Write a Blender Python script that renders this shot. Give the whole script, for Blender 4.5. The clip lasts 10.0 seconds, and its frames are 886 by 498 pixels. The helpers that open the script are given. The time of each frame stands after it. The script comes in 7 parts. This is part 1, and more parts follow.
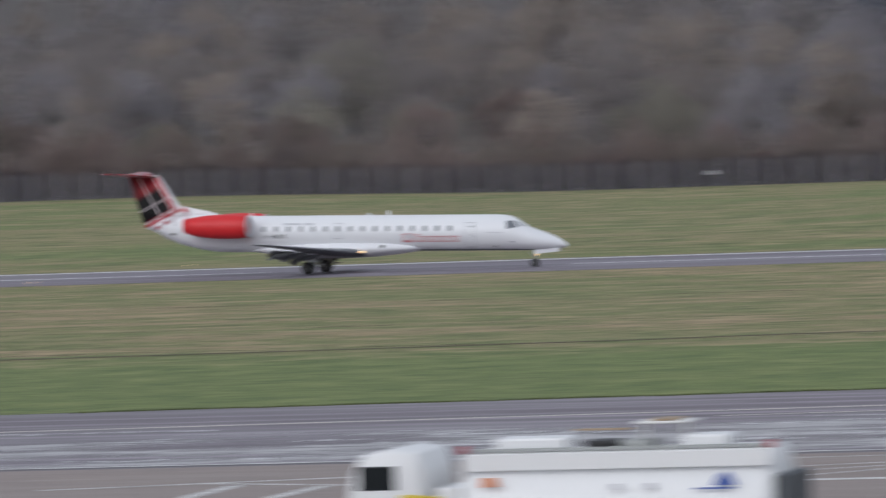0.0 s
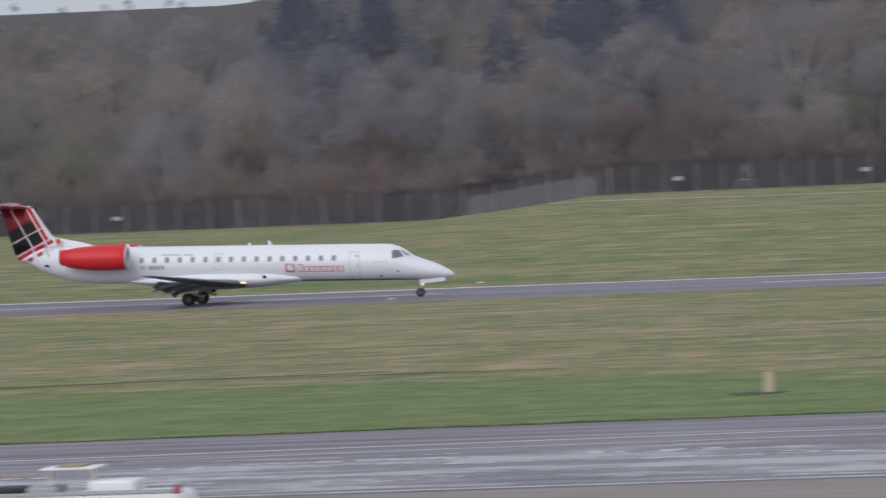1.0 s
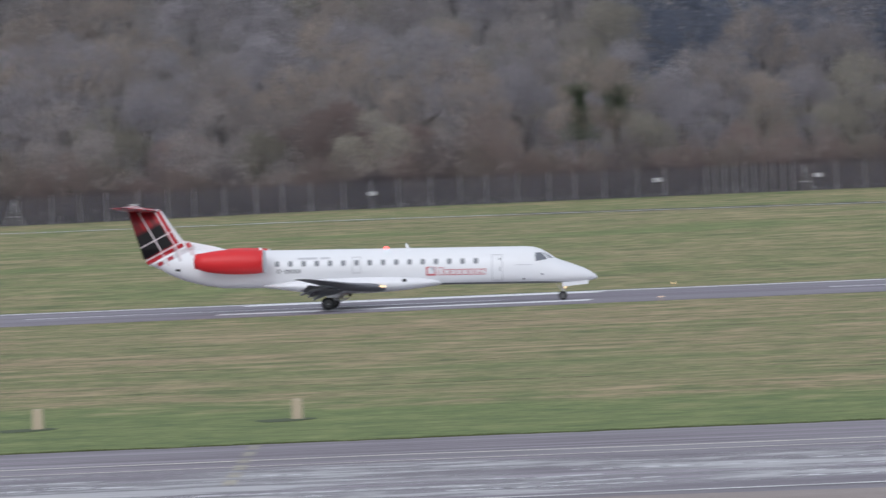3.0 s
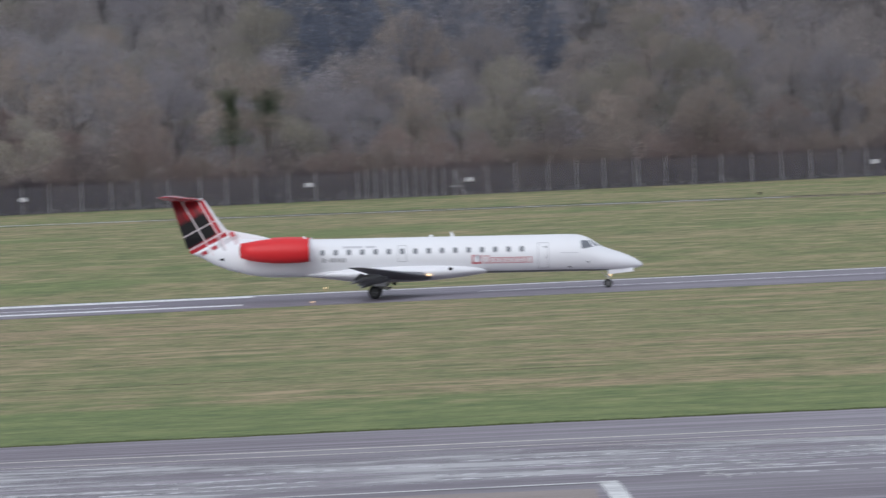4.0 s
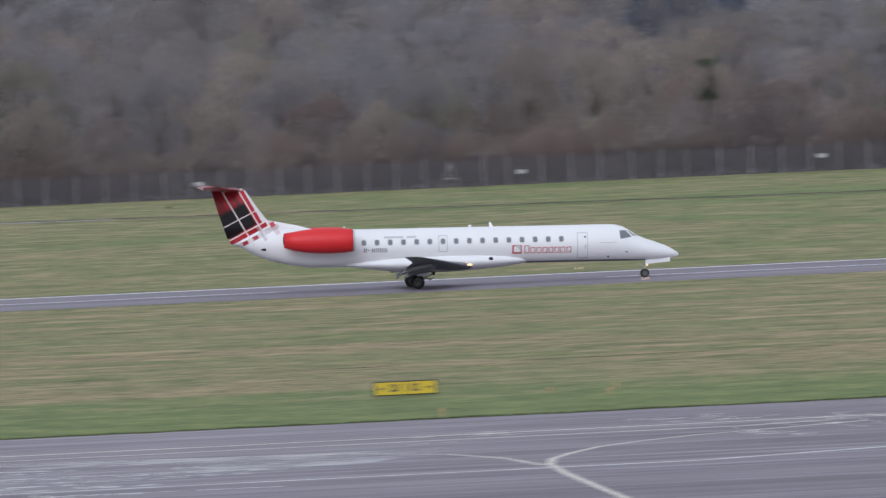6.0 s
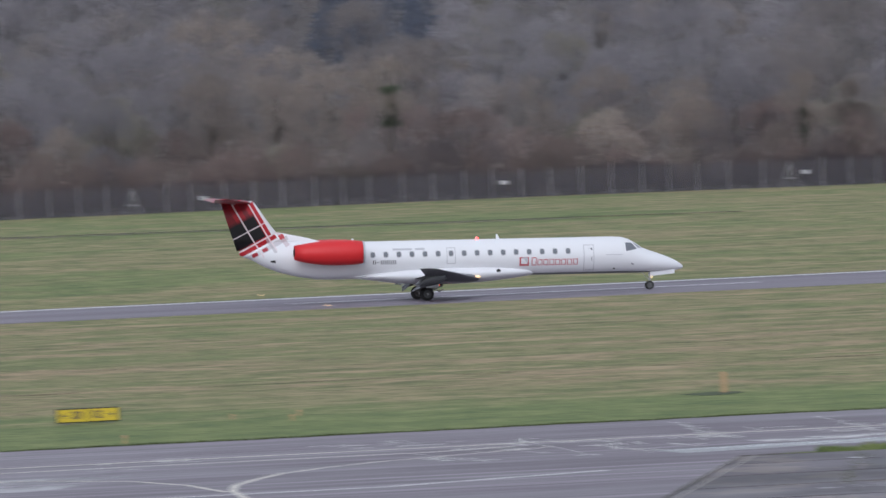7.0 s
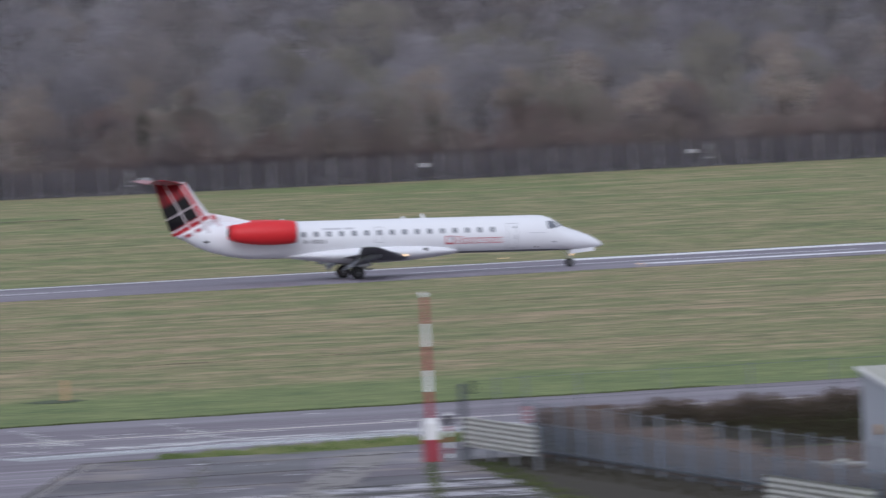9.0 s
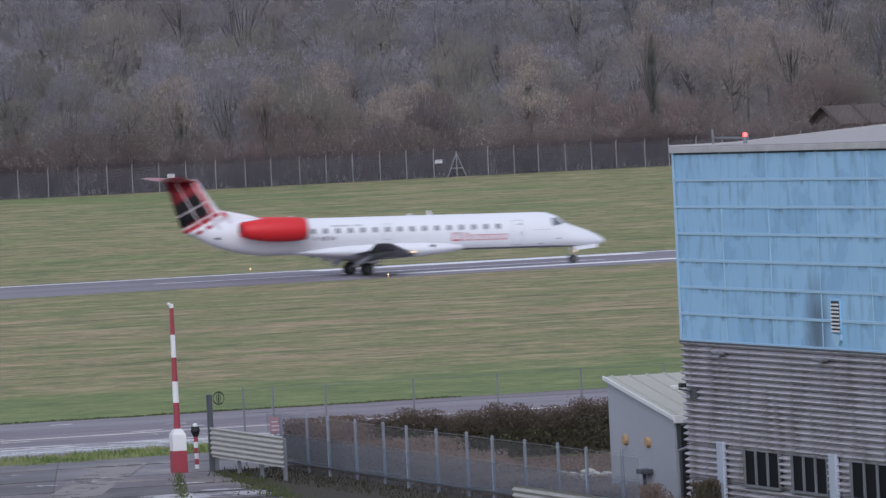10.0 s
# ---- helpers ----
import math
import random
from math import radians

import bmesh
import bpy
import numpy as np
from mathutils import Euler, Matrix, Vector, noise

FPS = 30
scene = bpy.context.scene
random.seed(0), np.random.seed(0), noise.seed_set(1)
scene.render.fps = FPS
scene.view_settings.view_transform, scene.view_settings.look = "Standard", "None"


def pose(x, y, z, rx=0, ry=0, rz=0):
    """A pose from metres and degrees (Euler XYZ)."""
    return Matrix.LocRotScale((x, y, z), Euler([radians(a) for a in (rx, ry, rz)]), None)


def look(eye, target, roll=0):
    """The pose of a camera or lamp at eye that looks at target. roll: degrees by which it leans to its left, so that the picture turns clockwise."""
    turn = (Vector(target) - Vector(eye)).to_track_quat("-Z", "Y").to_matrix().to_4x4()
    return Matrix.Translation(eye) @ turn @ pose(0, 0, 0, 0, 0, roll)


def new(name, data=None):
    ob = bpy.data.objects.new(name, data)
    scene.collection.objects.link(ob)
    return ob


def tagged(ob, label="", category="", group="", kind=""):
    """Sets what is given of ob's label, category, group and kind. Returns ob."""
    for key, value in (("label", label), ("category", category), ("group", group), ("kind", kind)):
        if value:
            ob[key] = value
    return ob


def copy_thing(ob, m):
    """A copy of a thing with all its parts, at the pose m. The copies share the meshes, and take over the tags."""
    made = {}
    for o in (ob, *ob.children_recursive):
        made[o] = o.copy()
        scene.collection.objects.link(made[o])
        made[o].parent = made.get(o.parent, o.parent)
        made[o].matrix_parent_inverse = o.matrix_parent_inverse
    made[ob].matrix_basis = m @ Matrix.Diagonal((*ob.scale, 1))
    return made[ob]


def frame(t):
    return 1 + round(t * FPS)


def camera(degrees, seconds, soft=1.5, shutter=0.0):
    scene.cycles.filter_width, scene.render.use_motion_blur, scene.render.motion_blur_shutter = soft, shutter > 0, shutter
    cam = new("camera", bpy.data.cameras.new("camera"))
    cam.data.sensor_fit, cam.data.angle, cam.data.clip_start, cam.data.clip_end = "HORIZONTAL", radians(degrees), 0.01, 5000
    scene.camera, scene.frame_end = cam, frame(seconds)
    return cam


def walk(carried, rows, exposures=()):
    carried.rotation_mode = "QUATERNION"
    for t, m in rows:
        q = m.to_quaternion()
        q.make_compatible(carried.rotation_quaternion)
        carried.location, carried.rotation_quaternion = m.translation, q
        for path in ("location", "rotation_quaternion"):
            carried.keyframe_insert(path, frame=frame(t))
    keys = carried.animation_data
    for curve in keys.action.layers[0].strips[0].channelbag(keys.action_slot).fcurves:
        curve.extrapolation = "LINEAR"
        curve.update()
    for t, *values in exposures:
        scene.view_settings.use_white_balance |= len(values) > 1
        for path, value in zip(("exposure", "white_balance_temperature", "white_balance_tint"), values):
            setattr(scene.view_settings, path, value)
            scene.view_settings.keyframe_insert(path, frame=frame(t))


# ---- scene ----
# A jet rolls out on a runway, seen through a long lens from a raised spot beside the field.
# x runs along the runway, y away from the camera, z up; the runway's surface is z = 0.
EYE = Vector((0.0, -415.0, 10.25))


def aim(yaw, pitch, lean):
    """Camera pose from its bearing right of +y, its tilt and its lean to the right, in degrees."""
    a, b = radians(yaw), radians(pitch)
    way = Vector((math.sin(a) * math.cos(b), math.cos(a) * math.cos(b), math.sin(b)))
    return look(EYE, EYE + way * 100, -lean)


cam = camera(7.476, 10.0, soft=1.4, shutter=0.75)
walk(cam, [
    (0, aim(-14.451, -1.193, 2.06)), (0.1, aim(-13.805, -1.186, 2.08)), (0.2, aim(-13.195, -1.142, 2.10)),
    (0.3, aim(-12.622, -1.118, 2.12)), (0.4, aim(-12.337, -1.077, 2.14)), (0.5, aim(-11.840, -1.099, 2.16)),
    (0.6, aim(-11.271, -1.088, 2.20)), (0.7, aim(-10.745, -1.075, 2.23)), (0.8, aim(-10.185, -1.048, 2.27)),
    (0.9, aim(-9.791, -1.011, 2.30)), (1, aim(-9.415, -0.997, 2.33)), (1.1, aim(-9.148, -0.983, 2.32)),
    (1.2, aim(-8.772, -0.977, 2.30)), (1.3, aim(-8.722, -0.959, 2.29)), (1.4, aim(-8.538, -0.946, 2.27)),
    (1.5, aim(-8.316, -0.935, 2.26)), (1.6, aim(-7.898, -0.948, 2.25)), (1.7, aim(-7.448, -0.952, 2.25)),
    (1.8, aim(-7.050, -0.954, 2.25)), (1.9, aim(-6.723, -0.954, 2.25)), (2, aim(-6.320, -0.966, 2.24)),
    (2.1, aim(-5.871, -0.971, 2.28)), (2.2, aim(-5.426, -0.980, 2.32)), (2.4, aim(-4.710, -0.980, 2.34)),
    (2.6, aim(-4.156, -0.969, 2.37)), (2.8, aim(-3.688, -0.953, 2.40)), (3, aim(-3.232, -0.939, 2.42)),
    (3.2, aim(-2.713, -0.935, 2.45)), (3.3, aim(-2.407, -0.938, 2.46)), (3.4, aim(-2.073, -0.948, 2.50)),
    (3.5, aim(-1.728, -0.973, 2.54)), (3.6, aim(-1.399, -0.978, 2.55)), (3.7, aim(-1.122, -0.995, 2.56)),
    (3.8, aim(-0.807, -1.009, 2.57)), (3.9, aim(-0.520, -1.027, 2.58)), (4, aim(-0.288, -1.023, 2.60)),
    (4.1, aim(-0.096, -1.019, 2.57)), (4.2, aim(0.178, -1.031, 2.55)), (4.3, aim(0.489, -1.032, 2.53)),
    (4.4, aim(0.797, -1.038, 2.51)), (4.5, aim(1.113, -1.055, 2.49)), (4.6, aim(1.454, -1.067, 2.52)),
    (4.7, aim(1.802, -1.090, 2.56)), (4.8, aim(2.145, -1.092, 2.59)), (4.9, aim(2.485, -1.104, 2.63)),
    (4.97, aim(2.675, -1.100, 2.66)), (5, aim(2.675, -1.100, 2.66)), (5.03, aim(2.675, -1.100, 2.66)),
    (5.1, aim(2.776, -1.092, 2.63)), (5.2, aim(2.969, -1.092, 2.60)), (5.3, aim(3.198, -1.095, 2.58)),
    (5.4, aim(3.455, -1.109, 2.55)), (5.5, aim(3.818, -1.113, 2.52)), (5.6, aim(4.156, -1.107, 2.49)),
    (5.7, aim(4.481, -1.100, 2.46)), (5.9, aim(5.113, -1.093, 2.50)), (6.1, aim(5.729, -1.080, 2.54)),
    (6.3, aim(6.323, -1.063, 2.58)), (6.5, aim(6.887, -1.046, 2.62)), (6.7, aim(7.413, -1.031, 2.66)),
    (6.8, aim(7.659, -1.025, 2.68)), (6.83, aim(7.659, -1.025, 2.68)), (6.9, aim(7.853, -1.016, 2.57)),
    (7, aim(8.111, -0.975, 2.47)), (7.1, aim(8.568, -1.152, 2.50)), (7.2, aim(9.293, -1.237, 2.54)),
    (7.3, aim(9.699, -1.265, 2.57)), (7.4, aim(10.078, -1.296, 2.61)), (7.47, aim(10.240, -1.313, 2.64)),
    (7.5, aim(10.240, -1.313, 2.64)), (7.53, aim(10.240, -1.313, 2.64)), (7.6, aim(10.331, -1.318, 2.62)),
    (7.7, aim(10.382, -1.316, 2.60)), (7.8, aim(10.445, -1.315, 2.57)), (7.9, aim(10.649, -1.321, 2.55)),
    (8, aim(10.887, -1.318, 2.53)), (8.1, aim(11.132, -1.309, 2.56)), (8.2, aim(11.375, -1.290, 2.58)),
    (8.3, aim(11.622, -1.271, 2.61)), (8.4, aim(11.863, -1.228, 2.64)), (8.5, aim(12.043, -1.196, 2.67)),
    (8.6, aim(12.274, -1.180, 2.69)), (8.7, aim(12.533, -1.164, 2.72)), (8.8, aim(12.844, -1.151, 2.74)),
    (8.9, aim(13.255, -1.163, 2.77)), (9, aim(13.680, -1.165, 2.79)), (9.1, aim(14.096, -1.185, 2.78)),
    (9.2, aim(14.462, -1.197, 2.77)), (9.3, aim(14.781, -1.211, 2.77)), (9.4, aim(15.088, -1.221, 2.76)),
    (9.5, aim(15.374, -1.234, 2.75)), (9.6, aim(15.658, -1.260, 2.76)), (9.7, aim(15.779, -1.249, 2.76)),
    (9.8, aim(15.702, -1.219, 2.77)), (9.9, aim(15.776, -1.201, 2.78)), (9.97, aim(15.818, -1.179, 2.79)),
    (10, aim(15.818, -1.179, 2.79)),
], exposures=[(0.0, -0.08, 5980, 11), (0.5, -0.05, 5980, 11), (1.0, 0.02, 5970, 11), (1.5, 0.22, 5950, 11), (2.5, 0.20, 5950, 11), (4.5, 0.17, 5920, 11), (7.0, 0.13, 5850, 12), (8.5, 0.09, 5770, 14), (10.0, 0.07, 5660, 16)])

# ---- light: an overcast winter day ----
world = bpy.data.worlds.new("overcast_sky")
scene.world = world
world.use_nodes = True
wn = world.node_tree.nodes
wl = world.node_tree.links
sky = wn.new("ShaderNodeTexSky")
sky.sky_type = "NISHITA"
sky.sun_disc = False
sky.sun_elevation = radians(32)
sky.sun_rotation = radians(200)
sky.dust_density = 4.0
cloud = wn.new("ShaderNodeHueSaturation")
cloud.inputs["Saturation"].default_value = 0.30
wl.new(sky.outputs[0], cloud.inputs["Color"])
veil = wn.new("ShaderNodeMix")
veil.data_type = "RGBA"
veil.inputs[0].default_value = 0.7
veil.inputs[7].default_value = (4.4, 4.55, 4.8, 1)
wl.new(cloud.outputs[0], veil.inputs[6])
wl.new(veil.outputs[2], wn["Background"].inputs["Color"])
wn["Background"].inputs["Strength"].default_value = 0.15

sun_data = bpy.data.lights.new("sun", "SUN")
sun_data.energy, sun_data.angle, sun_data.color = 0.6, radians(35), (1.0, 0.97, 0.93)
sun = new("sun", sun_data)
sun.matrix_world = look((-120, -380, 250), (0, 0, 0))


# ---- materials ----
def mat(name, color, rough=0.6, metal=0.0):
    m = bpy.data.materials.new(name)
    m.use_nodes = True
    b = m.node_tree.nodes["Principled BSDF"]
    b.inputs["Base Color"].default_value = (*color, 1)
    b.inputs["Roughness"].default_value = rough
    b.inputs["Metallic"].default_value = metal
    return m


def node(m, kind, **values):
    n = m.node_tree.nodes.new(kind)
    for key, value in values.items():
        n.inputs[key].default_value = value
    return n


def link(m, a, b):
    m.node_tree.links.new(a, b)


def bsdf(m):
    return m.node_tree.nodes["Principled BSDF"]


def coords(m, scale=(1, 1, 1), rot=(0, 0, 0), world_space=False):
    mp = node(m, "ShaderNodeMapping", Scale=scale, Rotation=rot)
    if world_space:
        link(m, node(m, "ShaderNodeNewGeometry").outputs["Position"], mp.inputs["Vector"])
    else:
        link(m, node(m, "ShaderNodeTexCoord").outputs["Object"], mp.inputs["Vector"])
    return mp.outputs[0]


def noise_tex(m, vec, scale, detail=4.0, rough=0.55):
    n = node(m, "ShaderNodeTexNoise", Scale=scale, Detail=detail, Roughness=rough)
    link(m, vec, n.inputs["Vector"])
    return n.outputs["Fac"]


def ramp(m, fac, stops):
    r = node(m, "ShaderNodeValToRGB")
    el = r.color_ramp.elements
    while len(el) < len(stops):
        el.new(0.5)
    for e, (p, c) in zip(el, stops):
        e.position, e.color = p, (*c, 1) if len(c) == 3 else c
    link(m, fac, r.inputs["Fac"])
    return r.outputs["Color"]


def mixed(m, fac, a, b, mode="MIX"):
    x = m.node_tree.nodes.new("ShaderNodeMix")
    x.data_type, x.blend_type = "RGBA", mode
    if hasattr(fac, "is_linked"):
        link(m, fac, x.inputs[0])
    else:
        x.inputs[0].default_value = fac
    for sock, v in ((x.inputs[6], a), (x.inputs[7], b)):
        if hasattr(v, "is_linked"):
            link(m, v, sock)
        else:
            sock.default_value = (*v, 1)
    return x.outputs[2]


def maths(m, op, a, b=0.0):
    n = m.node_tree.nodes.new("ShaderNodeMath")
    n.operation = op
    for sock, v in ((n.inputs[0], a), (n.inputs[1], b)):
        if hasattr(v, "is_linked"):
            link(m, v, sock)
        else:
            sock.default_value = v
    return n.outputs[0]


def grey(v):
    return (v, v, v)


def bump(m, fac, strength, distance=0.02):
    b = node(m, "ShaderNodeBump", Strength=strength, Distance=distance)
    link(m, fac, b.inputs["Height"])
    link(m, b.outputs[0], bsdf(m).inputs["Normal"])


def painted(name, color, rough=0.45, dirt=0.25, scale=1.5, metal=0.0):
    """Paint with soft grime at two scales."""
    m = mat(name, color, rough, metal)
    v = coords(m)
    n1, n2 = noise_tex(m, v, scale, 5), noise_tex(m, v, scale * 9, 3)
    f = maths(m, "MULTIPLY", maths(m, "ADD", n1, maths(m, "MULTIPLY", n2, 0.5)), dirt)
    dark = tuple(c * 0.55 + 0.02 for c in color)
    link(m, mixed(m, f, color, dark), bsdf(m).inputs["Base Color"])
    link(m, maths(m, "ADD", maths(m, "MULTIPLY", n2, 0.25), rough - 0.1), bsdf(m).inputs["Roughness"])
    return m


def grass_material():
    m = mat("mown_grass", (0.1, 0.12, 0.05), 0.9)
    # mown along the runway: long swathes, thin swathe lines and short tussocks
    bands = noise_tex(m, coords(m, (0.014, 0.13, 1.0), world_space=True), 1.0, 3, 0.6)
    lines = noise_tex(m, coords(m, (0.085, 0.30, 1.0), (0, 0, 0.012), world_space=True), 1.0, 3, 0.58)
    mid = noise_tex(m, coords(m, (0.30, 0.27, 1.0), world_space=True), 1.0, 6, 0.62)
    clump = noise_tex(m, coords(m, (0.75, 0.95, 1.0), world_space=True), 1.0, 5, 0.68)
    blade = noise_tex(m, coords(m, (2.6, 1.6, 1.0), world_space=True), 1.0, 4, 0.7)
    fine = maths(m, "ADD", maths(m, "MULTIPLY", clump, 0.6), maths(m, "MULTIPLY", blade, 0.4))
    dryness = maths(m, "ADD", maths(m, "ADD", maths(m, "MULTIPLY", bands, 0.36), maths(m, "MULTIPLY", lines, 0.22)), maths(m, "MULTIPLY", mid, 0.42))
    straw = ramp(m, dryness, [(0.444, (0, 0, 0)), (0.552, grey(1))])
    green = ramp(m, fine, [(0.39, (0.090, 0.110, 0.029)), (0.50, (0.164, 0.172, 0.055)), (0.61, (0.262, 0.262, 0.098))])
    dry = ramp(m, fine, [(0.39, (0.152, 0.121, 0.054)), (0.50, (0.277, 0.207, 0.108)), (0.61, (0.410, 0.304, 0.170))])
    c = mixed(m, straw, green, dry)
    # damp dark hollows and bleached swathe lines
    c = mixed(m, ramp(m, maths(m, "ADD", maths(m, "MULTIPLY", lines, 0.42), maths(m, "MULTIPLY", mid, 0.58)), [(0.385, grey(0.62)), (0.445, (0, 0, 0))]), c, (0.070, 0.086, 0.022))
    c = mixed(m, ramp(m, maths(m, "ADD", maths(m, "MULTIPLY", lines, 0.45), maths(m, "MULTIPLY", mid, 0.55)), [(0.540, (0, 0, 0)), (0.605, grey(0.85))]), c, (0.395, 0.298, 0.164))
    lush = ramp(m, noise_tex(m, coords(m, (0.03, 0.05, 1.0), world_space=True), 1.0, 4, 0.6), [(0.46, (0, 0, 0)), (0.62, (1, 1, 1))])
    # greener beside the taxiway
    pos = node(m, "ShaderNodeSeparateXYZ")
    link(m, node(m, "ShaderNodeNewGeometry").outputs["Position"], pos.inputs[0])
    near = node(m, "ShaderNodeMapRange")
    # the green belt widens toward the far end of the taxiway
    belt = node(m, "ShaderNodeMapRange")
    link(m, pos.outputs["X"], belt.inputs[0])
    belt.inputs[1].default_value, belt.inputs[2].default_value = -42, -6
    belt.inputs[3].default_value, belt.inputs[4].default_value = -17, 0
    link(m, maths(m, "ADD", maths(m, "ADD", pos.outputs["Y"], belt.outputs[0]), maths(m, "MULTIPLY", maths(m, "ADD", mid, bands), 30.0)), near.inputs[0])
    near.inputs[1].default_value, near.inputs[2].default_value = -133, -116
    near.inputs[3].default_value, near.inputs[4].default_value = 1.0, 0.0
    far = node(m, "ShaderNodeMapRange")
    link(m, pos.outputs["Y"], far.inputs[0])
    far.inputs[1].default_value, far.inputs[2].default_value = 15, 30
    far.inputs[3].default_value, far.inputs[4].default_value = 0.48, 0.85
    far_green = node(m, "ShaderNodeMapRange")
    link(m, maths(m, "ADD", pos.outputs["Y"], maths(m, "MULTIPLY", mid, 12.0)), far_green.inputs[0])
    far_green.inputs[1].default_value, far_green.inputs[2].default_value = 20, 32
    far_green.inputs[3].default_value, far_green.inputs[4].default_value = 0.0, 0.28
    g = maths(m, "MAXIMUM", far_green.outputs[0], maths(m, "MAXIMUM", maths(m, "MULTIPLY", lush, far.outputs[0]), maths(m, "MULTIPLY", near.outputs[0], 0.92)))
    c = mixed(m, g, c, ramp(m, maths(m, "ADD", maths(m, "MULTIPLY", fine, 0.6), maths(m, "MULTIPLY", mid, 0.4)), [(0.36, (0.054, 0.092, 0.016)), (0.50, (0.126, 0.171, 0.041)), (0.62, (0.216, 0.254, 0.078))]))
    # leaf litter under the trees beyond the fence
    wood_floor = node(m, "ShaderNodeMapRange")
    link(m, pos.outputs["Y"], wood_floor.inputs[0])
    wood_floor.inputs[1].default_value, wood_floor.inputs[2].default_value = 253.5, 256.5
    c = mixed(m, wood_floor.outputs[0], c, mixed(m, fine, (0.060, 0.050, 0.046), (0.100, 0.084, 0.076)))
    link(m, c, bsdf(m).inputs["Base Color"])
    bump(m, fine, 0.6, 0.08)
    return m


def asphalt_material(name, base, wet=0.0, streak=(0.12, 1, 1), piece=0.0, tint=(1.08, 0.94, 1.11), pale_streaks=0.0):
    m = mat(name, grey(base), 0.75)
    v = coords(m, streak, world_space=True)
    vi = coords(m, world_space=True)
    big, mid, fine = noise_tex(m, v, 0.10, 6, 0.65), noise_tex(m, v, 0.55, 7, 0.7), noise_tex(m, vi, 6, 5, 0.75)
    c = ramp(m, mid, [(0.30, tuple(base * 0.78 * k for k in tint)), (0.50, tuple(base * k for k in tint)), (0.62, tuple(base * 1.15 * k for k in tint)), (0.74, tuple(base * 1.6 * k for k in tint))])
    c = mixed(m, 0.35, c, ramp(m, fine, [(0.3, tuple(base * 0.5 * k for k in tint)), (0.7, tuple(base * 1.55 * k for k in tint))]))
    if piece:
        blotch = noise_tex(m, coords(m, (0.8, 0.5, 1), world_space=True), 0.45, 6, 0.7)
        c = mixed(m, ramp(m, blotch, [(0.50, (0, 0, 0)), (0.58, grey(0.85))]), c, (0.255, 0.215, 0.195))
        c = mixed(m, ramp(m, blotch, [(0.34, grey(0.7)), (0.44, (0, 0, 0))]), c, (0.070, 0.062, 0.066))
        c = mixed(m, maths(m, "MULTIPLY", node(m, "ShaderNodeObjectInfo").outputs["Random"], piece), c, grey(base * 0.45))
    # gloss of the damp surface, painted into the colour as long pale streaks
    if pale_streaks:
        gloss_bands = noise_tex(m, coords(m, (0.022, 0.85, 1), (0, 0, 0.02), world_space=True), 1.0, 5, 0.68)
        c = mixed(m, ramp(m, gloss_bands, [(0.50, (0, 0, 0)), (0.66, grey(pale_streaks))]), c, tuple(base * 2.7 * k for k in tint))
        c = mixed(m, ramp(m, gloss_bands, [(0.36, grey(pale_streaks)), (0.46, (0, 0, 0))]), c, tuple(base * 0.72 * k for k in tint))
    link(m, c, bsdf(m).inputs["Base Color"])
    r = ramp(m, big, [(0.42, grey(0.80)), (0.52, grey(0.80 - wet * 0.45)), (0.62, grey(0.80 - wet * 0.72))])
    link(m, r, bsdf(m).inputs["Roughness"])
    bump(m, fine, 0.15, 0.01)
    return m


def worn_line(name, color, under, wear=0.5):
    """Road paint worn through to the surface beneath."""
    m = mat(name, color, 0.7)
    n = noise_tex(m, coords(m, (0.25, 1, 1), world_space=True), 1.6, 6, 0.7)
    f = ramp(m, n, [(0.38, (0, 0, 0)), (0.62, grey(1))])
    link(m, mixed(m, maths(m, "MULTIPLY", f, wear), color, under), bsdf(m).inputs["Base Color"])
    return m


def twig_material(name, dark, light, airy=False):
    m = mat(name, dark, 0.9)
    info = node(m, "ShaderNodeObjectInfo")
    isl = node(m, "ShaderNodeNewGeometry")
    n = noise_tex(m, coords(m, world_space=True), 0.035, 3)
    f = maths(m, "ADD", maths(m, "MULTIPLY", isl.outputs["Random Per Island"], 0.07), maths(m, "ADD", n, 0.025))
    c = ramp(m, f, [(0.38, dark), (0.86, light)])
    k = maths(m, "ADD", maths(m, "MULTIPLY", info.outputs["Random"], 0.35), 0.82)
    hs = node(m, "ShaderNodeHueSaturation")
    link(m, k, hs.inputs["Value"])
    link(m, c, hs.inputs["Color"])
    # thin twigs and leaves glow a little with the light behind them
    nodes = m.node_tree.nodes
    nodes.remove(nodes["Principled BSDF"])
    front, back, both = (nodes.new(k) for k in ("ShaderNodeBsdfDiffuse", "ShaderNodeBsdfTranslucent", "ShaderNodeMixShader"))
    both.inputs[0].default_value = 0.5 if airy else 0.38
    link(m, hs.outputs[0], front.inputs[0])
    link(m, hs.outputs[0], back.inputs[0])
    link(m, front.outputs[0], both.inputs[1])
    link(m, back.outputs[0], both.inputs[2])
    surface = both.outputs[0]
    if airy:
        # sprays of many fine upright twigs with gaps between them
        gaps, veil_ = nodes.new("ShaderNodeBsdfTransparent"), nodes.new("ShaderNodeMixShader")
        strands = noise_tex(m, coords(m, (1.0, 1.0, 0.25), world_space=True), 4.0, 5, 0.75)
        link(m, ramp(m, strands, [(0.32, grey(airy * 0.42)), (0.68, grey(airy * 0.86))]), veil_.inputs[0])
        link(m, gaps.outputs[0], veil_.inputs[1])
        link(m, surface, veil_.inputs[2])
        surface = veil_.outputs[0]
    link(m, surface, nodes["Material Output"].inputs["Surface"])
    return m


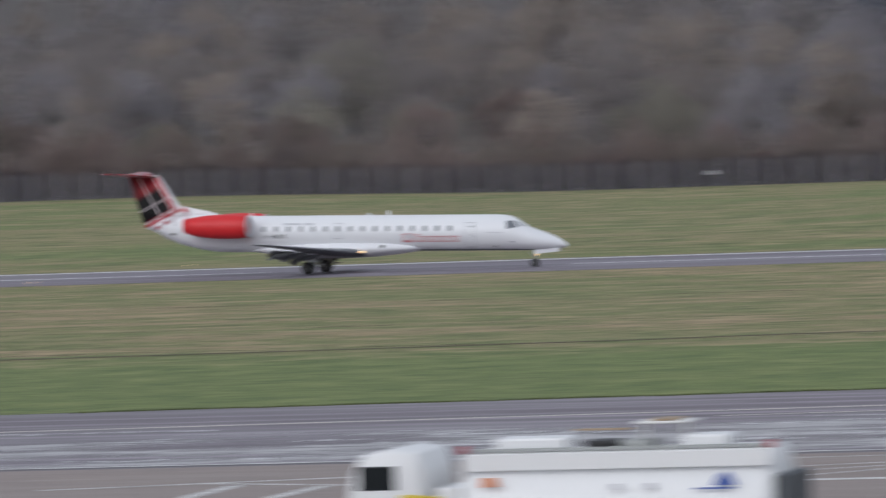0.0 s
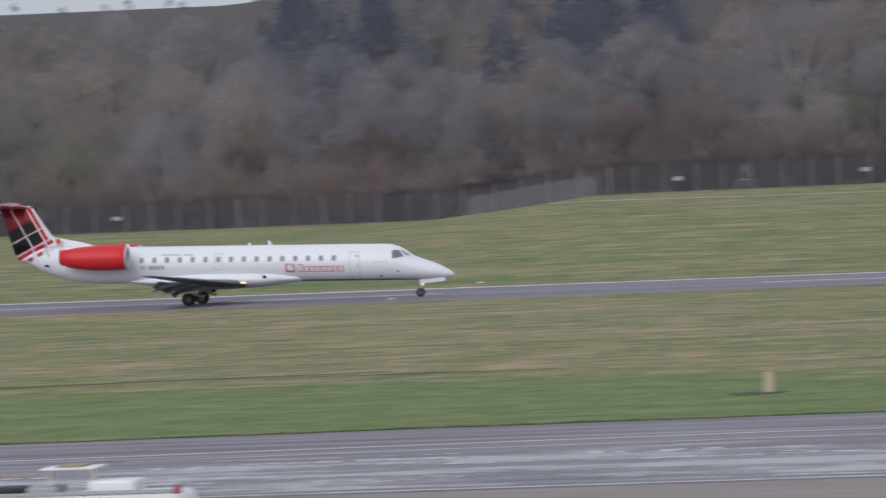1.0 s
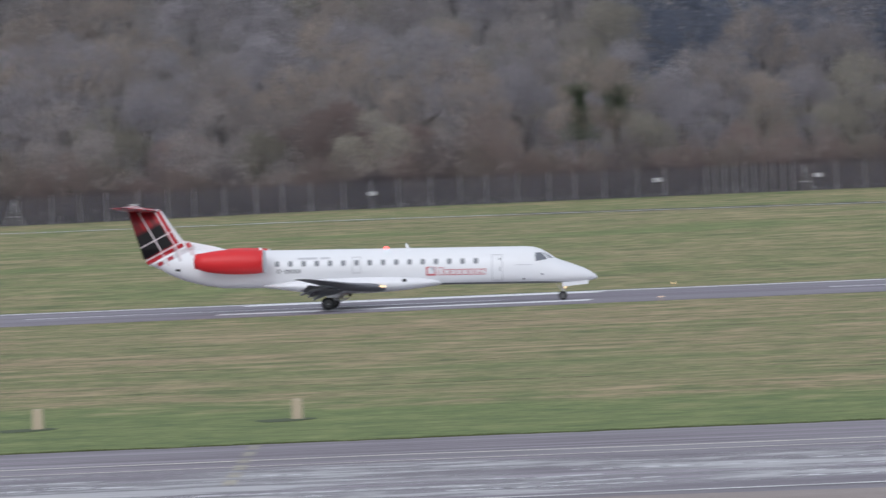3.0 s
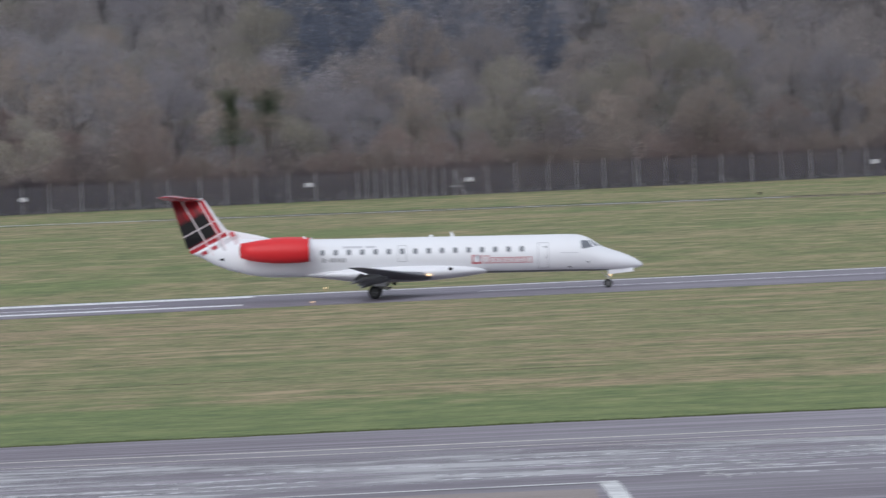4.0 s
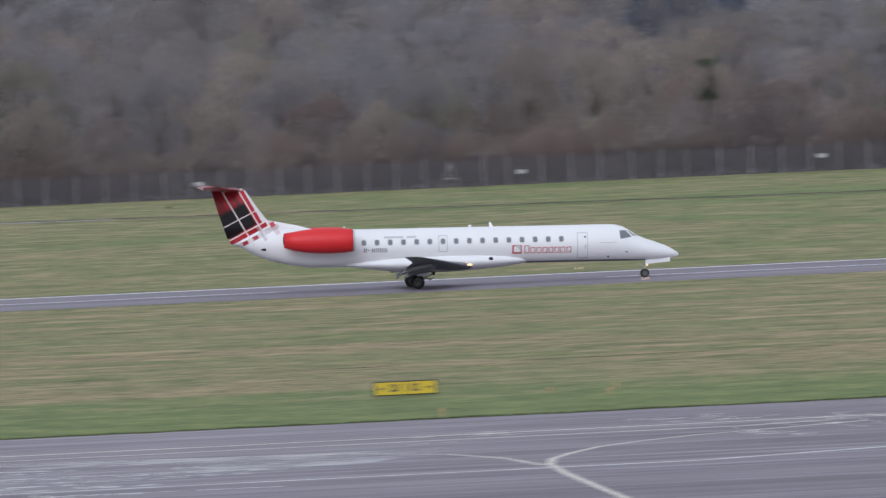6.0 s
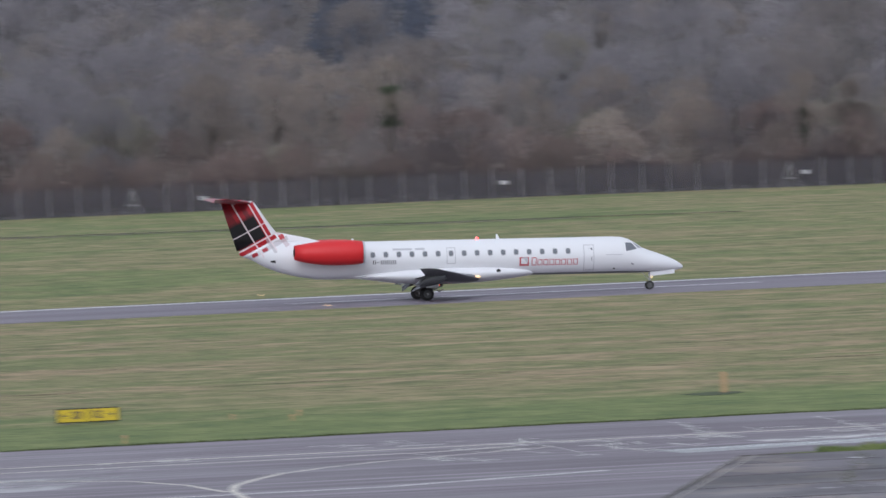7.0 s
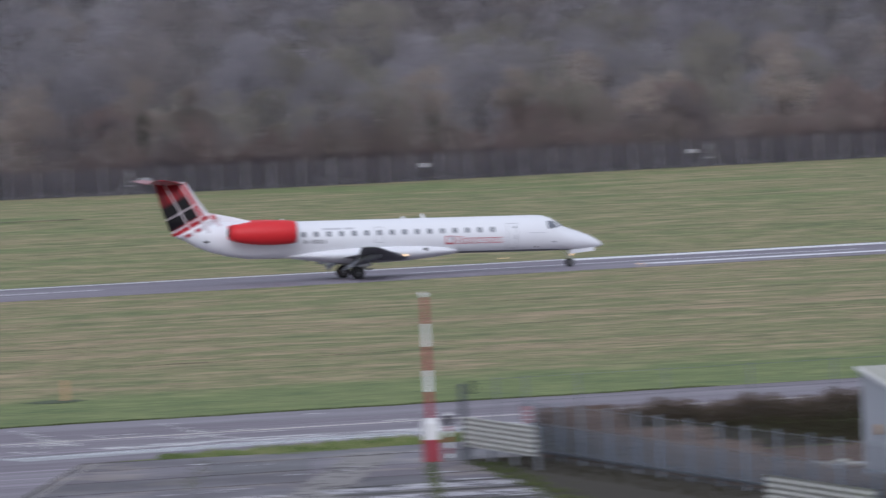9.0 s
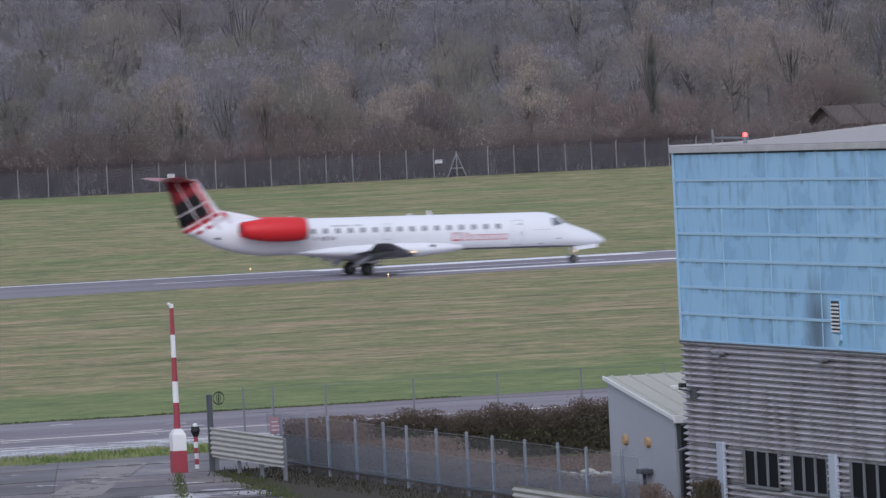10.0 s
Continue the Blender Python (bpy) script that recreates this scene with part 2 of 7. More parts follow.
GRASS = grass_material()
RUNWAY = asphalt_material("runway_asphalt", 0.155, 0.3, pale_streaks=0.35)
TAXIWAY = asphalt_material("damp_taxiway_asphalt", 0.158, 0.38, (0.4, 1, 1), tint=(1.09, 0.945, 1.075), pale_streaks=0.5)
SLAB = asphalt_material("old_concrete", 0.124, 0.45, (0.5, 0.6, 1), 0.65, (1.11, 0.94, 1.08))
APRON = asphalt_material("apron_concrete", 0.23, 0.2, (0.3, 1, 1), 0.0, (1.16, 0.95, 0.86))
WHITE_LINE = worn_line("worn_white_marking", (0.80, 0.79, 0.77), (0.24, 0.23, 0.24), 0.6)
RUNWAY_WHITE = worn_line("runway_white_marking", (0.88, 0.88, 0.88), (0.45, 0.45, 0.46), 0.25)
YELLOW_LINE = worn_line("worn_yellow_marking", (0.74, 0.69, 0.61), (0.24, 0.23, 0.22), 0.45)
FAINT_LINE = worn_line("faint_yellow_marking", (0.42, 0.37, 0.28), (0.14, 0.135, 0.14), 0.9)
EDGE_WORN = worn_line("worn_stand_edge", (0.40, 0.37, 0.33), (0.20, 0.185, 0.17), 0.8)
DARK_STRIP = mat("drain_slot", (0.03, 0.035, 0.02), 0.9)
RUT = mat("broken_rut", (0.045, 0.045, 0.022), 0.95)
link(RUT, ramp(RUT, noise_tex(RUT, coords(RUT, (0.16, 1.2, 1), world_space=True), 1.0, 5, 0.7), [(0.49, (0, 0, 0)), (0.58, grey(0.8))]), bsdf(RUT).inputs["Alpha"])
BARE_RUT = painted("bare_rut", (0.082, 0.066, 0.040), 0.95, 0.5, 1)
STEEL = painted("galvanised_steel", (0.24, 0.25, 0.27), 0.5, 0.3, 3, 0.5)
FENCE_POST = painted("fence_post_concrete", (0.30, 0.295, 0.30), 0.8, 0.3, 2)
SIGN_WHITE = painted("sign_white", (0.62, 0.61, 0.62), 0.5, 0.1)
TYRE = painted("tyre_rubber", (0.018, 0.018, 0.018), 0.75, 0.2, 6)
BLACK = mat("matt_black", (0.012, 0.012, 0.013), 0.6)
GLASS_DARK = mat("dark_glazing", (0.012, 0.014, 0.018), 0.12)
bsdf(GLASS_DARK).inputs["Specular IOR Level"].default_value = 0.3
RED_POLE = painted("pole_red_paint", (0.36, 0.045, 0.065), 0.5, 0.35, 3)
WHITE_POLE = painted("pole_white_paint", (0.80, 0.79, 0.77), 0.5, 0.2, 3)
LETTER_DARK = mat("lettering_dark", (0.05, 0.05, 0.06), 0.4)
TWIG = twig_material("bare_twigs", (0.301, 0.258, 0.229), (0.492, 0.422, 0.364), 0.66)
TWIG_RED = twig_material("reddish_scrub_twigs", (0.215, 0.170, 0.155), (0.364, 0.295, 0.267), 0.66)
# distance haze is put into the next three colours as a grey-blue tint
TWIG_GREY_HAZE = twig_material("grey_hillside_twigs", (0.262, 0.245, 0.257), (0.390, 0.365, 0.377), 0.66)
TWIG_HILL_HAZE = twig_material("brown_hillside_twigs", (0.295, 0.265, 0.253), (0.452, 0.407, 0.388), 0.66)
TWIG_FIR_HAZE = twig_material("dark_evergreen", (0.154, 0.171, 0.215), (0.234, 0.251, 0.300), 0.66)
IVY_PALE = twig_material("sunlit_ivy_leaves", (0.125, 0.160, 0.105), (0.200, 0.245, 0.150), 0.42)
IVY = twig_material("ivy_leaves", (0.098, 0.122, 0.092), (0.175, 0.205, 0.145), 0.55)
BARK = twig_material("tree_bark", (0.214, 0.188, 0.175), (0.334, 0.298, 0.276))


# ---- building helpers ----
def finish(name, bm, material, smooth=False):
    me = bpy.data.meshes.new(name)
    bm.to_mesh(me)
    bm.free()
    for mm in (material if isinstance(material, (list, tuple)) else [material]):
        me.materials.append(mm)
    if smooth:
        me.polygons.foreach_set("use_smooth", [True] * len(me.polygons))
    return me


def part(name, bm, material, parent, label="", smooth=False):
    """Links a bmesh as one mesh object under a thing or a part."""
    ob = new(name, finish(name, bm, material, smooth))
    ob.parent = parent
    return tagged(ob, label)


def thing(name, at, label, category, group="", kind="", rz=0):
    ob = new(name)
    ob.empty_display_size = 0.2
    ob.matrix_world = pose(*at, 0, 0, rz)
    return tagged(ob, label, category, group, kind)


def slab(name, bm, material, label, category, kind="structure", smooth=False):
    return tagged(new(name, finish(name, bm, material, smooth)), label, category, "", kind)


def box(bm, x0, x1, y0, y1, z0, z1, bevel=0.0, seg=2):
    g = bmesh.ops.create_cube(bm, size=1.0, matrix=Matrix.Translation(((x0 + x1) / 2, (y0 + y1) / 2, (z0 + z1) / 2)) @ Matrix.Diagonal((x1 - x0, y1 - y0, z1 - z0, 1)))
    if bevel:
        es = list({e for v in g["verts"] for e in v.link_edges})
        bmesh.ops.bevel(bm, geom=es, offset=bevel, segments=seg, affect="EDGES", profile=0.5)
    return g["verts"]


def boxed(x0, x1, y0, y1, z0, z1, bevel=0.0):
    bm = bmesh.new()
    box(bm, x0, x1, y0, y1, z0, z1, bevel)
    return bm


def rod(bm, a, b, r0, r1=None, n=8, caps=True):
    """A tapered round bar from a to b."""
    a, b = Vector(a), Vector(b)
    d = b - a
    m = Matrix.Translation((a + b) / 2) @ d.to_track_quat("Z", "Y").to_matrix().to_4x4()
    bmesh.ops.create_cone(bm, cap_ends=caps, segments=n, radius1=r0, radius2=r0 if r1 is None else r1, depth=d.length, matrix=m)


def loft(bm, rings, close_ends=True):
    """Skins a list of equal rings of points."""
    vs = [[bm.verts.new(p) for p in ring] for ring in rings]
    n = len(vs[0])
    for a, b in zip(vs, vs[1:]):
        for i in range(n):
            bm.faces.new((a[i], a[(i + 1) % n], b[(i + 1) % n], b[i]))
    if close_ends:
        bm.faces.new(vs[0][::-1])
        bm.faces.new(vs[-1])
    bmesh.ops.recalc_face_normals(bm, faces=bm.faces[:])
    return vs


def flat(bm, pts, z):
    bm.faces.new([bm.verts.new((x, y, z)) for x, y in pts])


def strip(bm, pts, width, z):
    """A flat painted line along pts."""
    for (xa, ya), (xb, yb) in zip(pts, pts[1:]):
        d = Vector((xb - xa, yb - ya)).normalized() * width / 2
        flat(bm, [(xa + d.y, ya - d.x), (xb + d.y, yb - d.x), (xb - d.y, yb + d.x), (xa - d.y, ya + d.x)], z)


def smooth01(t):
    t = min(1.0, max(0.0, t))
    return t * t * (3 - 2 * t)


# ---- the ground ----
FENCE_Y = 253.0


def bank(x):
    """Height of the ground along the far fence."""
    return 2.1 - 0.75 * smooth01((x + 205) / 50) + 1.95 * smooth01((x + 113) / 20) + 0.25 * smooth01((x + 80) / 40) - 0.28 * smooth01((x - 95) / 60)


def ground_z(x, y):
    if y < 32:
        return 0.0
    z = bank(x) * min(1.0, (y - 32) / (FENCE_Y - 32)) ** 0.9
    if y > 265:
        ridge = 42.5 - 7.6 * smooth01((-71 - x * 415 / (y + 415)) / 9)
        z += (ridge - bank(x)) * smooth01((y - 265) / 560) if y < 825 else ridge - bank(x)
    return z


def ground_sheet():
    xs = [-4000, -2500, -1500, -900, -600, -450] + list(range(-360, 361, 8)) + [450, 600, 900, 1500, 2500, 4000]
    ys = [-1500, -900, -600, -430, -300, -150, 0, 20, 32] + list(range(48, 400, 12)) + list(range(420, 860, 25)) + [1000, 1500, 2500, 4000]
    verts = [(x, y, ground_z(x, y)) for y in ys for x in xs]
    n = len(xs)
    faces = [(j * n + i, j * n + i + 1, (j + 1) * n + i + 1, (j + 1) * n + i) for j in range(len(ys) - 1) for i in range(n - 1)]
    me = bpy.data.meshes.new("ground")
    me.from_pydata(verts, [], faces)
    me.materials.append(GRASS)
    me.polygons.foreach_set("use_smooth", [True] * len(me.polygons))
    tagged(new("ground", me), "wide mown winter grass, green and straw-coloured", "grass", "", "structure")


ground_sheet()


def paved(name, pts, z, material, label, category):
    bm = bmesh.new()
    top = [bm.verts.new((x, y, z)) for x, y in pts]
    low = [bm.verts.new((x, y, z - 0.3)) for x, y in pts]
    bm.faces.new(top)
    for i in range(len(pts)):
        j = (i + 1) % len(pts)
        bm.faces.new((top[i], low[i], low[j], top[j]))
    bmesh.ops.recalc_face_normals(bm, faces=bm.faces[:])
    return slab(name, bm, material, label, category)


paved("runway", [(-2000, -10.5), (2000, -10.5), (2000, 21), (-2000, 21)], 0.02, RUNWAY, "long grey asphalt runway with worn white markings", "runway")
# the taxiway narrows behind the old slabs and the strip of grass
BEND = [(-300, -213.0), (-110, -192.4), (-80, -189.2), (-64, -187.5), (-50, -186.0), (-38, -184.6), (-26, -183.8), (-14, -183.6)]
paved("taxiway", [(-1500, -300)] + BEND + [(1500, -183.6), (1500, -206.5), (62, -206.5), (47, -208), (40.3, -210.5), (38.7, -210.9), (31.3, -236.6),
                  (31.5, -245), (33, -300)], 0.02, TAXIWAY, "damp grey asphalt taxiway with worn lines", "taxiway")
paved("apron", [(-1500, -225.5), (-6.0, -225.5), (3.0, -226.5), (3.0, -330), (-1500, -330)], 0.03, APRON, "pale worn concrete apron beside the taxiway", "apron")


def line_on(name, pts, width, z, material, label, dashes=None):
    bm = bmesh.new()
    if dashes:
        (xa, y), (xb, _) = pts
        x = xa
        while x < xb:
            strip(bm, [(x, y), (min(xb, x + dashes[0]), y)], width, z)
            x += dashes[0] + dashes[1]
    else:
        strip(bm, pts, width, z)
    return slab(name, bm, material, label, "ground marking")


line_on("runway_centre_line", [(-800, 5.5), (800, 5.5)], 0.75, 0.026, RUNWAY_WHITE, "dashed white centre line on the runway", (30, 20))
line_on("runway_edge_line", [(-1500, 19.6), (1500, 19.6)], 1.5, 0.026, RUNWAY_WHITE, "thin white edge line on the runway")
for xa in (-37.2, 113.5, 263.5):
    for ya in (-2.6, 17.0):
        line_on("touchdown_marking", [(xa, ya), (xa + 22.8, ya)], 2.8, 0.027, RUNWAY_WHITE, "long white touchdown bar painted on the runway")
line_on("taxiway_centre_line", [(x, y - 11.5 - 0.03 * max(0, -20 - x)) for x, y in BEND[1:]] + [(-6, -196), (900, -196)], 0.48, 0.026, YELLOW_LINE, "worn yellow taxiway centre line")
line_on("taxiway_side_line", [(-46, -201.6), (-36, -199.9), (-14, -199.2), (30, -199.2), (33, -198)], 0.32, 0.026, YELLOW_LINE, "faint pale line along the taxiway")
line_on("taxiway_edge_line", [(-900, -225.0), (-20, -224.3), (3.4, -223.3)], 0.5, 0.036, WHITE_LINE, "white taxiway edge line beside the apron")
line_on("taxiway_near_line", [(3.4, -219.4), (26, -219.1), (33, -216)], 0.40, 0.026, WHITE_LINE, "faint white line across the taxiway")
line_on("lead_off_line", [(3.4, -222.6), (3.5, -226), (3.6, -232), (3.7, -250)], 0.55, 0.027, WHITE_LINE, "thick white line turning toward the stand")
CURVE = [(34, -199.5), (30, -202.3), (27.8, -203.8), (25.8, -205.9), (24.2, -208.2), (23.0, -211.2), (22.1, -214.0), (21.65, -217.2), (21.5, -222.8), (21.5, -231.7), (21.6, -260)]
line_on("curved_lead_line", CURVE, 0.24, 0.028, YELLOW_LINE, "curved pale yellow lead line on the taxiway")
line_on("curved_lead_line", [(3, -201), (10, -202.5), (16.8, -205.3), (19.5, -208.5), (20.8, -212.5), (21.4, -217.5)], 0.2, 0.028, YELLOW_LINE, "curved pale yellow lead line on the taxiway")
for k in range(6):
    line_on("hold_line_dash", [(-19.75 + 0.25 * k, -184.2 - 4.7 * k), (-19.58 + 0.25 * k, -187.4 - 4.7 * k)], 0.42, 0.029, FAINT_LINE, "short worn dash of a pale hold line")
# shadow at the foot of the standing grass, painted as thin dark strips
line_on("grass_edge", [(x, y + 0.18) for x, y in BEND[1:]] + [(900, -183.42)], 0.30, 0.016, DARK_STRIP, "painted shade line where the grass meets the taxiway")
line_on("grass_edge", [(-900, 21.5), (900, 21.5)], 0.9, 0.016, DARK_STRIP, "painted shade line where the grass meets the runway")
line_on("mower_rut", [(-120, -139), (-92, -135.6), (-78, -133.9), (-66, -131.9), (-57, -129.2), (-50, -128.2)], 0.8, 0.014, BARE_RUT, "dark bare wheel rut across the grass")
for ya, wide in ((-131.5, 0.75), (-104.0, 0.45), (-66.0, 0.6)):
    line_on("mower_rut", [(-600, ya - 1.5), (-200, ya + 0.8), (-60, ya), (40, ya + 0.6), (200, ya - 0.7), (600, ya + 1.0)], wide, 0.012, RUT, "thin dark broken rut along the mown grass")


for xa, ya, xb, yb, wide in ((-38.6, -227.6, -34.9, -227.2, 0.22), (-37.6, -232.0, -32.5, -229.8, 0.22), (-37.2, -234.2, -33.6, -231.6, 0.20), (-36.4, -236.6, -33.7, -233.1, 0.20), (-36.0, -238.4, -28.0, -238.5, 0.7),
                            (-58.0, -235.8, -47.0, -231.4, 0.35), (-52.3, -242.5, -52.4, -235.4, 0.42), (-49.7, -243.0, -49.6, -236.6, 0.42), (-53.6, -234.2, -48.8, -236.4, 0.30)):
    line_on("apron_line", [(xa, ya), (xb, yb)], wide, 0.037, WHITE_LINE, "thin worn white line on the apron")


def far_track():
    for name, x0, x1, off, wide, lift, material, label in (("far_track", -96, 28, 0.0, 2.0, 0.05, FAR_GRAVEL, "narrow pale service track across the far grass"),
                                                           ("far_track", 28, 96, 0.0, 1.2, 0.05, APRON, "narrow pale service track across the far grass"),
                                                           ("far_ditch", -30, 110, 3.4, 1.6, 0.04, DARK_STRIP, "dark ditch beside the far service track")):
        bm = bmesh.new()
        for xa in range(x0, x1, 4):
            quad = []
            for x, w in ((xa, 0), (xa + 4, 0), (xa + 4, 1), (xa, 1)):
                y = 198 - 0.30 * x + off + w * wide * (0.75 + 0.25 * math.sin(x * 0.7))
                quad.append(bm.verts.new((x, y, ground_z(x, y) + lift)))
            bm.faces.new(quad)
        slab(name, bm, material, label, "track")


FAR_GRAVEL = painted("pale_gravel", (0.62, 0.61, 0.60), 0.9, 0.4, 0.6)
far_track()


# ---- trees and scrub beyond the fence ----
def ribbons(starts, ways, lengths, widths, rng, face=None):
    """Thin flat twigs as quads: arrays of starts, unit ways, lengths and widths."""
    n = len(starts)
    # blades and twigs turn their flat side to the light
    side = np.cross(ways, (np.array((0.0, -0.55, 0.83)) if face is None else face) + rng.normal(0, 0.45 if face is None else 0.14, (n, 3)))
    side /= np.linalg.norm(side, axis=1)[:, None] + 1e-9
    a = side * (widths / 2)[:, None]
    tip = starts + ways * lengths[:, None]
    v = np.stack([starts - a, starts + a, tip + a * 0.35, tip - a * 0.35], axis=1).reshape(-1, 3)
    return v, np.arange(4 * n).reshape(n, 4)


def limb(points, radii, sides=5):
    v, f = [], []
    for k, (p, r) in enumerate(zip(points, radii)):
        for i in range(sides):
            a = 2 * math.pi * i / sides
            v.append((p[0] + r * math.cos(a), p[1] + r * math.sin(a), p[2]))
        if k:
            b = k * sides
            for i in range(sides):
                j = (i + 1) % sides
                f.append((b - sides + i, b - sides + j, b + j, b + i))
    return np.array(v), np.array(f)


def join(chunks):
    vs, fs, base = [], [], 0
    for v, f in chunks:
        vs.append(v)
        fs.append(f + base)
        base += len(v)
    return np.concatenate(vs), np.concatenate(fs)


def mesh_of(name, v, f, material):
    me = bpy.data.meshes.new(name)
    nf = len(f)
    me.vertices.add(len(v))
    me.vertices.foreach_set("co", v.astype(np.float32).ravel())
    me.loops.add(nf * 4)
    me.loops.foreach_set("vertex_index", f.astype(np.int32).ravel())
    me.polygons.add(nf)
    me.polygons.foreach_set("loop_start", np.arange(nf, dtype=np.int32) * 4)
    me.update(calc_edges=True)
    me.materials.append(material)
    return me


def lobed_twigs(rng, lobes, n, width, length):
    """Fine twigs over the outside of several rounded lobes (centre, radii), thinner inside."""
    c = np.array([q[0] for q in lobes])
    r = np.array([q[1] for q in lobes])
    w = r[:, 0] * r[:, 2]
    k = rng.choice(len(lobes), n, p=w / w.sum())
    d = rng.normal(0, 1, (n, 3))
    d /= np.linalg.norm(d, axis=1)[:, None]
    d[:, 2] = np.where(d[:, 2] < -0.45, -d[:, 2], d[:, 2])
    depth = np.where(rng.uniform(0, 1, n) < 0.78, rng.uniform(0.84, 1.08, n), rng.uniform(0.25, 0.84, n))
    p = c[k] + d * r[k] * depth[:, None]
    inside = np.zeros(n, bool)
    for i in range(len(lobes)):
        inside |= (k != i) & ((((p - c[i]) / r[i]) ** 2).sum(1) < 0.62)
    keep = ~inside & (p[:, 2] > 0.05)
    p, d, k = p[keep], d[keep], k[keep]
    out = d / r[k]
    out /= np.linalg.norm(out, axis=1)[:, None]
    way = out * 0.45 + np.array((0, 0, 0.6)) + rng.normal(0, 0.5, p.shape)
    way /= np.linalg.norm(way, axis=1)[:, None]
    m = len(p)
    ln = rng.uniform(*length, m)
    return ribbons(p - way * (ln * 0.5)[:, None], way, ln, rng.uniform(0.5, 1.4, m) * width, rng, out)


def bare_tree(rng, h, spread, twigs, width, lobes=6, low=0.30, length=(0.45, 1.0), sides=4):
    """Trunk, limbs that reach into several rounded lobes, and a crown of fine bare twigs over them."""
    lean = rng.normal(0, 0.03, 2)
    pts = [(lean[0] * z + 0.15 * math.sin(z * 0.7), lean[1] * z, z) for z in np.linspace(0, h * 0.74, 6)]
    wood = [limb(pts, np.linspace(0.010 * h, 0.003 * h, 6))]
    balls = []
    for k in range(lobes):
        a = 2.4 * k + rng.uniform(0, 1.2)
        out = spread * (0.0 if k == 0 else rng.uniform(0.30, 0.68))
        rad = spread * rng.uniform(0.34, 0.55)
        rz = rad * rng.uniform(0.75, 1.15)
        top = h * (1.0 if k == 0 else rng.uniform(low + 0.32, 0.95))
        c = np.array((out * math.cos(a), out * math.sin(a), max(rz * 0.9, top - rz)))
        balls.append((c, np.array((rad, rad, rz))))
        z0 = min(c[2] * 0.8, h * rng.uniform(0.18, 0.5))
        p0 = np.array((lean[0] * z0, lean[1] * z0, z0))
        for q in range(3):
            p2 = c + rng.normal(0, 0.33, 3) * rad + np.array((0, 0, rz * 0.45))
            p1 = (p0 + p2) / 2 + rng.normal(0, 0.2, 3)
            wood.append(limb([p0, p1, p2], [0.0042 * h, 0.0026 * h, 0.0008 * h], sides))
    return join(wood), lobed_twigs(rng, balls, twigs, width, length)


def bush(rng, h, spread, twigs, width):
    """A mounded shrub of fine twigs down to the ground."""
    balls = []
    for k in range(4):
        a = 1.9 * k + rng.uniform(0, 1)
        rad = spread * rng.uniform(0.45, 0.7)
        rz = h * (0.62 if k == 0 else rng.uniform(0.32, 0.55))
        out = 0 if k == 0 else spread * rng.uniform(0.3, 0.6)
        balls.append((np.array((out * math.cos(a), out * math.sin(a), (h if k == 0 else h * rng.uniform(0.6, 0.9)) - rz)), np.array((rad, rad, rz))))
    return lobed_twigs(rng, balls, twigs, width, (0.3, 0.75))


def conifer(rng, h, spread, n, width):
    z = h * (1 - rng.uniform(0, 1, n) ** 0.6 * 0.92)
    a = rng.uniform(0, 2 * math.pi, n)
    r = spread * (1.02 - z / h) * rng.uniform(0.3, 1.0, n)
    base = np.stack([r * np.cos(a), r * np.sin(a), z], axis=1)
    way = np.stack([np.cos(a), np.sin(a), rng.uniform(-0.5, 0.2, n)], axis=1) + rng.normal(0, 0.3, (n, 3))
    way /= np.linalg.norm(way, axis=1)[:, None]
    return ribbons(base, way, rng.uniform(0.6, 1.5, n), rng.uniform(0.6, 1.4, n) * width, rng)


def bearing(x, y):
    return math.degrees(math.atan2(x, y + 415.0))


LOW_STEMS = twig_material("dark_undergrowth", (0.059, 0.052, 0.060), (0.102, 0.091, 0.101), 0.95)
SCRUB_RUST = twig_material("rust_scrub_twigs", (0.228, 0.177, 0.161), (0.368, 0.294, 0.270), 0.66)
SCRUB_BROWN = twig_material("brown_scrub_twigs", (0.193, 0.164, 0.146), (0.325, 0.279, 0.244), 0.66)
SCRUB_DARK = twig_material("dark_scrub_twigs", (0.160, 0.138, 0.139), (0.279, 0.242, 0.241), 0.66)
TWIG_OLIVE = twig_material("olive_twigs", (0.250, 0.231, 0.191), (0.412, 0.380, 0.318), 0.66)
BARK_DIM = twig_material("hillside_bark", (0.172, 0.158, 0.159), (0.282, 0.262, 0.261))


def sward(name, n, x, y, z, spread, length, width, material, label, rng):
    """Loose upright stems, each on the ground below it, as one mass."""
    gz = np.array([ground_z(a, b) for a, b in zip(x, y)])
    way = rng.normal(0, spread, (n, 3)) + np.array((0, 0, 0.9))
    way /= np.linalg.norm(way, axis=1)[:, None]
    v, f = ribbons(np.stack([x, y, gz + z], axis=1), way, rng.uniform(*length, n), rng.uniform(*width, n), rng)
    tagged(new(name, mesh_of(name, v, f, material)), label, "scrub", "", "stuff")


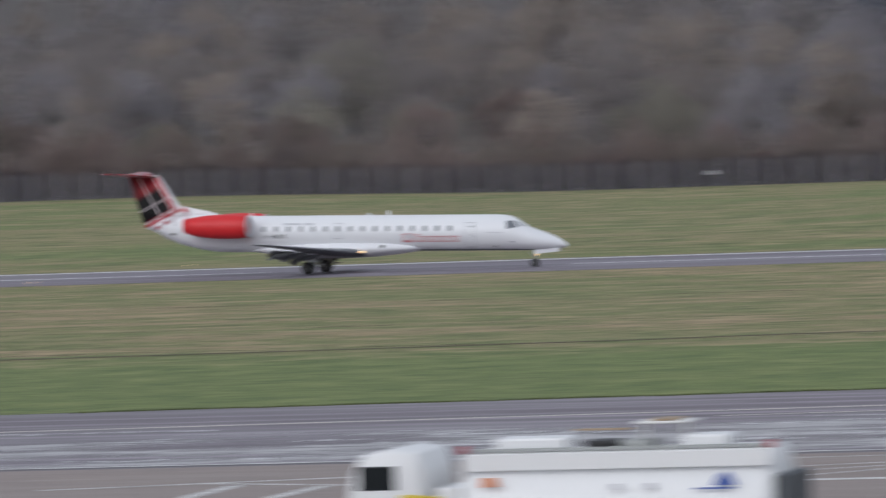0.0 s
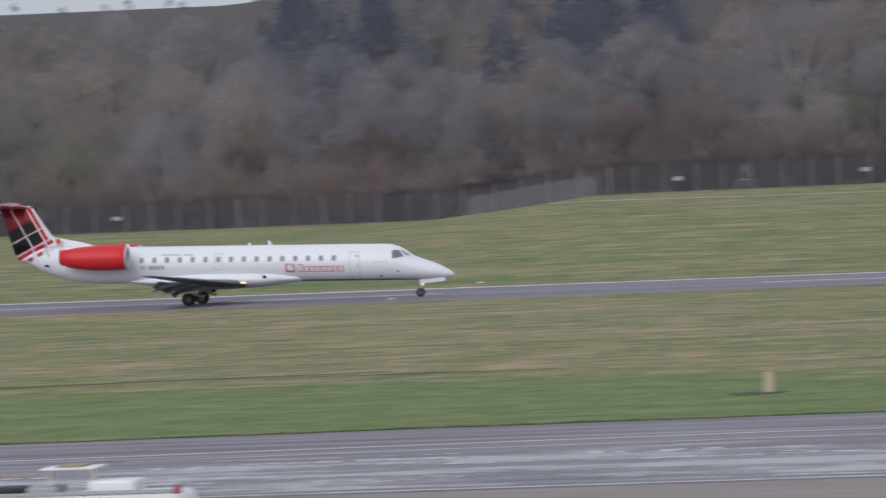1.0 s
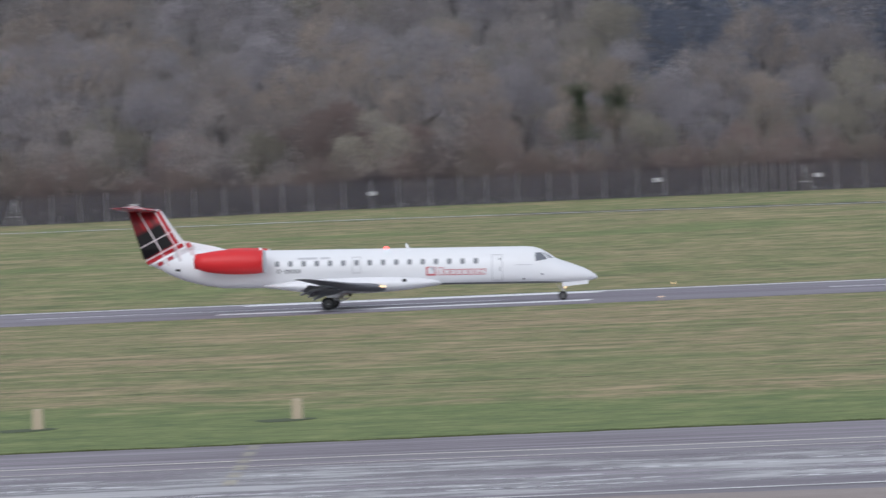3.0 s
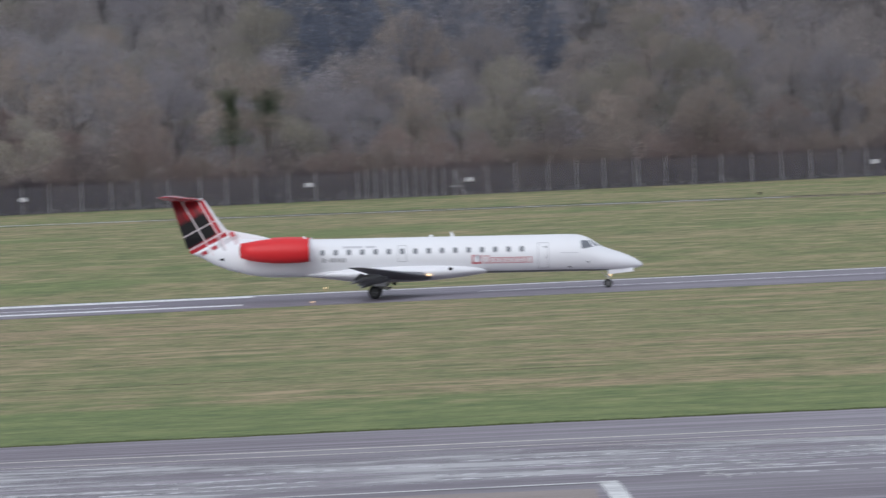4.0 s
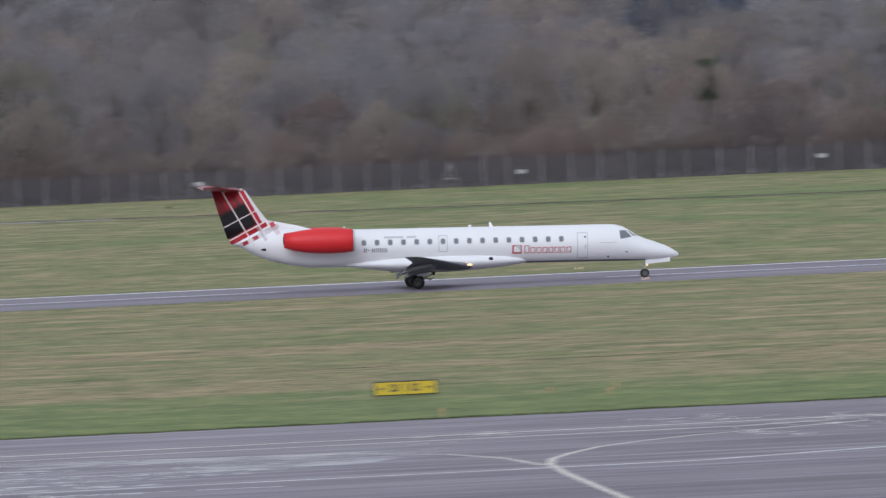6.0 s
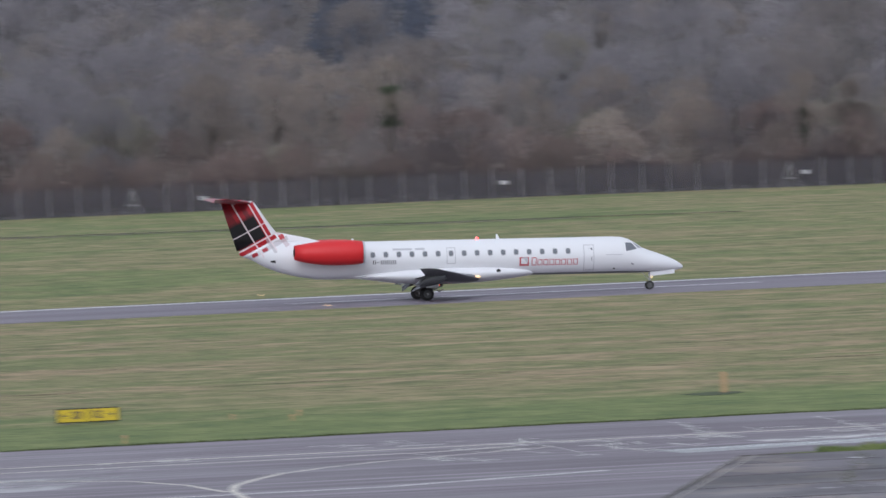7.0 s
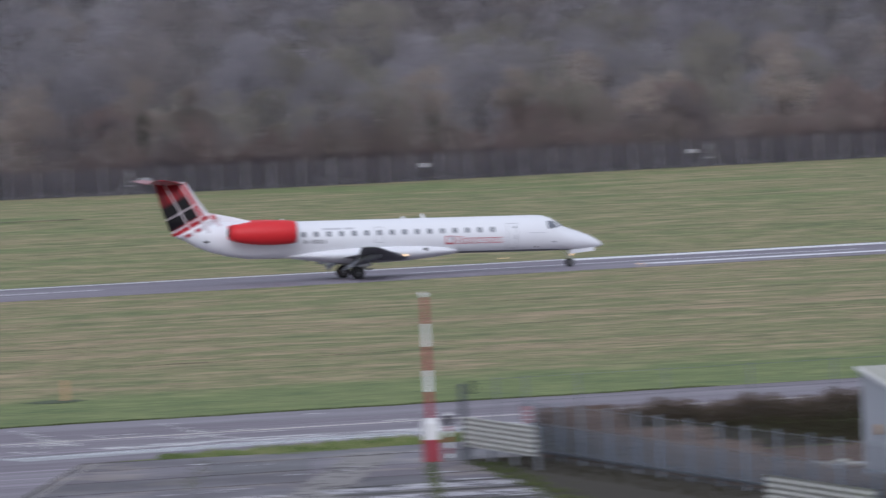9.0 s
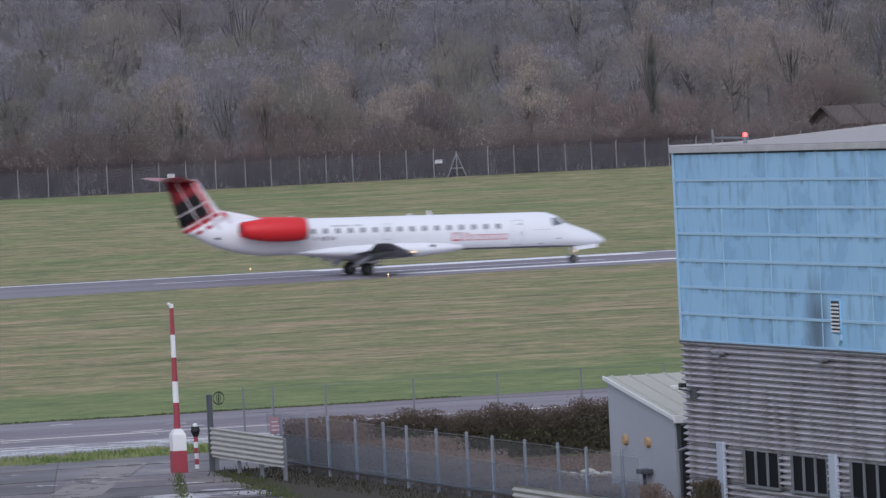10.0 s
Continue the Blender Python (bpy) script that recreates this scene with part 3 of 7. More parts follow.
def plant_woods():
    rng = np.random.default_rng(7)
    # a belt of rounded reddish-brown shrubs along the back of the fence
    shrubs = [bush(rng, h, sp, 900, 0.24) for h, sp in ((4.2, 2.6), (5.2, 3.0), (3.4, 2.4), (6.0, 3.2), (4.8, 2.9), (3.0, 2.2))]
    tones = [[] for _ in range(4)]
    for y0, step, k0 in ((259.5, 3.4, 0), (264.0, 4.0, 1)):
        x = -240.0
        while x < 250:
            x += step * rng.uniform(0.6, 1.4)
            y = y0 + rng.uniform(-1.2, 1.8)
            tall = 1.10 + 0.42 * noise.noise((x * 0.045, 3.1, 0)) + 0.14 * k0 - 0.35 * smooth01((x - 222) / 10)
            a = rng.uniform(0, 6.283)
            R = np.array(((math.cos(a), -math.sin(a), 0), (math.sin(a), math.cos(a), 0), (0, 0, 1))) * rng.uniform(0.85, 1.15)
            R[2] *= tall
            v, f = shrubs[int(rng.integers(0, 6))]
            pick = noise.noise((x * 0.06, y * 0.1, 8.0)) + rng.normal(0, 0.16)
            tones[0 if pick > 0.22 else 1 if pick > -0.05 else 2 if pick > -0.28 else 3].append((v @ R.T + np.array((x, y, ground_z(x, y) - 0.1)), f))
    for chunks, material, label in zip(tones, (SCRUB_RUST, TWIG_RED, SCRUB_BROWN, SCRUB_DARK), ("rounded rust-brown leafless shrubs along the fence", "rounded reddish-brown leafless shrubs along the fence",
                                                                                       "rounded pale brown leafless shrubs along the fence", "rounded dark brown leafless shrubs along the fence")):
        tagged(new("scrub", mesh_of("scrub", *join(chunks), material)), label, "scrub", "", "stuff")
    # loose stems between them, and thinner brush between the trees behind
    n = 42000
    x = rng.uniform(-240, 250, n)
    hmax = np.array([5.0 + 2.2 * noise.noise((v * 0.045, 3.1, 0)) + 1.6 * noise.noise((v * 0.16, 9.7, 0)) - 1.6 * smooth01((v - 222) / 10) for v in x])
    sward("scrub_stems", n, x, 257 + 10 * rng.uniform(0, 1, n), hmax * rng.uniform(0.02, 0.85, n), 0.45, (0.5, 1.2), (0.06, 0.16), TWIG_RED, "dense reddish-brown leafless stems along the fence", rng)
    n = 60000
    x = rng.uniform(-270, 300, n)
    y = 268 + 110 * rng.uniform(0, 1, n) ** 1.4
    hmax = np.array([4.4 + 3.0 * noise.noise((a * 0.06, b * 0.06, 2.2)) for a, b in zip(x, y)])
    sward("brushwood", n, x, y, hmax * rng.uniform(0, 0.85, n), 0.5, (0.6, 1.5), (0.10, 0.25), TWIG, "thin brown leafless brushwood under the trees", rng)
    # darker stems low down against the fence, below the paler shrubs
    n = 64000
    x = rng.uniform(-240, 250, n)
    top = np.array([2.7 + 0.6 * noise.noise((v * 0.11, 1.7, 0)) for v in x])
    sward("undergrowth", n, x, 254.6 + 3 * rng.uniform(0, 1, n), top * rng.uniform(0, 1, n) ** 1.15, 0.6, (0.35, 0.9), (0.06, 0.16), LOW_STEMS, "dark low stems close behind the fence", rng)
    # single bare trees in front of the hillside
    firsts = {}
    kinds = ((9.5, 0.40, TWIG, "leafless winter tree with a fine brown twig crown"), (11, 0.36, TWIG_HILL_HAZE, "leafless winter tree with a grey-brown crown"), (12.5, 0.33, TWIG, "tall leafless winter tree with a brown crown"),
             (8, 0.50, TWIG_RED, "low spreading leafless tree with reddish twigs"), (13, 0.30, TWIG_GREY_HAZE, "tall slim leafless tree with grey twigs"), (10.5, 0.44, TWIG_OLIVE, "leafless winter tree with an olive-brown crown"),
             (9, 0.46, SCRUB_RUST, "low leafless tree with rust-brown twigs"), (11.5, 0.38, TWIG_GREY_HAZE, "leafless winter tree with a rounded grey crown"), (7.5, 0.52, TWIG_OLIVE, "low broad leafless tree with olive-brown twigs"))
    for i in range(128):
        x = -250 + 520 * (i + rng.uniform(-0.4, 0.4)) / 128
        y = rng.uniform(268, 322)
        k = int(rng.integers(0, 9))
        if x > 222 and y < 290:
            continue
        s = rng.uniform(0.85, 1.15)
        m = pose(x, y, ground_z(x, y) - 0.1, 0, 0, rng.uniform(0, 360))
        if k in firsts:
            t = copy_thing(firsts[k], m)
        else:
            h, wide, material, label = kinds[k]
            t = thing("bare_tree", (0, 0, 0), label, "tree", "trees beyond the fence")
            wood, crown = bare_tree(rng, h, h * wide * 1.12, 2000, 0.27, 8, 0.12)
            for me in (mesh_of("trunk", *wood, BARK), mesh_of("crown", *crown, material)):
                o = new(me.name, me)
                o.parent = t
            t.matrix_basis = m
            firsts[k] = t
        t.scale = (s, s, s)
    # ivy-clad trunks
    for az, h, low, bushy in ((17.66, 14.0, 0.12, 1.0), (13.65, 9.5, 0.12, 1.0), (14.37, 9.0, 0.12, 1.0), (15.7, 8.0, 0.12, 1.0), (11.2, 9.5, 0.12, 1.0), (-2.03, 11.6, 0.52, 2.5),
                            (-1.72, 11.4, 0.62, 2.3), (16.6, 9.0, 0.12, 1.0), (7.72, 11.8, 0.66, 2.0), (11.6, 8.6, 0.12, 1.0)):
        y = rng.uniform(266.5, 269)
        x = (y + 415) * math.tan(radians(az))
        t = thing("ivy_tree", (x, y, ground_z(x, y) - 0.1), "leafless tree with a trunk wrapped in dark ivy", "tree", "ivy trees beyond the fence")
        wood, crown = bare_tree(rng, h * 1.25, h * 0.34, 1000, 0.26, 5)
        for nm, me in (("trunk", mesh_of("trunk", *wood, BARK)), ("crown", mesh_of("crown", *crown, TWIG))):
            o = new(nm, me)
            o.parent = t
        n = int(1300 * bushy)
        z = h * rng.uniform(low, 1.0, n)
        swell = 0.75 + 0.35 * np.sin(z * 1.1 + az * 9) + 0.25 * np.sin(z * 2.7 + az * 5)
        r_ = bushy * (1.15 - (0.85 if bushy == 1.0 else 0.55) * z / h) * rng.uniform(0.0, 1.0, n) ** 0.8 * swell
        a = rng.uniform(0, 6.283, n)
        way = rng.normal(0, 1, (n, 3))
        way /= np.linalg.norm(way, axis=1)[:, None]
        me = mesh_of("ivy", *ribbons(np.stack([r_ * np.cos(a), r_ * np.sin(a), z], axis=1), way, rng.uniform(0.2, 0.5, n), rng.uniform(0.12, 0.28, n), rng), IVY if bushy == 1.0 else IVY_PALE)
        o = new("ivy", me)
        o.parent = t
    # woods climbing the hill behind
    tones = {"grey": [], "brown": [], "olive": [], "rust": []}
    dark_, bark_ = [], []
    stock = [bare_tree(rng, h, h * w, 1000, 0.40, 7, 0.25, (0.7, 1.4), 3) for h, w in ((13, 0.46), (15, 0.40), (12, 0.50), (16, 0.38), (14, 0.46), (11, 0.52))]
    firs = [conifer(rng, h, h * 0.40, 1100, 0.50) for h in (15, 17, 13)]
    y = 338.0
    while y < 840:
        step = 9.0 + (y - 338) * 0.012
        half = (y + 415) * 0.36
        # the far slope shows only where the ridge dips
        x, end = -half, half if y < 650 else -half * 0.05
        while x < end:
            x += step * rng.uniform(0.7, 1.3)
            yy = y + rng.uniform(-9, 9)
            b = bearing(x, yy)
            a = rng.uniform(0, 6.283)
            ca, sa = math.cos(a), math.sin(a)
            R = np.array(((ca, -sa, 0), (sa, ca, 0), (0, 0, 1))) * rng.uniform(0.78, 1.2)
            at = np.array((x, yy, ground_z(x, yy) - 0.2))
            # low wind-cut scrub on the crest where the ridge dips
            crest = 10.25 + (0.0201 + 0.012 * smooth01((b + 10.9) / 0.6)) * math.hypot(x, yy + 415)
            R *= min(1.0, max(0.14, (crest - at[2]) / 18.5))
            e = rng.normal(0, 0.25)
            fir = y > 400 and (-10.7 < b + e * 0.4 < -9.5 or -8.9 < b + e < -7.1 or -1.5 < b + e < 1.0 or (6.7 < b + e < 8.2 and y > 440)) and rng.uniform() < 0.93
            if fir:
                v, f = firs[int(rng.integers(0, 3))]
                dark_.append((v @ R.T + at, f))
            else:
                (wv, wf), (v, f) = stock[int(rng.integers(0, 6))]
                q = noise.noise((x * 0.025, yy * 0.02, 5)) + rng.normal(0, 0.14) + 0.28 * smooth01((-2 - b) / 6)
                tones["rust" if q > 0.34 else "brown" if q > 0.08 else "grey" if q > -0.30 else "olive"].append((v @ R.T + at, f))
                bark_.append((wv @ R.T + at, wf))
        y += 23 + (y - 338) * 0.085
    # the grey, brown and evergreen colours carry the painted distance haze
    for name, chunks, material, label in (("hillside_wood", tones["grey"], TWIG_GREY_HAZE, "leafless woodland, hazed to grey, climbing the far hillside"), ("hillside_wood", tones["brown"], TWIG_HILL_HAZE, "brown leafless woodland, dulled for haze, climbing the far hillside"),
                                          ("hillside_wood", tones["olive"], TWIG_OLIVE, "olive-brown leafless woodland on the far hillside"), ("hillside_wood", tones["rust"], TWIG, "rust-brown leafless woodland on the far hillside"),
                                          ("hillside_branches", bark_, BARK_DIM, "trunks and limbs of the hillside woodland"), ("hillside_conifers", dark_, TWIG_FIR_HAZE, "dark evergreen trees tinted bluish for haze on the far hill")):
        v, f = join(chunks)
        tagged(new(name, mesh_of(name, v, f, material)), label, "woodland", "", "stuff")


plant_woods()


# ---- the far fence ----
def see_through(name, color, cover):
    """Fine mesh, too thin to tell its wires apart: part of the light passes."""
    m = mat(name, color, 0.6)
    nodes = m.node_tree.nodes
    nodes.remove(nodes["Principled BSDF"])
    wire, gap, both = (nodes.new(k) for k in ("ShaderNodeBsdfDiffuse", "ShaderNodeBsdfTransparent", "ShaderNodeMixShader"))
    wire.inputs[0].default_value = (*color, 1)
    both.inputs[0].default_value = cover
    link(m, gap.outputs[0], both.inputs[1])
    link(m, wire.outputs[0], both.inputs[2])
    link(m, both.outputs[0], nodes["Material Output"].inputs["Surface"])
    return m


LINK_MESH = see_through("chain_link", (0.17, 0.165, 0.19), 0.27)
WINDBREAK = see_through("windbreak_mesh", (0.30, 0.29, 0.31), 0.36)


def far_fence():
    fence = thing("perimeter_fence", (0, FENCE_Y, 0), "tall chain-link perimeter fence on pale posts", "fence")
    bm = bmesh.new()
    box(bm, -0.034, 0.034, -0.034, 0.034, -0.2, 2.72, 0.008)
    rod(bm, (0, 0, 2.7), (0, -0.28, 2.95), 0.03, None, 6)
    me = finish("post", bm, FENCE_POST)
    # close-set posts beside the corner, wider and slightly uneven bays elsewhere
    spots = [-15.6 - 2.9 * k + 0.2 * math.sin(k * 1.9) for k in range(76)] + POSTS_AT + [217.0 + 2.85 * k for k in range(8)]
    for x in spots:
        o = new("post", me)
        o.parent = fence
        o.location = (x, 0, bank(x))
    bm = bmesh.new()
    for i in range(-234, 242, 3):
        za, zb = bank(i), bank(i + 3)
        bm.faces.new([bm.verts.new(p) for p in ((i, 0.04, za), (i + 3, 0.04, zb), (i + 3, 0.04, zb + 2.6), (i, 0.04, za + 2.6))])
        for w in (0.9, 1.8, 2.6):
            rod(bm, (i, 0.03, za + w), (i + 3, 0.03, zb + w), 0.008, None, 4, False)
    part("chain_link_mesh", bm, LINK_MESH, fence, "grey see-through chain-link mesh")
    # a stretch hung with denser mesh where the fence climbs the bank
    bm = bmesh.new()
    for i in range(-108, -95):
        bm.faces.new([bm.verts.new(p) for p in ((i, -0.10, bank(i)), (i + 1, -0.10, bank(i + 1)), (i + 1, -0.10, bank(i + 1) + 1.9), (i, -0.10, bank(i) + 1.9))])
    part("windbreak_mesh", bm, WINDBREAK, fence, "pale grey windbreak mesh")
    # braced corner frames
    for x in FRAMES_AT:
        bm = bmesh.new()
        z = bank(x)
        rod(bm, (x, -0.15, z - 0.1), (x, -0.15, z + 2.6), 0.05, None, 6)
        for s in ((1,) if x == FRAMES_AT[1] else (-1, 1)):
            rod(bm, (x + s * 1.05, -0.15, z - 0.1), (x + s * 0.05, -0.15, z + 2.3), 0.045, None, 6)
        rod(bm, (x - 0.6, -0.15, z + 0.9), (x + 0.6, -0.15, z + 0.9), 0.04, None, 6)
        part("brace_frame", bm, FENCE_POST, fence, "pale braced A-shaped frame")
    for x, z in SIGNS_AT:
        s = thing("fence_sign", (x, FENCE_Y - 0.14, z), "small white rectangular sign hung on the perimeter fence", "sign", "signs on the fence")
        part("plate", boxed(-0.38, 0.38, -0.015, 0.015, -0.19, 0.19, 0.01), SIGN_WHITE, s)
        bm = bmesh.new()
        for k in range(3):
            box(bm, -0.3, 0.3 - 0.1 * k, -0.022, -0.015, 0.08 - 0.12 * k, 0.12 - 0.12 * k)
        part("lettering_bars", bm, LETTER_DARK, s, "small dark bars of lettering")


POSTS_AT = [-11.5, -10.6, -9.7, -8.7, -7.7, -6.8, -5.8, -4.9, -3.9, -3.0, 1.3, 4.1, 7.3, 10.1, 12.8, 15.8, 16.2, 18.9, 21.7, 24.4, 27.4, 30.3, 33.2, 36.1, 38.7, 41.8, 44.5, 47.5, 50.3, 53.2, 56.2, 59.1, 61.9,
            67.8, 70.2, 73.6, 76.5, 79.4, 82.6, 85.5, 88.1, 91.4, 94.5, 97.6, 100.4, 103.4, 106.3, 109.4, 112.5, 115.6, 118.3, 121.2, 124.4, 127.9, 134.0, 136.8, 139.6, 142.5, 145.2, 148.3, 151.4, 154.4, 157.0, 159.8,
            162.6, 165.7, 168.8, 171.5, 174.5, 177.3, 180.1, 183.0, 185.8, 188.7, 194.5, 197.3, 199.9, 202.8, 205.6, 208.3, 211.4, 214.0]
FRAMES_AT = (-80.1, -1.9, 64.4, 130.6, 191.1)
SIGNS_AT = ((-143.9, 2.75), (-86.9, 4.58), (-68.2, 4.78), (-44.5, 5.03), (-16.3, 5.21), (-0.5, 5.05), (39.5, 5.01), (71.5, 4.83), (101.6, 5.08), (132.2, 4.82), (161.0, 4.85), (189.2, 4.92))

far_fence()


# ---- the jet ----
JET_WHITE = painted("jet_white_paint", (0.79, 0.79, 0.81), 0.34, 0.06, 0.5)
JET_BELLY = painted("grey_belly_paint", (0.20, 0.205, 0.22), 0.45, 0.3, 0.8)
JET_RED = painted("jet_red_paint", (0.66, 0.018, 0.022), 0.48, 0.10, 0.8)
JET_GREY = painted("wing_grey_paint", (0.16, 0.165, 0.18), 0.4, 0.2, 1.2)
JET_METAL = painted("bare_metal", (0.62, 0.62, 0.64), 0.35, 0.2, 2, 0.4)
LOGO_RED = mat("lettering_red", (0.50, 0.10, 0.11), 0.4)
REG_DARK = mat("registration_paint", (0.13, 0.13, 0.145), 0.4)
# the sky's reflection is put into this pane's pale base colour
SCREEN_SKY = mat("windscreen_glass", (0.34, 0.35, 0.37), 0.15)
LOGO_GREY = mat("lettering_grey", (0.52, 0.52, 0.55), 0.4)
LETTER_GREY = mat("grey_stencil", (0.30, 0.30, 0.33), 0.5)
SEAM = mat("door_seam", (0.52, 0.52, 0.54), 0.5)
CABIN_PANE = mat("cabin_pane", (0.17, 0.18, 0.20), 0.2)
RIM_DARK = painted("wheel_rim_dark", (0.085, 0.085, 0.085), 0.5, 0.3, 5)
STRUT = painted("gear_leg_paint", (0.46, 0.45, 0.44), 0.4, 0.3, 3)


def glow(name, color, strength):
    m = mat(name, color, 0.3)
    bsdf(m).inputs["Emission Color"].default_value = (*color, 1)
    bsdf(m).inputs["Emission Strength"].default_value = strength
    return m


LAMP_WARM = glow("landing_lamp", (1.0, 0.66, 0.34), 1.2)
LAMP_RED = glow("red_beacon_lamp", (1.0, 0.06, 0.05), 5.0)


def tartan_material():
    """Red, black and white checks on the slant, breaking up into white below."""
    m = mat("tartan_tail", (0.4, 0.02, 0.03), 0.40)
    v = node(m, "ShaderNodeTexCoord").outputs["Object"]
    s = node(m, "ShaderNodeSeparateXYZ")
    link(m, v, s.inputs[0])
    x, z = s.outputs["X"], s.outputs["Z"]
    u = maths(m, "ADD", maths(m, "MULTIPLY", x, 0.868), maths(m, "MULTIPLY", z, 0.495))
    w = maths(m, "ADD", maths(m, "MULTIPLY", x, -0.455), maths(m, "MULTIPLY", z, 0.89))

    def band(p, lo, hi):
        return maths(m, "MULTIPLY", maths(m, "GREATER_THAN", p, lo), maths(m, "LESS_THAN", p, hi))

    def both(a, b):
        return maths(m, "MULTIPLY", a, b)

    pale, red, dark_red, black = (0.78, 0.78, 0.80), (0.37, 0.012, 0.020), (0.13, 0.010, 0.015), (0.006, 0.005, 0.007)
    c = mixed(m, maths(m, "MULTIPLY", maths(m, "MAXIMUM", band(u, -22.6, -21.95), band(u, -21.3, -21.02)), 0.75), red, dark_red)
    # shadow under the tailplane, painted as darker red at the top
    c = mixed(m, maths(m, "MULTIPLY", maths(m, "GREATER_THAN", w, 17.35), 0.6), c, dark_red)
    dim = node(m, "ShaderNodeMapRange")
    link(m, w, dim.inputs[0])
    dim.inputs[1].default_value, dim.inputs[2].default_value = 16.66, 16.95
    dim.inputs[3].default_value, dim.inputs[4].default_value = 1.0, 0.0
    c = mixed(m, both(both(dim.outputs[0], maths(m, "GREATER_THAN", w, 15.26)), maths(m, "LESS_THAN", u, -20.83)), c, black)
    # narrow red column and the pale leading edge
    c = mixed(m, band(u, -20.72, -20.47), c, (0.40, 0.016, 0.026))
    c = mixed(m, maths(m, "GREATER_THAN", u, -20.47), c, (0.66, 0.65, 0.67))
    # below the lowest line only a red band, then broken pale patches
    low = maths(m, "LESS_THAN", w, 15.17)
    c = mixed(m, low, c, pale)
    c = mixed(m, both(band(w, 14.84, 15.10), maths(m, "LESS_THAN", u, -20.28)), c, red)
    c = mixed(m, maths(m, "MULTIPLY", band(w, 14.42, 14.70), 0.55), c, (0.42, 0.38, 0.40))
    c = mixed(m, both(band(w, 14.45, 14.68), maths(m, "MAXIMUM", band(u, -21.5, -21.15), band(u, -22.2, -21.85))), c, (0.36, 0.03, 0.045))
    c = mixed(m, maths(m, "MULTIPLY", both(band(u, -20.95, -20.76), low), 0.55), c, (0.40, 0.36, 0.38))
    c = mixed(m, maths(m, "MULTIPLY", both(band(u, -20.15, -19.85), band(w, 13.9, 15.3)), 0.5), c, (0.50, 0.34, 0.36))
    c = mixed(m, both(band(u, -20.15, -19.85), band(w, 14.62, 14.92)), c, (0.52, 0.08, 0.09))
    white = maths(m, "MAXIMUM", maths(m, "MAXIMUM", band(u, -21.68, -21.58), band(u, -20.78, -20.69)), maths(m, "MAXIMUM", band(w, 15.97, 16.04), band(w, 15.11, 15.19)))
    c = mixed(m, maths(m, "MULTIPLY", both(white, maths(m, "GREATER_THAN", w, 14.2)), 0.85), c, (0.72, 0.63, 0.65))
    # plain white forward of the check and on the lowest skin
    plain = maths(m, "MAXIMUM", both(maths(m, "GREATER_THAN", u, -20.30), maths(m, "LESS_THAN", w, 13.9)), maths(m, "GREATER_THAN", u, -19.7))
    c = mixed(m, maths(m, "MAXIMUM", plain, maths(m, "LESS_THAN", w, 14.1)), c, pale)
    link(m, c, bsdf(m).inputs["Base Color"])
    bsdf(m).inputs["Specular IOR Level"].default_value = 0.3
    return m


TARTAN = tartan_material()


def tailplane_material():
    m = mat("tailplane_stripes", (0.4, 0.02, 0.03), 0.4)
    s = node(m, "ShaderNodeSeparateXYZ")
    link(m, node(m, "ShaderNodeTexCoord").outputs["Object"], s.inputs[0])
    q = maths(m, "FRACT", maths(m, "DIVIDE", maths(m, "ADD", maths(m, "ADD", maths(m, "MULTIPLY", s.outputs["X"], 0.8), maths(m, "ABSOLUTE", s.outputs["Y"])), 60), 0.80))
    c = mixed(m, maths(m, "GREATER_THAN", q, 0.66), (0.36, 0.014, 0.022), (0.075, 0.010, 0.014))
    c = mixed(m, maths(m, "LESS_THAN", q, 0.13), c, (0.70, 0.66, 0.67))
    bsdf(m).inputs["Specular IOR Level"].default_value = 0.25
    link(m, c, bsdf(m).inputs["Base Color"])
    return m


def ring_yz(x, zc, ry, rz, n=32):
    out = []
    for i in range(n):
        a = 2 * math.pi * i / n
        out.append((x, ry * math.cos(a), zc + rz * math.sin(a)))
    return out


# fuselage stations: x from the nose, underside, crown, half width
STATIONS = [(-0.10, 1.33, 1.44, 0.05), (-0.20, 1.25, 1.54, 0.15), (-0.5, 1.18, 1.74, 0.33), (-0.95, 1.12, 1.97, 0.55), (-1.6, 1.08, 2.22, 0.76),
            (-2.2, 1.06, 2.42, 0.90), (-2.65, 1.055, 2.60, 0.97), (-3.05, 1.05, 2.88, 1.02), (-3.5, 1.05, 3.15, 1.07), (-4.0, 1.05, 3.30, 1.11), (-4.6, 1.05, 3.33, 1.14),
            (-7, 1.05, 3.33, 1.14), (-11, 1.05, 3.33, 1.14), (-15, 1.05, 3.33, 1.14), (-19, 1.05, 3.33, 1.14), (-21.5, 1.02, 3.33, 1.14), (-23, 1.05, 3.36, 1.08),
            (-24.2, 1.23, 3.42, 0.98), (-25.4, 1.54, 3.42, 0.84), (-26.3, 1.90, 3.36, 0.66), (-26.95, 2.28, 3.22, 0.46), (-27.5, 2.50, 3.02, 0.28), (-27.78, 2.62, 2.84, 0.10)]


def hull_at(x):
    for a, b in zip(STATIONS, STATIONS[1:]):
        if a[0] >= x >= b[0]:
            t = (a[0] - x) / (a[0] - b[0])
            return [p + (q - p) * t for p, q in zip(a, b)][1:]
    return STATIONS[-1][1:]


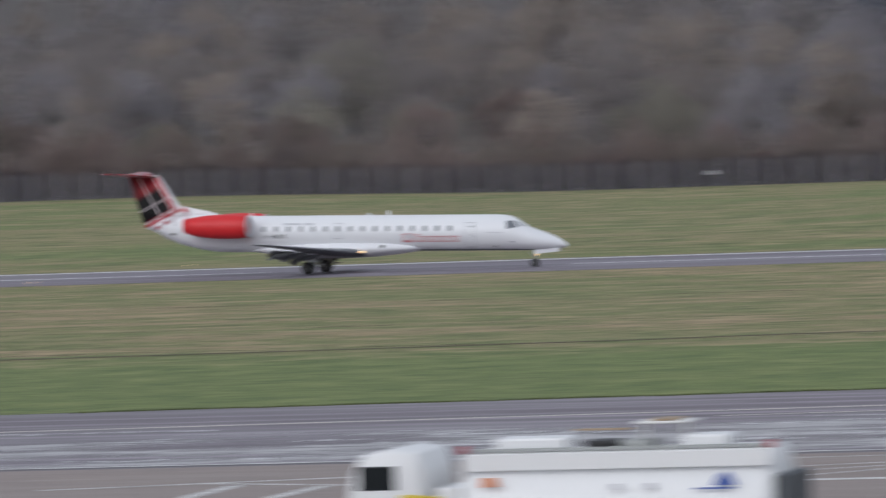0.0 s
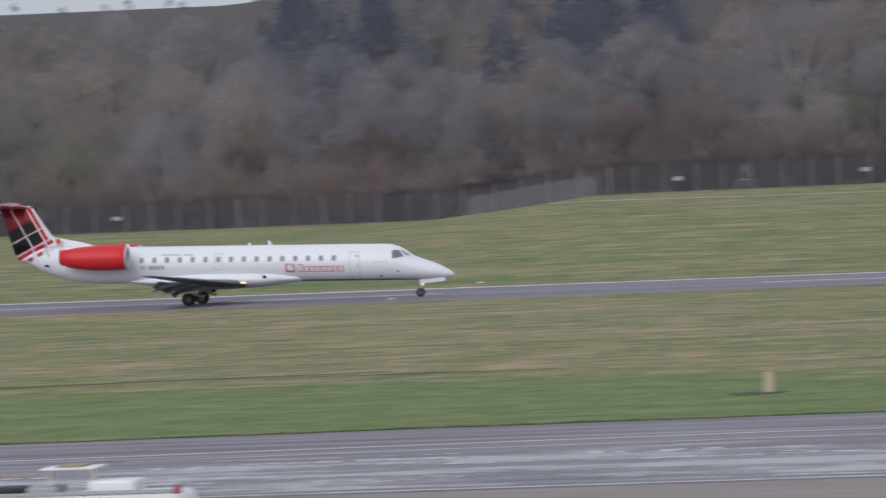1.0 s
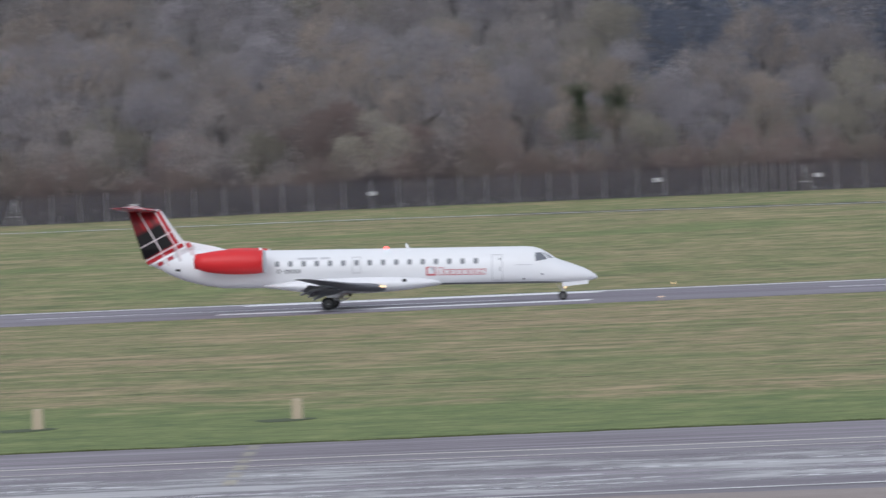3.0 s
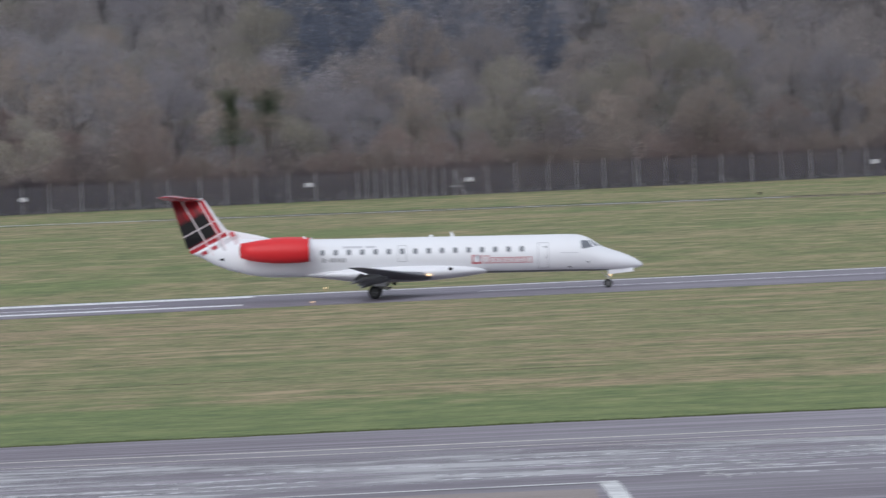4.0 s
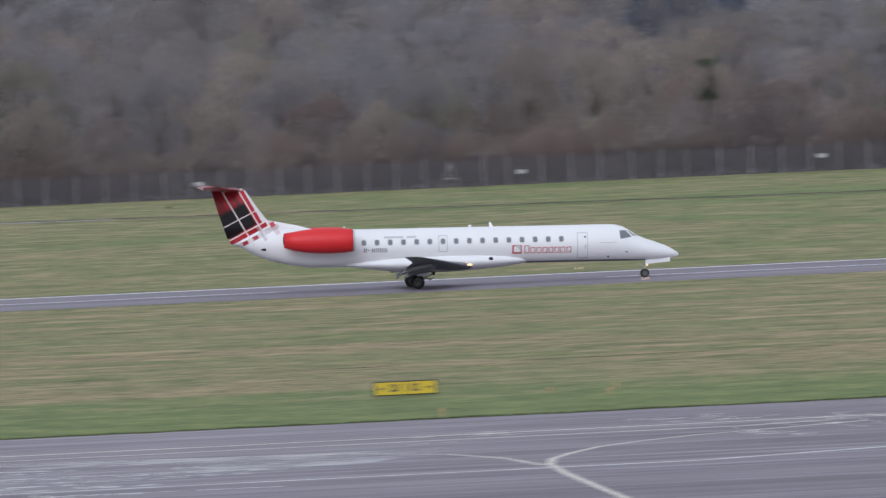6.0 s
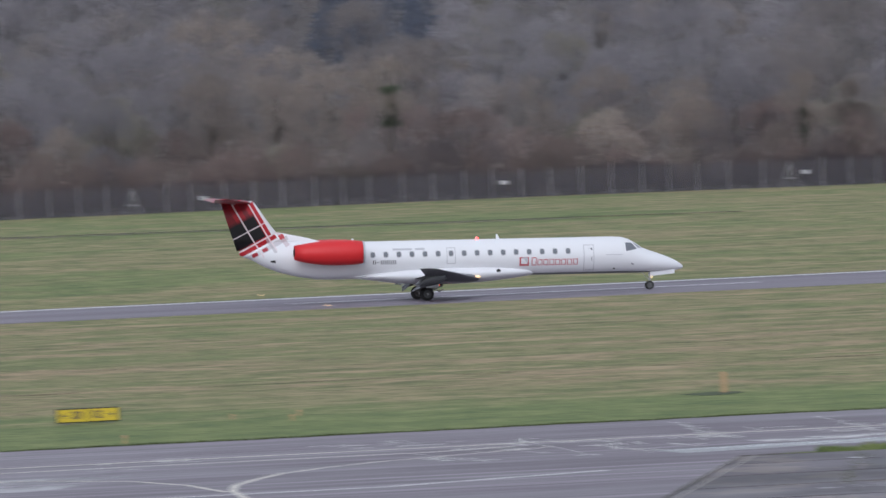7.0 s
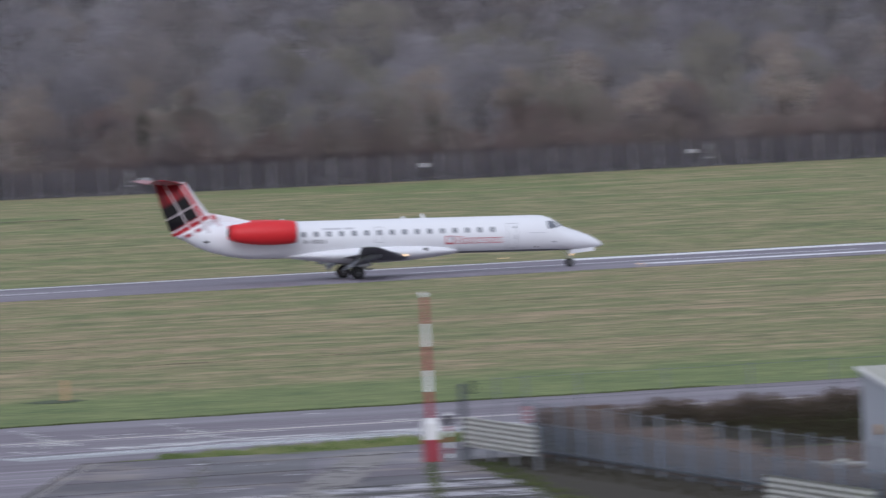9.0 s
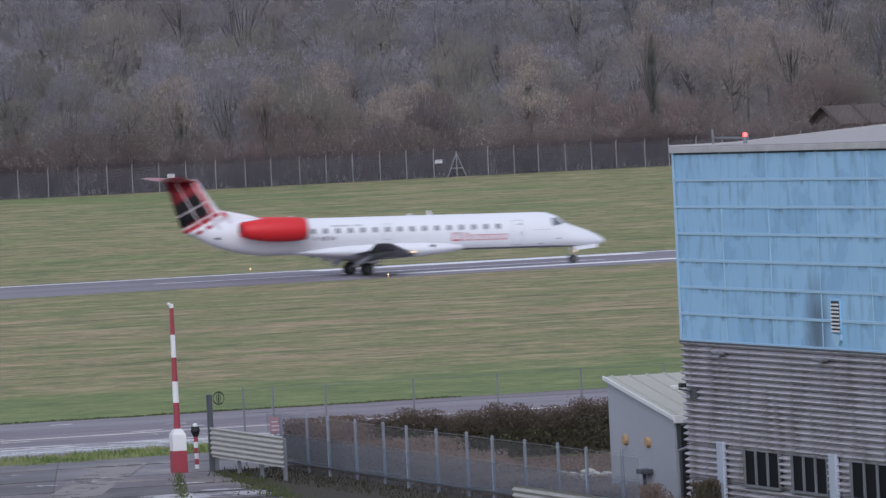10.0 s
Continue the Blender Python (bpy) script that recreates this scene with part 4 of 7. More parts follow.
def on_hull(x, z, out=0.012):
    """A point on the hull's near (starboard) side."""
    lo, hi, w = hull_at(x)
    zc, rz = (lo + hi) / 2, (hi - lo) / 2
    s = max(-1.0, min(1.0, (z - zc) / rz))
    return Vector((x, -(w + out) * math.sqrt(1 - s * s) - 0.002, zc + (rz + out) * s))


def decal(bm, x0, x1, z0, z1, out=0.012, side=-1, nx=2, nz=3, slant=0.0):
    """A thin raised patch that hugs the hull."""
    grid = []
    for i in range(nx + 1):
        col = []
        for j in range(nz + 1):
            z = z0 + (z1 - z0) * j / nz
            p = on_hull(x0 + (x1 - x0) * i / nx + slant * (z - z0), z, out)
            col.append(bm.verts.new((p.x, p.y * -side if side > 0 else p.y, p.z)))
        grid.append(col)
    for i in range(nx):
        for j in range(nz):
            bm.faces.new((grid[i][j], grid[i + 1][j], grid[i + 1][j + 1], grid[i][j + 1]))


def decal_quad(bm, a, b, c, d, side=-1, out=0.014, n=5):
    """A four-cornered patch that hugs the hull; corners are (x, z), going round."""
    grid = []
    for i in range(n + 1):
        s = i / n
        col = []
        for j in range(n + 1):
            t = j / n
            x = (a[0] * (1 - s) + b[0] * s) * (1 - t) + (d[0] * (1 - s) + c[0] * s) * t
            z = (a[1] * (1 - s) + b[1] * s) * (1 - t) + (d[1] * (1 - s) + c[1] * s) * t
            p = on_hull(x, z, out)
            col.append(bm.verts.new((p.x, p.y * -side if side > 0 else p.y, p.z)))
        grid.append(col)
    for i in range(n):
        for j in range(n):
            bm.faces.new((grid[i][j], grid[i + 1][j], grid[i + 1][j + 1], grid[i][j + 1]))


def decal_round(bm, x0, x1, z0, z1, r, out=0.012, side=-1):
    """A raised patch with rounded corners that hugs the hull."""
    pts = []
    for cx, cz, a0 in ((x1 - r, z1 - r, 0), (x0 + r, z1 - r, 90), (x0 + r, z0 + r, 180), (x1 - r, z0 + r, 270)):
        for k in range(4):
            a = radians(a0 + 30 * k)
            pts.append((cx + r * math.cos(a), cz + r * math.sin(a)))
    vs = []
    for x, z in pts + [((x0 + x1) / 2, (z0 + z1) / 2)]:
        p = on_hull(x, z, out)
        vs.append(bm.verts.new((p.x, p.y * -side if side > 0 else p.y, p.z)))
    for i in range(16):
        bm.faces.new((vs[i], vs[(i + 1) % 16], vs[16]))


def decal_ring(bm, x0, x1, z0, z1, w, out=0.012, side=-1):
    """A hollow upright rectangle in thin strokes."""
    for a, b, c, d in ((x0, x1, z0, z0 + w), (x0, x1, z1 - w, z1), (x0, x0 + w, z0 + w, z1 - w), (x1 - w, x1, z0 + w, z1 - w)):
        decal(bm, a, b, c, d, out, side, 1, 2)


def aerofoil(chord, thick, n=10):
    """Points round a section, x back from the leading edge, z up."""
    up, lowp = [], []
    for i in range(n + 1):
        t = (1 - math.cos(math.pi * i / n)) / 2
        h = 5 * thick * (0.2969 * math.sqrt(t) - 0.126 * t - 0.3516 * t * t + 0.2843 * t ** 3 - 0.1015 * t ** 4)
        up.append((-t * chord, h * chord * 1.15))
        lowp.append((-t * chord, -h * chord * 0.75))
    return up + lowp[-2:0:-1]


def wing_bm(sections):
    """sections: leading edge x, y, z, chord, thickness."""
    bm = bmesh.new()
    loft(bm, [[(x + px, y, z + pz) for px, pz in aerofoil(c, t)] for x, y, z, c, t in sections])
    return bm


JET_WHEELS = []


def jet_wheel(parent, x, y, z, r, w, name="wheel"):
    bm = bmesh.new()
    prof = [(-w / 2, r * 0.62), (-w / 2, r * 0.86), (-w * 0.36, r * 0.97), (0, r), (w * 0.36, r * 0.97), (w / 2, r * 0.86), (w / 2, r * 0.62)]
    loft(bm, [[(q * math.cos(2 * math.pi * i / 24), p, q * math.sin(2 * math.pi * i / 24)) for i in range(24)] for p, q in prof], False)
    wheel = part(name, bm, TYRE, parent, "black rubber tyre", True)
    wheel.location = (x, y, z)
    JET_WHEELS.append((wheel, (x, y, z), r))
    bm = bmesh.new()
    prof = [(-w * 0.5, r * 0.62), (-w * 0.30, r * 0.5), (-w * 0.34, r * 0.2), (-w * 0.42, 0.02)]
    for s in (1, -1):
        loft(bm, [[(q * math.cos(2 * math.pi * i / 20), s * p, q * math.sin(2 * math.pi * i / 20)) for i in range(20)] for p, q in prof], False)
    for i in range(8):
        a = 2 * math.pi * i / 8
        for s in (1, -1):
            rod(bm, (r * 0.36 * math.cos(a), s * w * 0.30, r * 0.36 * math.sin(a)), (r * 0.36 * math.cos(a), s * w * 0.36, r * 0.36 * math.sin(a)), r * 0.06, None, 6)
    part("rim", bm, RIM_DARK, wheel, "dark metal rim", True)
    return wheel


def build_jet():
    jet = thing("jet_aircraft", (0, 0, 0), "white regional jet with red engines and a tartan tail", "aircraft")
    bm = bmesh.new()
    loft(bm, [ring_yz(x, (lo + hi) / 2, w, (hi - lo) / 2, 40) for x, lo, hi, w in STATIONS])
    body = part("fuselage", bm, [JET_WHITE, TARTAN, JET_BELLY], jet, "glossy white tube fuselage with pointed nose", True)
    for poly in body.data.polygons:
        if poly.center.x < -23.4:
            poly.material_index = 1
        elif poly.center.z < 1.16 and -9.6 < poly.center.x < -1.8:
            poly.material_index = 2
    # wing fairing under the belly
    bm = bmesh.new()
    fair = [(-9.3, 1.14, 1.30, 0.3), (-10.0, 1.00, 1.52, 0.9), (-11.0, 0.86, 1.68, 1.14), (-12.5, 0.70, 1.78, 1.26), (-14.5, 0.60, 1.80, 1.30), (-16.5, 0.60, 1.74, 1.28),
            (-18, 0.70, 1.62, 1.22), (-19.5, 0.90, 1.42, 1.0), (-21, 1.08, 1.26, 0.4)]
    loft(bm, [ring_yz(x, (lo + hi) / 2, w, (hi - lo) / 2, 28) for x, lo, hi, w in fair])
    part("belly_fairing", bm, JET_WHITE, jet, "", True)
    # dorsal fillet and fin
    bm = bmesh.new()
    rings = []
    for x, z, c, t in ((-21.2, 3.30, 6.5, 0.035), (-23.6, 3.64, 4.58, 0.05), (-25.5, 4.02, 2.82, 0.085), (-26.12, 4.85, 2.46, 0.095), (-26.80, 5.86, 2.08, 0.10)):
        rings.append([(x + px, pz * 0.8, z) for px, pz in aerofoil(c, t)])
    low = [(-21.0 + px, pz, 2.9) for px, pz in aerofoil(6.95, 0.035)]
    loft(bm, [low] + rings[1:])
    part("tail_fin", bm, TARTAN, jet, "swept fin in red, black and white tartan", True)
    for s in (-1, 1):
        part("tailplane", wing_bm([(-27.0, 0, 5.88, 2.15, 0.10), (-27.4, s * 0.6, 5.91, 1.98, 0.09), (-28.62, s * 3.66, 6.10, 1.0, 0.075), (-28.82, s * 3.72, 6.10, 0.7, 0.04)]), TAILPLANE, jet,
             "red tartan tailplane on top of the fin", True)
    bm = bmesh.new()
    loft(bm, [ring_yz(x, 5.90, r, r * 0.8, 16) for x, r in ((-26.86, 0.02), (-27.0, 0.11), (-27.7, 0.18), (-28.6, 0.15), (-29.15, 0.02))])
    part("tail_bullet", bm, TAILPLANE, jet, "", True)
    # wings, flaps and their tracks
    for s in (-1, 1):
        wing = part("wing", wing_bm([(-12.6, s * 0.6, 0.92, 4.5, 0.13), (-13.4, s * 1.5, 1.00, 3.7, 0.125), (-14.5, s * 4.2, 1.22, 2.35, 0.11), (-16.85, s * 9.6, 1.70, 1.05, 0.08),
                                     (-17.25, s * 10.0, 1.74, 0.65, 0.05)]), JET_GREY, jet, "grey swept wing with dark underside", True)
        for (xa, ya, za, ca), (xb, yb, zb, cb) in (((-16.70, 1.7, 0.82, 1.05), (-16.55, 4.1, 1.02, 0.85)), ((-16.60, 4.25, 1.04, 0.85), (-17.25, 7.4, 1.34, 0.58))):
            bm = bmesh.new()
            rings = []
            for x, y, z, c in ((xa, ya, za, ca), (xb, yb, zb, cb)):
                ca_, sa_ = math.cos(radians(42)), math.sin(radians(42))
                rings.append([(x + px * ca_ + pz * sa_, s * y, z + px * sa_ + pz * ca_) for px, pz in aerofoil(c, 0.14, 8)])
            loft(bm, rings)
            part("flap", bm, JET_GREY, wing, "lowered grey flap", True)
        for y, x, z in ((2.9, -16.35, 0.80), (5.0, -16.5, 0.98), (6.8, -16.85, 1.14)):
            bm = bmesh.new()
            loft(bm, [[(x + dx + 0.35 * (0.5 - abs(dx)) * 0, s * y + r * math.cos(2 * math.pi * i / 10), z - 0.02 + dz + r * 1.5 * math.sin(2 * math.pi * i / 10)) for i in range(10)]
                      for dx, dz, r in ((0.9, 0.08, 0.02), (0.4, 0.0, 0.10), (-0.2, -0.08, 0.12), (-0.75, -0.3, 0.08), (-1.0, -0.42, 0.02))])
            part("flap_track", bm, JET_GREY, wing, "", True)
        # root leading edge with the landing lamp
        bm = bmesh.new()
        loft(bm, [[(-13.05 - 0.24 * k + 0.06 * math.cos(2 * math.pi * i / 10), s * (1.24 + 0.18 * k), 1.02 + 0.02 * k + 0.05 * math.sin(2 * math.pi * i / 10)) for i in range(10)] for k in (0, 1)])
        part("landing_lamp", bm, LAMP_WARM, wing, "lit amber landing lamp", True)
    # engines
    for s in (-1, 1):
        yc, zc = s * 2.02, 2.70
        bm = bmesh.new()
        prof = [(-20.55, 0.50), (-20.42, 0.60), (-20.40, 0.655), (-20.46, 0.695), (-20.9, 0.75), (-21.8, 0.775), (-22.6, 0.76), (-23.4, 0.68), (-24.0, 0.58), (-24.62, 0.44), (-24.62, 0.38), (-24.1, 0.36)]
        loft(bm, [[(x, yc + r * math.cos(2 * math.pi * i / 32), zc + (0.05 if x < -24 else 0.0) + r * math.sin(2 * math.pi * i / 32)) for i in range(32)] for x, r in prof], False)
        nac = part("engine_nacelle", bm, JET_RED, jet, "bright red tapered engine nacelle", True)
        bm = bmesh.new()
        loft(bm, [[(x, yc + r * math.cos(2 * math.pi * i / 32), zc + r * math.sin(2 * math.pi * i / 32)) for i in range(32)]
                  for x, r in ((-20.55, 0.52), (-20.34, 0.60), (-20.30, 0.665), (-20.32, 0.69), (-20.42, 0.705))], False)
        part("inlet_lip", bm, JET_METAL, nac, "pale metal inlet lip", True)
        bm = bmesh.new()
        bmesh.ops.create_circle(bm, cap_ends=True, segments=24, radius=0.56, matrix=Matrix.Translation((-20.9, yc, zc)) @ Matrix.Rotation(math.pi / 2, 4, "Y"))
        rod(bm, (-20.9, yc, zc), (-20.62, yc, zc), 0.2, 0.02, 14)
        part("fan", bm, BLACK, nac, "dark fan face")
        bm = bmesh.new()
        rod(bm, (-24.0, yc, zc + 0.05), (-24.66, yc, zc + 0.05), 0.36, 0.24, 18)
        part("exhaust_cone", bm, BLACK, nac, "dark exhaust nozzle", True)
        part("pylon", wing_bm([(-21.0, s * 0.9, 2.75, 3.0, 0.10), (-21.2, s * 1.55, 2.72, 2.6, 0.10)]), JET_WHITE, jet, "", True)
    # cabin windows, doors, cockpit glazing, on both sides
    for side in (-1, 1):
        for i in range(16):
            xw = -7.47 - 0.812 * i
            bm = bmesh.new()
            decal_round(bm, xw - 0.17, xw + 0.17, 2.30, 2.69, 0.11, 0.010, side)
            rim_ = part("cabin_window", bm, SEAM, body, "")
            bm = bmesh.new()
            decal_round(bm, xw - 0.125, xw + 0.125, 2.345, 2.645, 0.085, 0.016, side)
            part("pane", bm, CABIN_PANE, rim_, "grey window pane")
        for x0, x1, z0, z1, nm in ((-6.50, -5.84, 1.28, 2.86, "service_door"), (-15.06, -14.50, 1.86, 2.86, "overwing_exit")):
            bm = bmesh.new()
            for a, b, c, d in ((x0, x1, z0, z0 + 0.045), (x0, x1, z1 - 0.045, z1), (x0, x0 + 0.045, z0, z1), (x1 - 0.045, x1, z0, z1)):
                decal(bm, a, b, c, d, 0.011, side, 2, 8)
            door = part(nm, bm, SEAM, body, "thin grey door outline")
            if nm == "service_door":
                bm = bmesh.new()
                decal_round(bm, x1 - 0.22, x1 - 0.10, 2.52, 2.66, 0.05, 0.014, side)
                decal(bm, x1 - 0.34, x1 - 0.28, 2.58, 2.62, 0.014, side, 1, 1)
                part("door_window", bm, CABIN_PANE, door, "small dark door window")
                bm = bmesh.new()
                decal(bm, x1 - 0.18, x1 - 0.14, 1.86, 2.12, 0.014, side, 1, 2)
                part("door_handle", bm, LETTER_GREY, door, "grey door handle recess")
        # side window and windscreen
        bm = bmesh.new()
        decal_quad(bm, (-3.81, 2.42), (-3.11, 2.53), (-3.44, 2.93), (-3.85, 2.93), side)
        part("cockpit_side_window", bm, CABIN_PANE, body, "dark cockpit side window")
        bm = bmesh.new()
        decal_quad(bm, (-3.02, 2.58), (-2.72, 2.57), (-3.24, 2.90), (-3.36, 2.92), side)
        part("windscreen", bm, SCREEN_SKY, body, "windscreen pane painted pale for reflected sky")
        # red title bars with a small square emblem, grey slogan bar, dark registration bars
        bm = bmesh.new()
        decal(bm, -10.52, -9.93, 1.64, 2.18, 0.011, side, 2, 5)
        part("emblem", bm, LOGO_RED, body, "small red square emblem")
        bm = bmesh.new()
        decal(bm, -10.42, -10.02, 1.75, 2.10, 0.015, side, 2, 4)
        part("emblem_centre", bm, JET_WHITE, body, "")
        bm = bmesh.new()
        decal_quad(bm, (-10.36, 2.16), (-10.0, 2.16), (-9.98, 1.84), (-10.02, 1.84), side, 0.018)
        part("emblem_wedge", bm, LOGO_GREY, body, "grey wedge of the emblem")
        bm = bmesh.new()
        # a row of plain hollow boxes, the first taller
        for k in range(8):
            decal_ring(bm, -9.76 + 0.37 * k, -9.46 + 0.37 * k, 1.66, 2.14 if k == 0 else 2.02, 0.045, 0.012, side)
        part("title_bars", bm, LOGO_RED, body, "red airline title bars")
        bm = bmesh.new()
        for k in range(6):
            xa = -19.66 + 0.25 * k
            if k == 1:
                decal(bm, xa, xa + 0.15, 2.02, 2.06, 0.012, side, 1, 1)
            else:
                for d in (0.0, 0.125):
                    decal(bm, xa + d, xa + d + 0.06, 1.91, 2.16, 0.012, side, 1, 3)
        part("registration_bars", bm, REG_DARK, body, "dark registration bars")
        bm = bmesh.new()
        for xa, xb in ((-18.4, -17.2), (-17.0, -16.4)):
            decal(bm, xa, xb, 2.74, 2.86, 0.012, side, 4, 2)
        part("slogan_bars", bm, LOGO_GREY, body, "pale grey slogan bars")
        bm = bmesh.new()
        decal(bm, -5.1, -4.05, 2.20, 2.235, 0.012, side, 4, 1)
        part("name_bar", bm, LOGO_GREY, body, "")
        bm = bmesh.new()
        bmesh.ops.create_uvsphere(bm, u_segments=12, v_segments=8, radius=0.10, matrix=Matrix.Translation((-11.85, side * 1.21, 1.38)) @ Matrix.Diagonal((1.4, 0.3, 1, 1)))
        part("belly_vent", bm, BLACK, body, "small dark oval vent", True)
        bm = bmesh.new()
        decal_quad(bm, (-25.95, 2.18), (-25.62, 2.12), (-25.66, 2.30), (-25.92, 2.26), side, 0.014, 2)
        part("tail_vent", bm, BLACK, body, "small dark tail vent")
        bm = bmesh.new()
        decal_round(bm, -4.62, -4.50, 1.30, 1.40, 0.04, 0.013, side)
        part("static_port", bm, BLACK, body, "small dark port")
        bm = bmesh.new()
        decal_quad(bm, (-3.52, 1.62), (-3.34, 1.54), (-3.34, 1.64), (-3.52, 1.70), side, 0.013, 2)
        part("probe", bm, LETTER_GREY, body, "small grey probe")
    # antennas
    for x, h in ((-11.55, 0.32), (-20.6, 0.22), (-15.9, 0.05)):
        bm = bmesh.new()
        loft(bm, [[(x + px - dz * 0.5, pz, 3.30 + dz) for px, pz in aerofoil(c, 0.12, 6)] for dz, c in ((0, 0.26), (h, 0.10))])
        part("antenna", bm, JET_WHITE, body, "")
    # main gear
    for s in (-1, 1):
        bm = bmesh.new()
        rod(bm, (-16.3, s * 2.05, 1.05), (-16.45, s * 2.05, 0.05), 0.10, 0.085, 12)
        rod(bm, (-16.45, s * 1.72, 0.04), (-16.45, s * 2.38, 0.04), 0.06, None, 10)
        rod(bm, (-15.6, s * 1.7, 1.0), (-16.4, s * 2.05, 0.35), 0.05, None, 8)
        leg = part("main_gear_leg", bm, STRUT, jet, "grey metal landing gear leg", True)
        for dy in (-0.23, 0.23):
            jet_wheel(jet, -16.47, s * 2.05 + dy, 0.06, 0.41, 0.26, "main_wheel")
        bm = bmesh.new()
        box(bm, -16.55, -15.80, s * 2.42, s * 2.45, 0.42, 1.05, 0.01)
        part("gear_door", bm, JET_WHITE, leg, "")
        bm = bmesh.new()
        rod(bm, (-15.55, s * 2.2, 0.55), (-16.30, s * 2.05, 0.20), 0.05, 0.04, 8)
        rod(bm, (-15.75, s * 2.1, 0.18), (-15.45, s * 2.1, 0.32), 0.06, 0.03, 8)
        rod(bm, (-16.40, s * 2.05, 0.45), (-15.70, s * 2.1, 0.22), 0.05, 0.05, 8)
        part("side_stay", bm, STRUT, leg, "pale folding gear stay")
    bm = bmesh.new()
    rod(bm, (-2.15, 0, 1.15), (-2.22, 0, 0.28), 0.075, 0.06, 12)
    rod(bm, (-2.22, -0.17, 0.27), (-2.22, 0.17, 0.27), 0.045, None, 10)
    rod(bm, (-2.65, 0, 1.05), (-2.25, 0, 0.60), 0.022, None, 8)
    nose_leg = part("nose_gear_leg", bm, STRUT, jet, "grey metal nose gear leg", True)
    for dy in (-0.15, 0.15):
        jet_wheel(jet, -2.22, dy, 0.27, 0.27, 0.15, "nose_wheel")
    bm = bmesh.new()
    bmesh.ops.create_uvsphere(bm, u_segments=12, v_segments=8, radius=0.085, matrix=Matrix.Translation((-2.08, 0, 0.78)))
    part("taxi_lamp", bm, LAMP_WARM, nose_leg, "lit amber taxi lamp", True)
    for s in (-1, 1):
        bm = bmesh.new()
        loft(bm, [[(x, s * y, z), (x, s * (y + 0.03), z), (x, s * (y + 0.03), z2), (x, s * y, z2)] for x, y, z, z2 in ((-2.22, 0.30, 0.82, 1.10), (-0.66, 0.24, 0.97, 1.25))])
        part("nose_gear_door", bm, JET_WHITE, jet, "white nose gear door hanging open")
    # red anti-collision lamp under the belly
    bm = bmesh.new()
    bmesh.ops.create_uvsphere(bm, u_segments=12, v_segments=8, radius=0.10, matrix=Matrix.Translation((-15.3, 0, 0.55)))
    part("belly_beacon", bm, LAMP_RED, body, "glowing red beacon under the belly", True)
    # added half-shell hood; its turning hides the lamp between flashes
    bm = bmesh.new()
    bmesh.ops.create_uvsphere(bm, u_segments=20, v_segments=12, radius=0.14, matrix=Matrix.Identity(4))
    bmesh.ops.delete(bm, geom=[v for v in bm.verts if v.co.y < -0.045], context="VERTS")
    hood = part("beacon_hood", bm, BLACK, jet, "added dark hood that turns to blink the belly beacon", True)
    hood.location = BELLY_LAMP
    # and its twin on the crown
    bm = bmesh.new()
    bmesh.ops.create_uvsphere(bm, u_segments=12, v_segments=8, radius=0.085, matrix=Matrix.Translation(CROWN_LAMP))
    part("crown_beacon", bm, LAMP_RED, body, "glowing red beacon on the crown", True)
    # added hood here too, to make the steady lamp blink
    bm = bmesh.new()
    bmesh.ops.create_uvsphere(bm, u_segments=20, v_segments=12, radius=0.115, matrix=Matrix.Identity(4))
    bmesh.ops.delete(bm, geom=[v for v in bm.verts if v.co.y < -0.035], context="VERTS")
    crown_hood = part("beacon_hood", bm, JET_WHITE, jet, "added white hood that turns to blink the crown beacon", True)
    crown_hood.location = CROWN_LAMP
    return jet, hood, crown_hood


TAILPLANE = tailplane_material()
BELLY_LAMP, CROWN_LAMP = (-15.3, 0, 0.55), (-13.0, 0, 3.36)
aircraft, belly_hood, crown_hood = build_jet()
aircraft.name = "jet_aircraft"


# ---- beside the taxiway ----
SIGN_YELLOW = painted("sign_yellow", (0.62, 0.46, 0.02), 0.45, 0.15, 3)
MARKER_CREAM = painted("marker_cream", (0.50, 0.41, 0.29), 0.6, 0.3, 4)
MARKER_ORANGE = painted("marker_ochre", (0.48, 0.31, 0.16), 0.6, 0.25, 4)
EDGE_LIGHTS = [(-9.9 + 60.3 * k, y) for k in range(-3, 4) for y in (23.0, -11.6)]


def text_part(words, size, material, parent, at, rx=90, label=""):
    cu = bpy.data.curves.new("sign_text", "FONT")
    cu.offset = 0.008
    cu.body, cu.size, cu.extrude, cu.align_x, cu.align_y = words, size, 0.006, "CENTER", "CENTER"
    tmp = new("sign_text", cu)
    me = bpy.data.meshes.new_from_object(tmp)
    bpy.data.objects.remove(tmp)
    me.name = "sign_text"
    me.materials.append(material)
    o = new("sign_text", me)
    o.parent = parent
    o.matrix_basis = pose(*at, rx, 0, 0)
    return tagged(o, label)


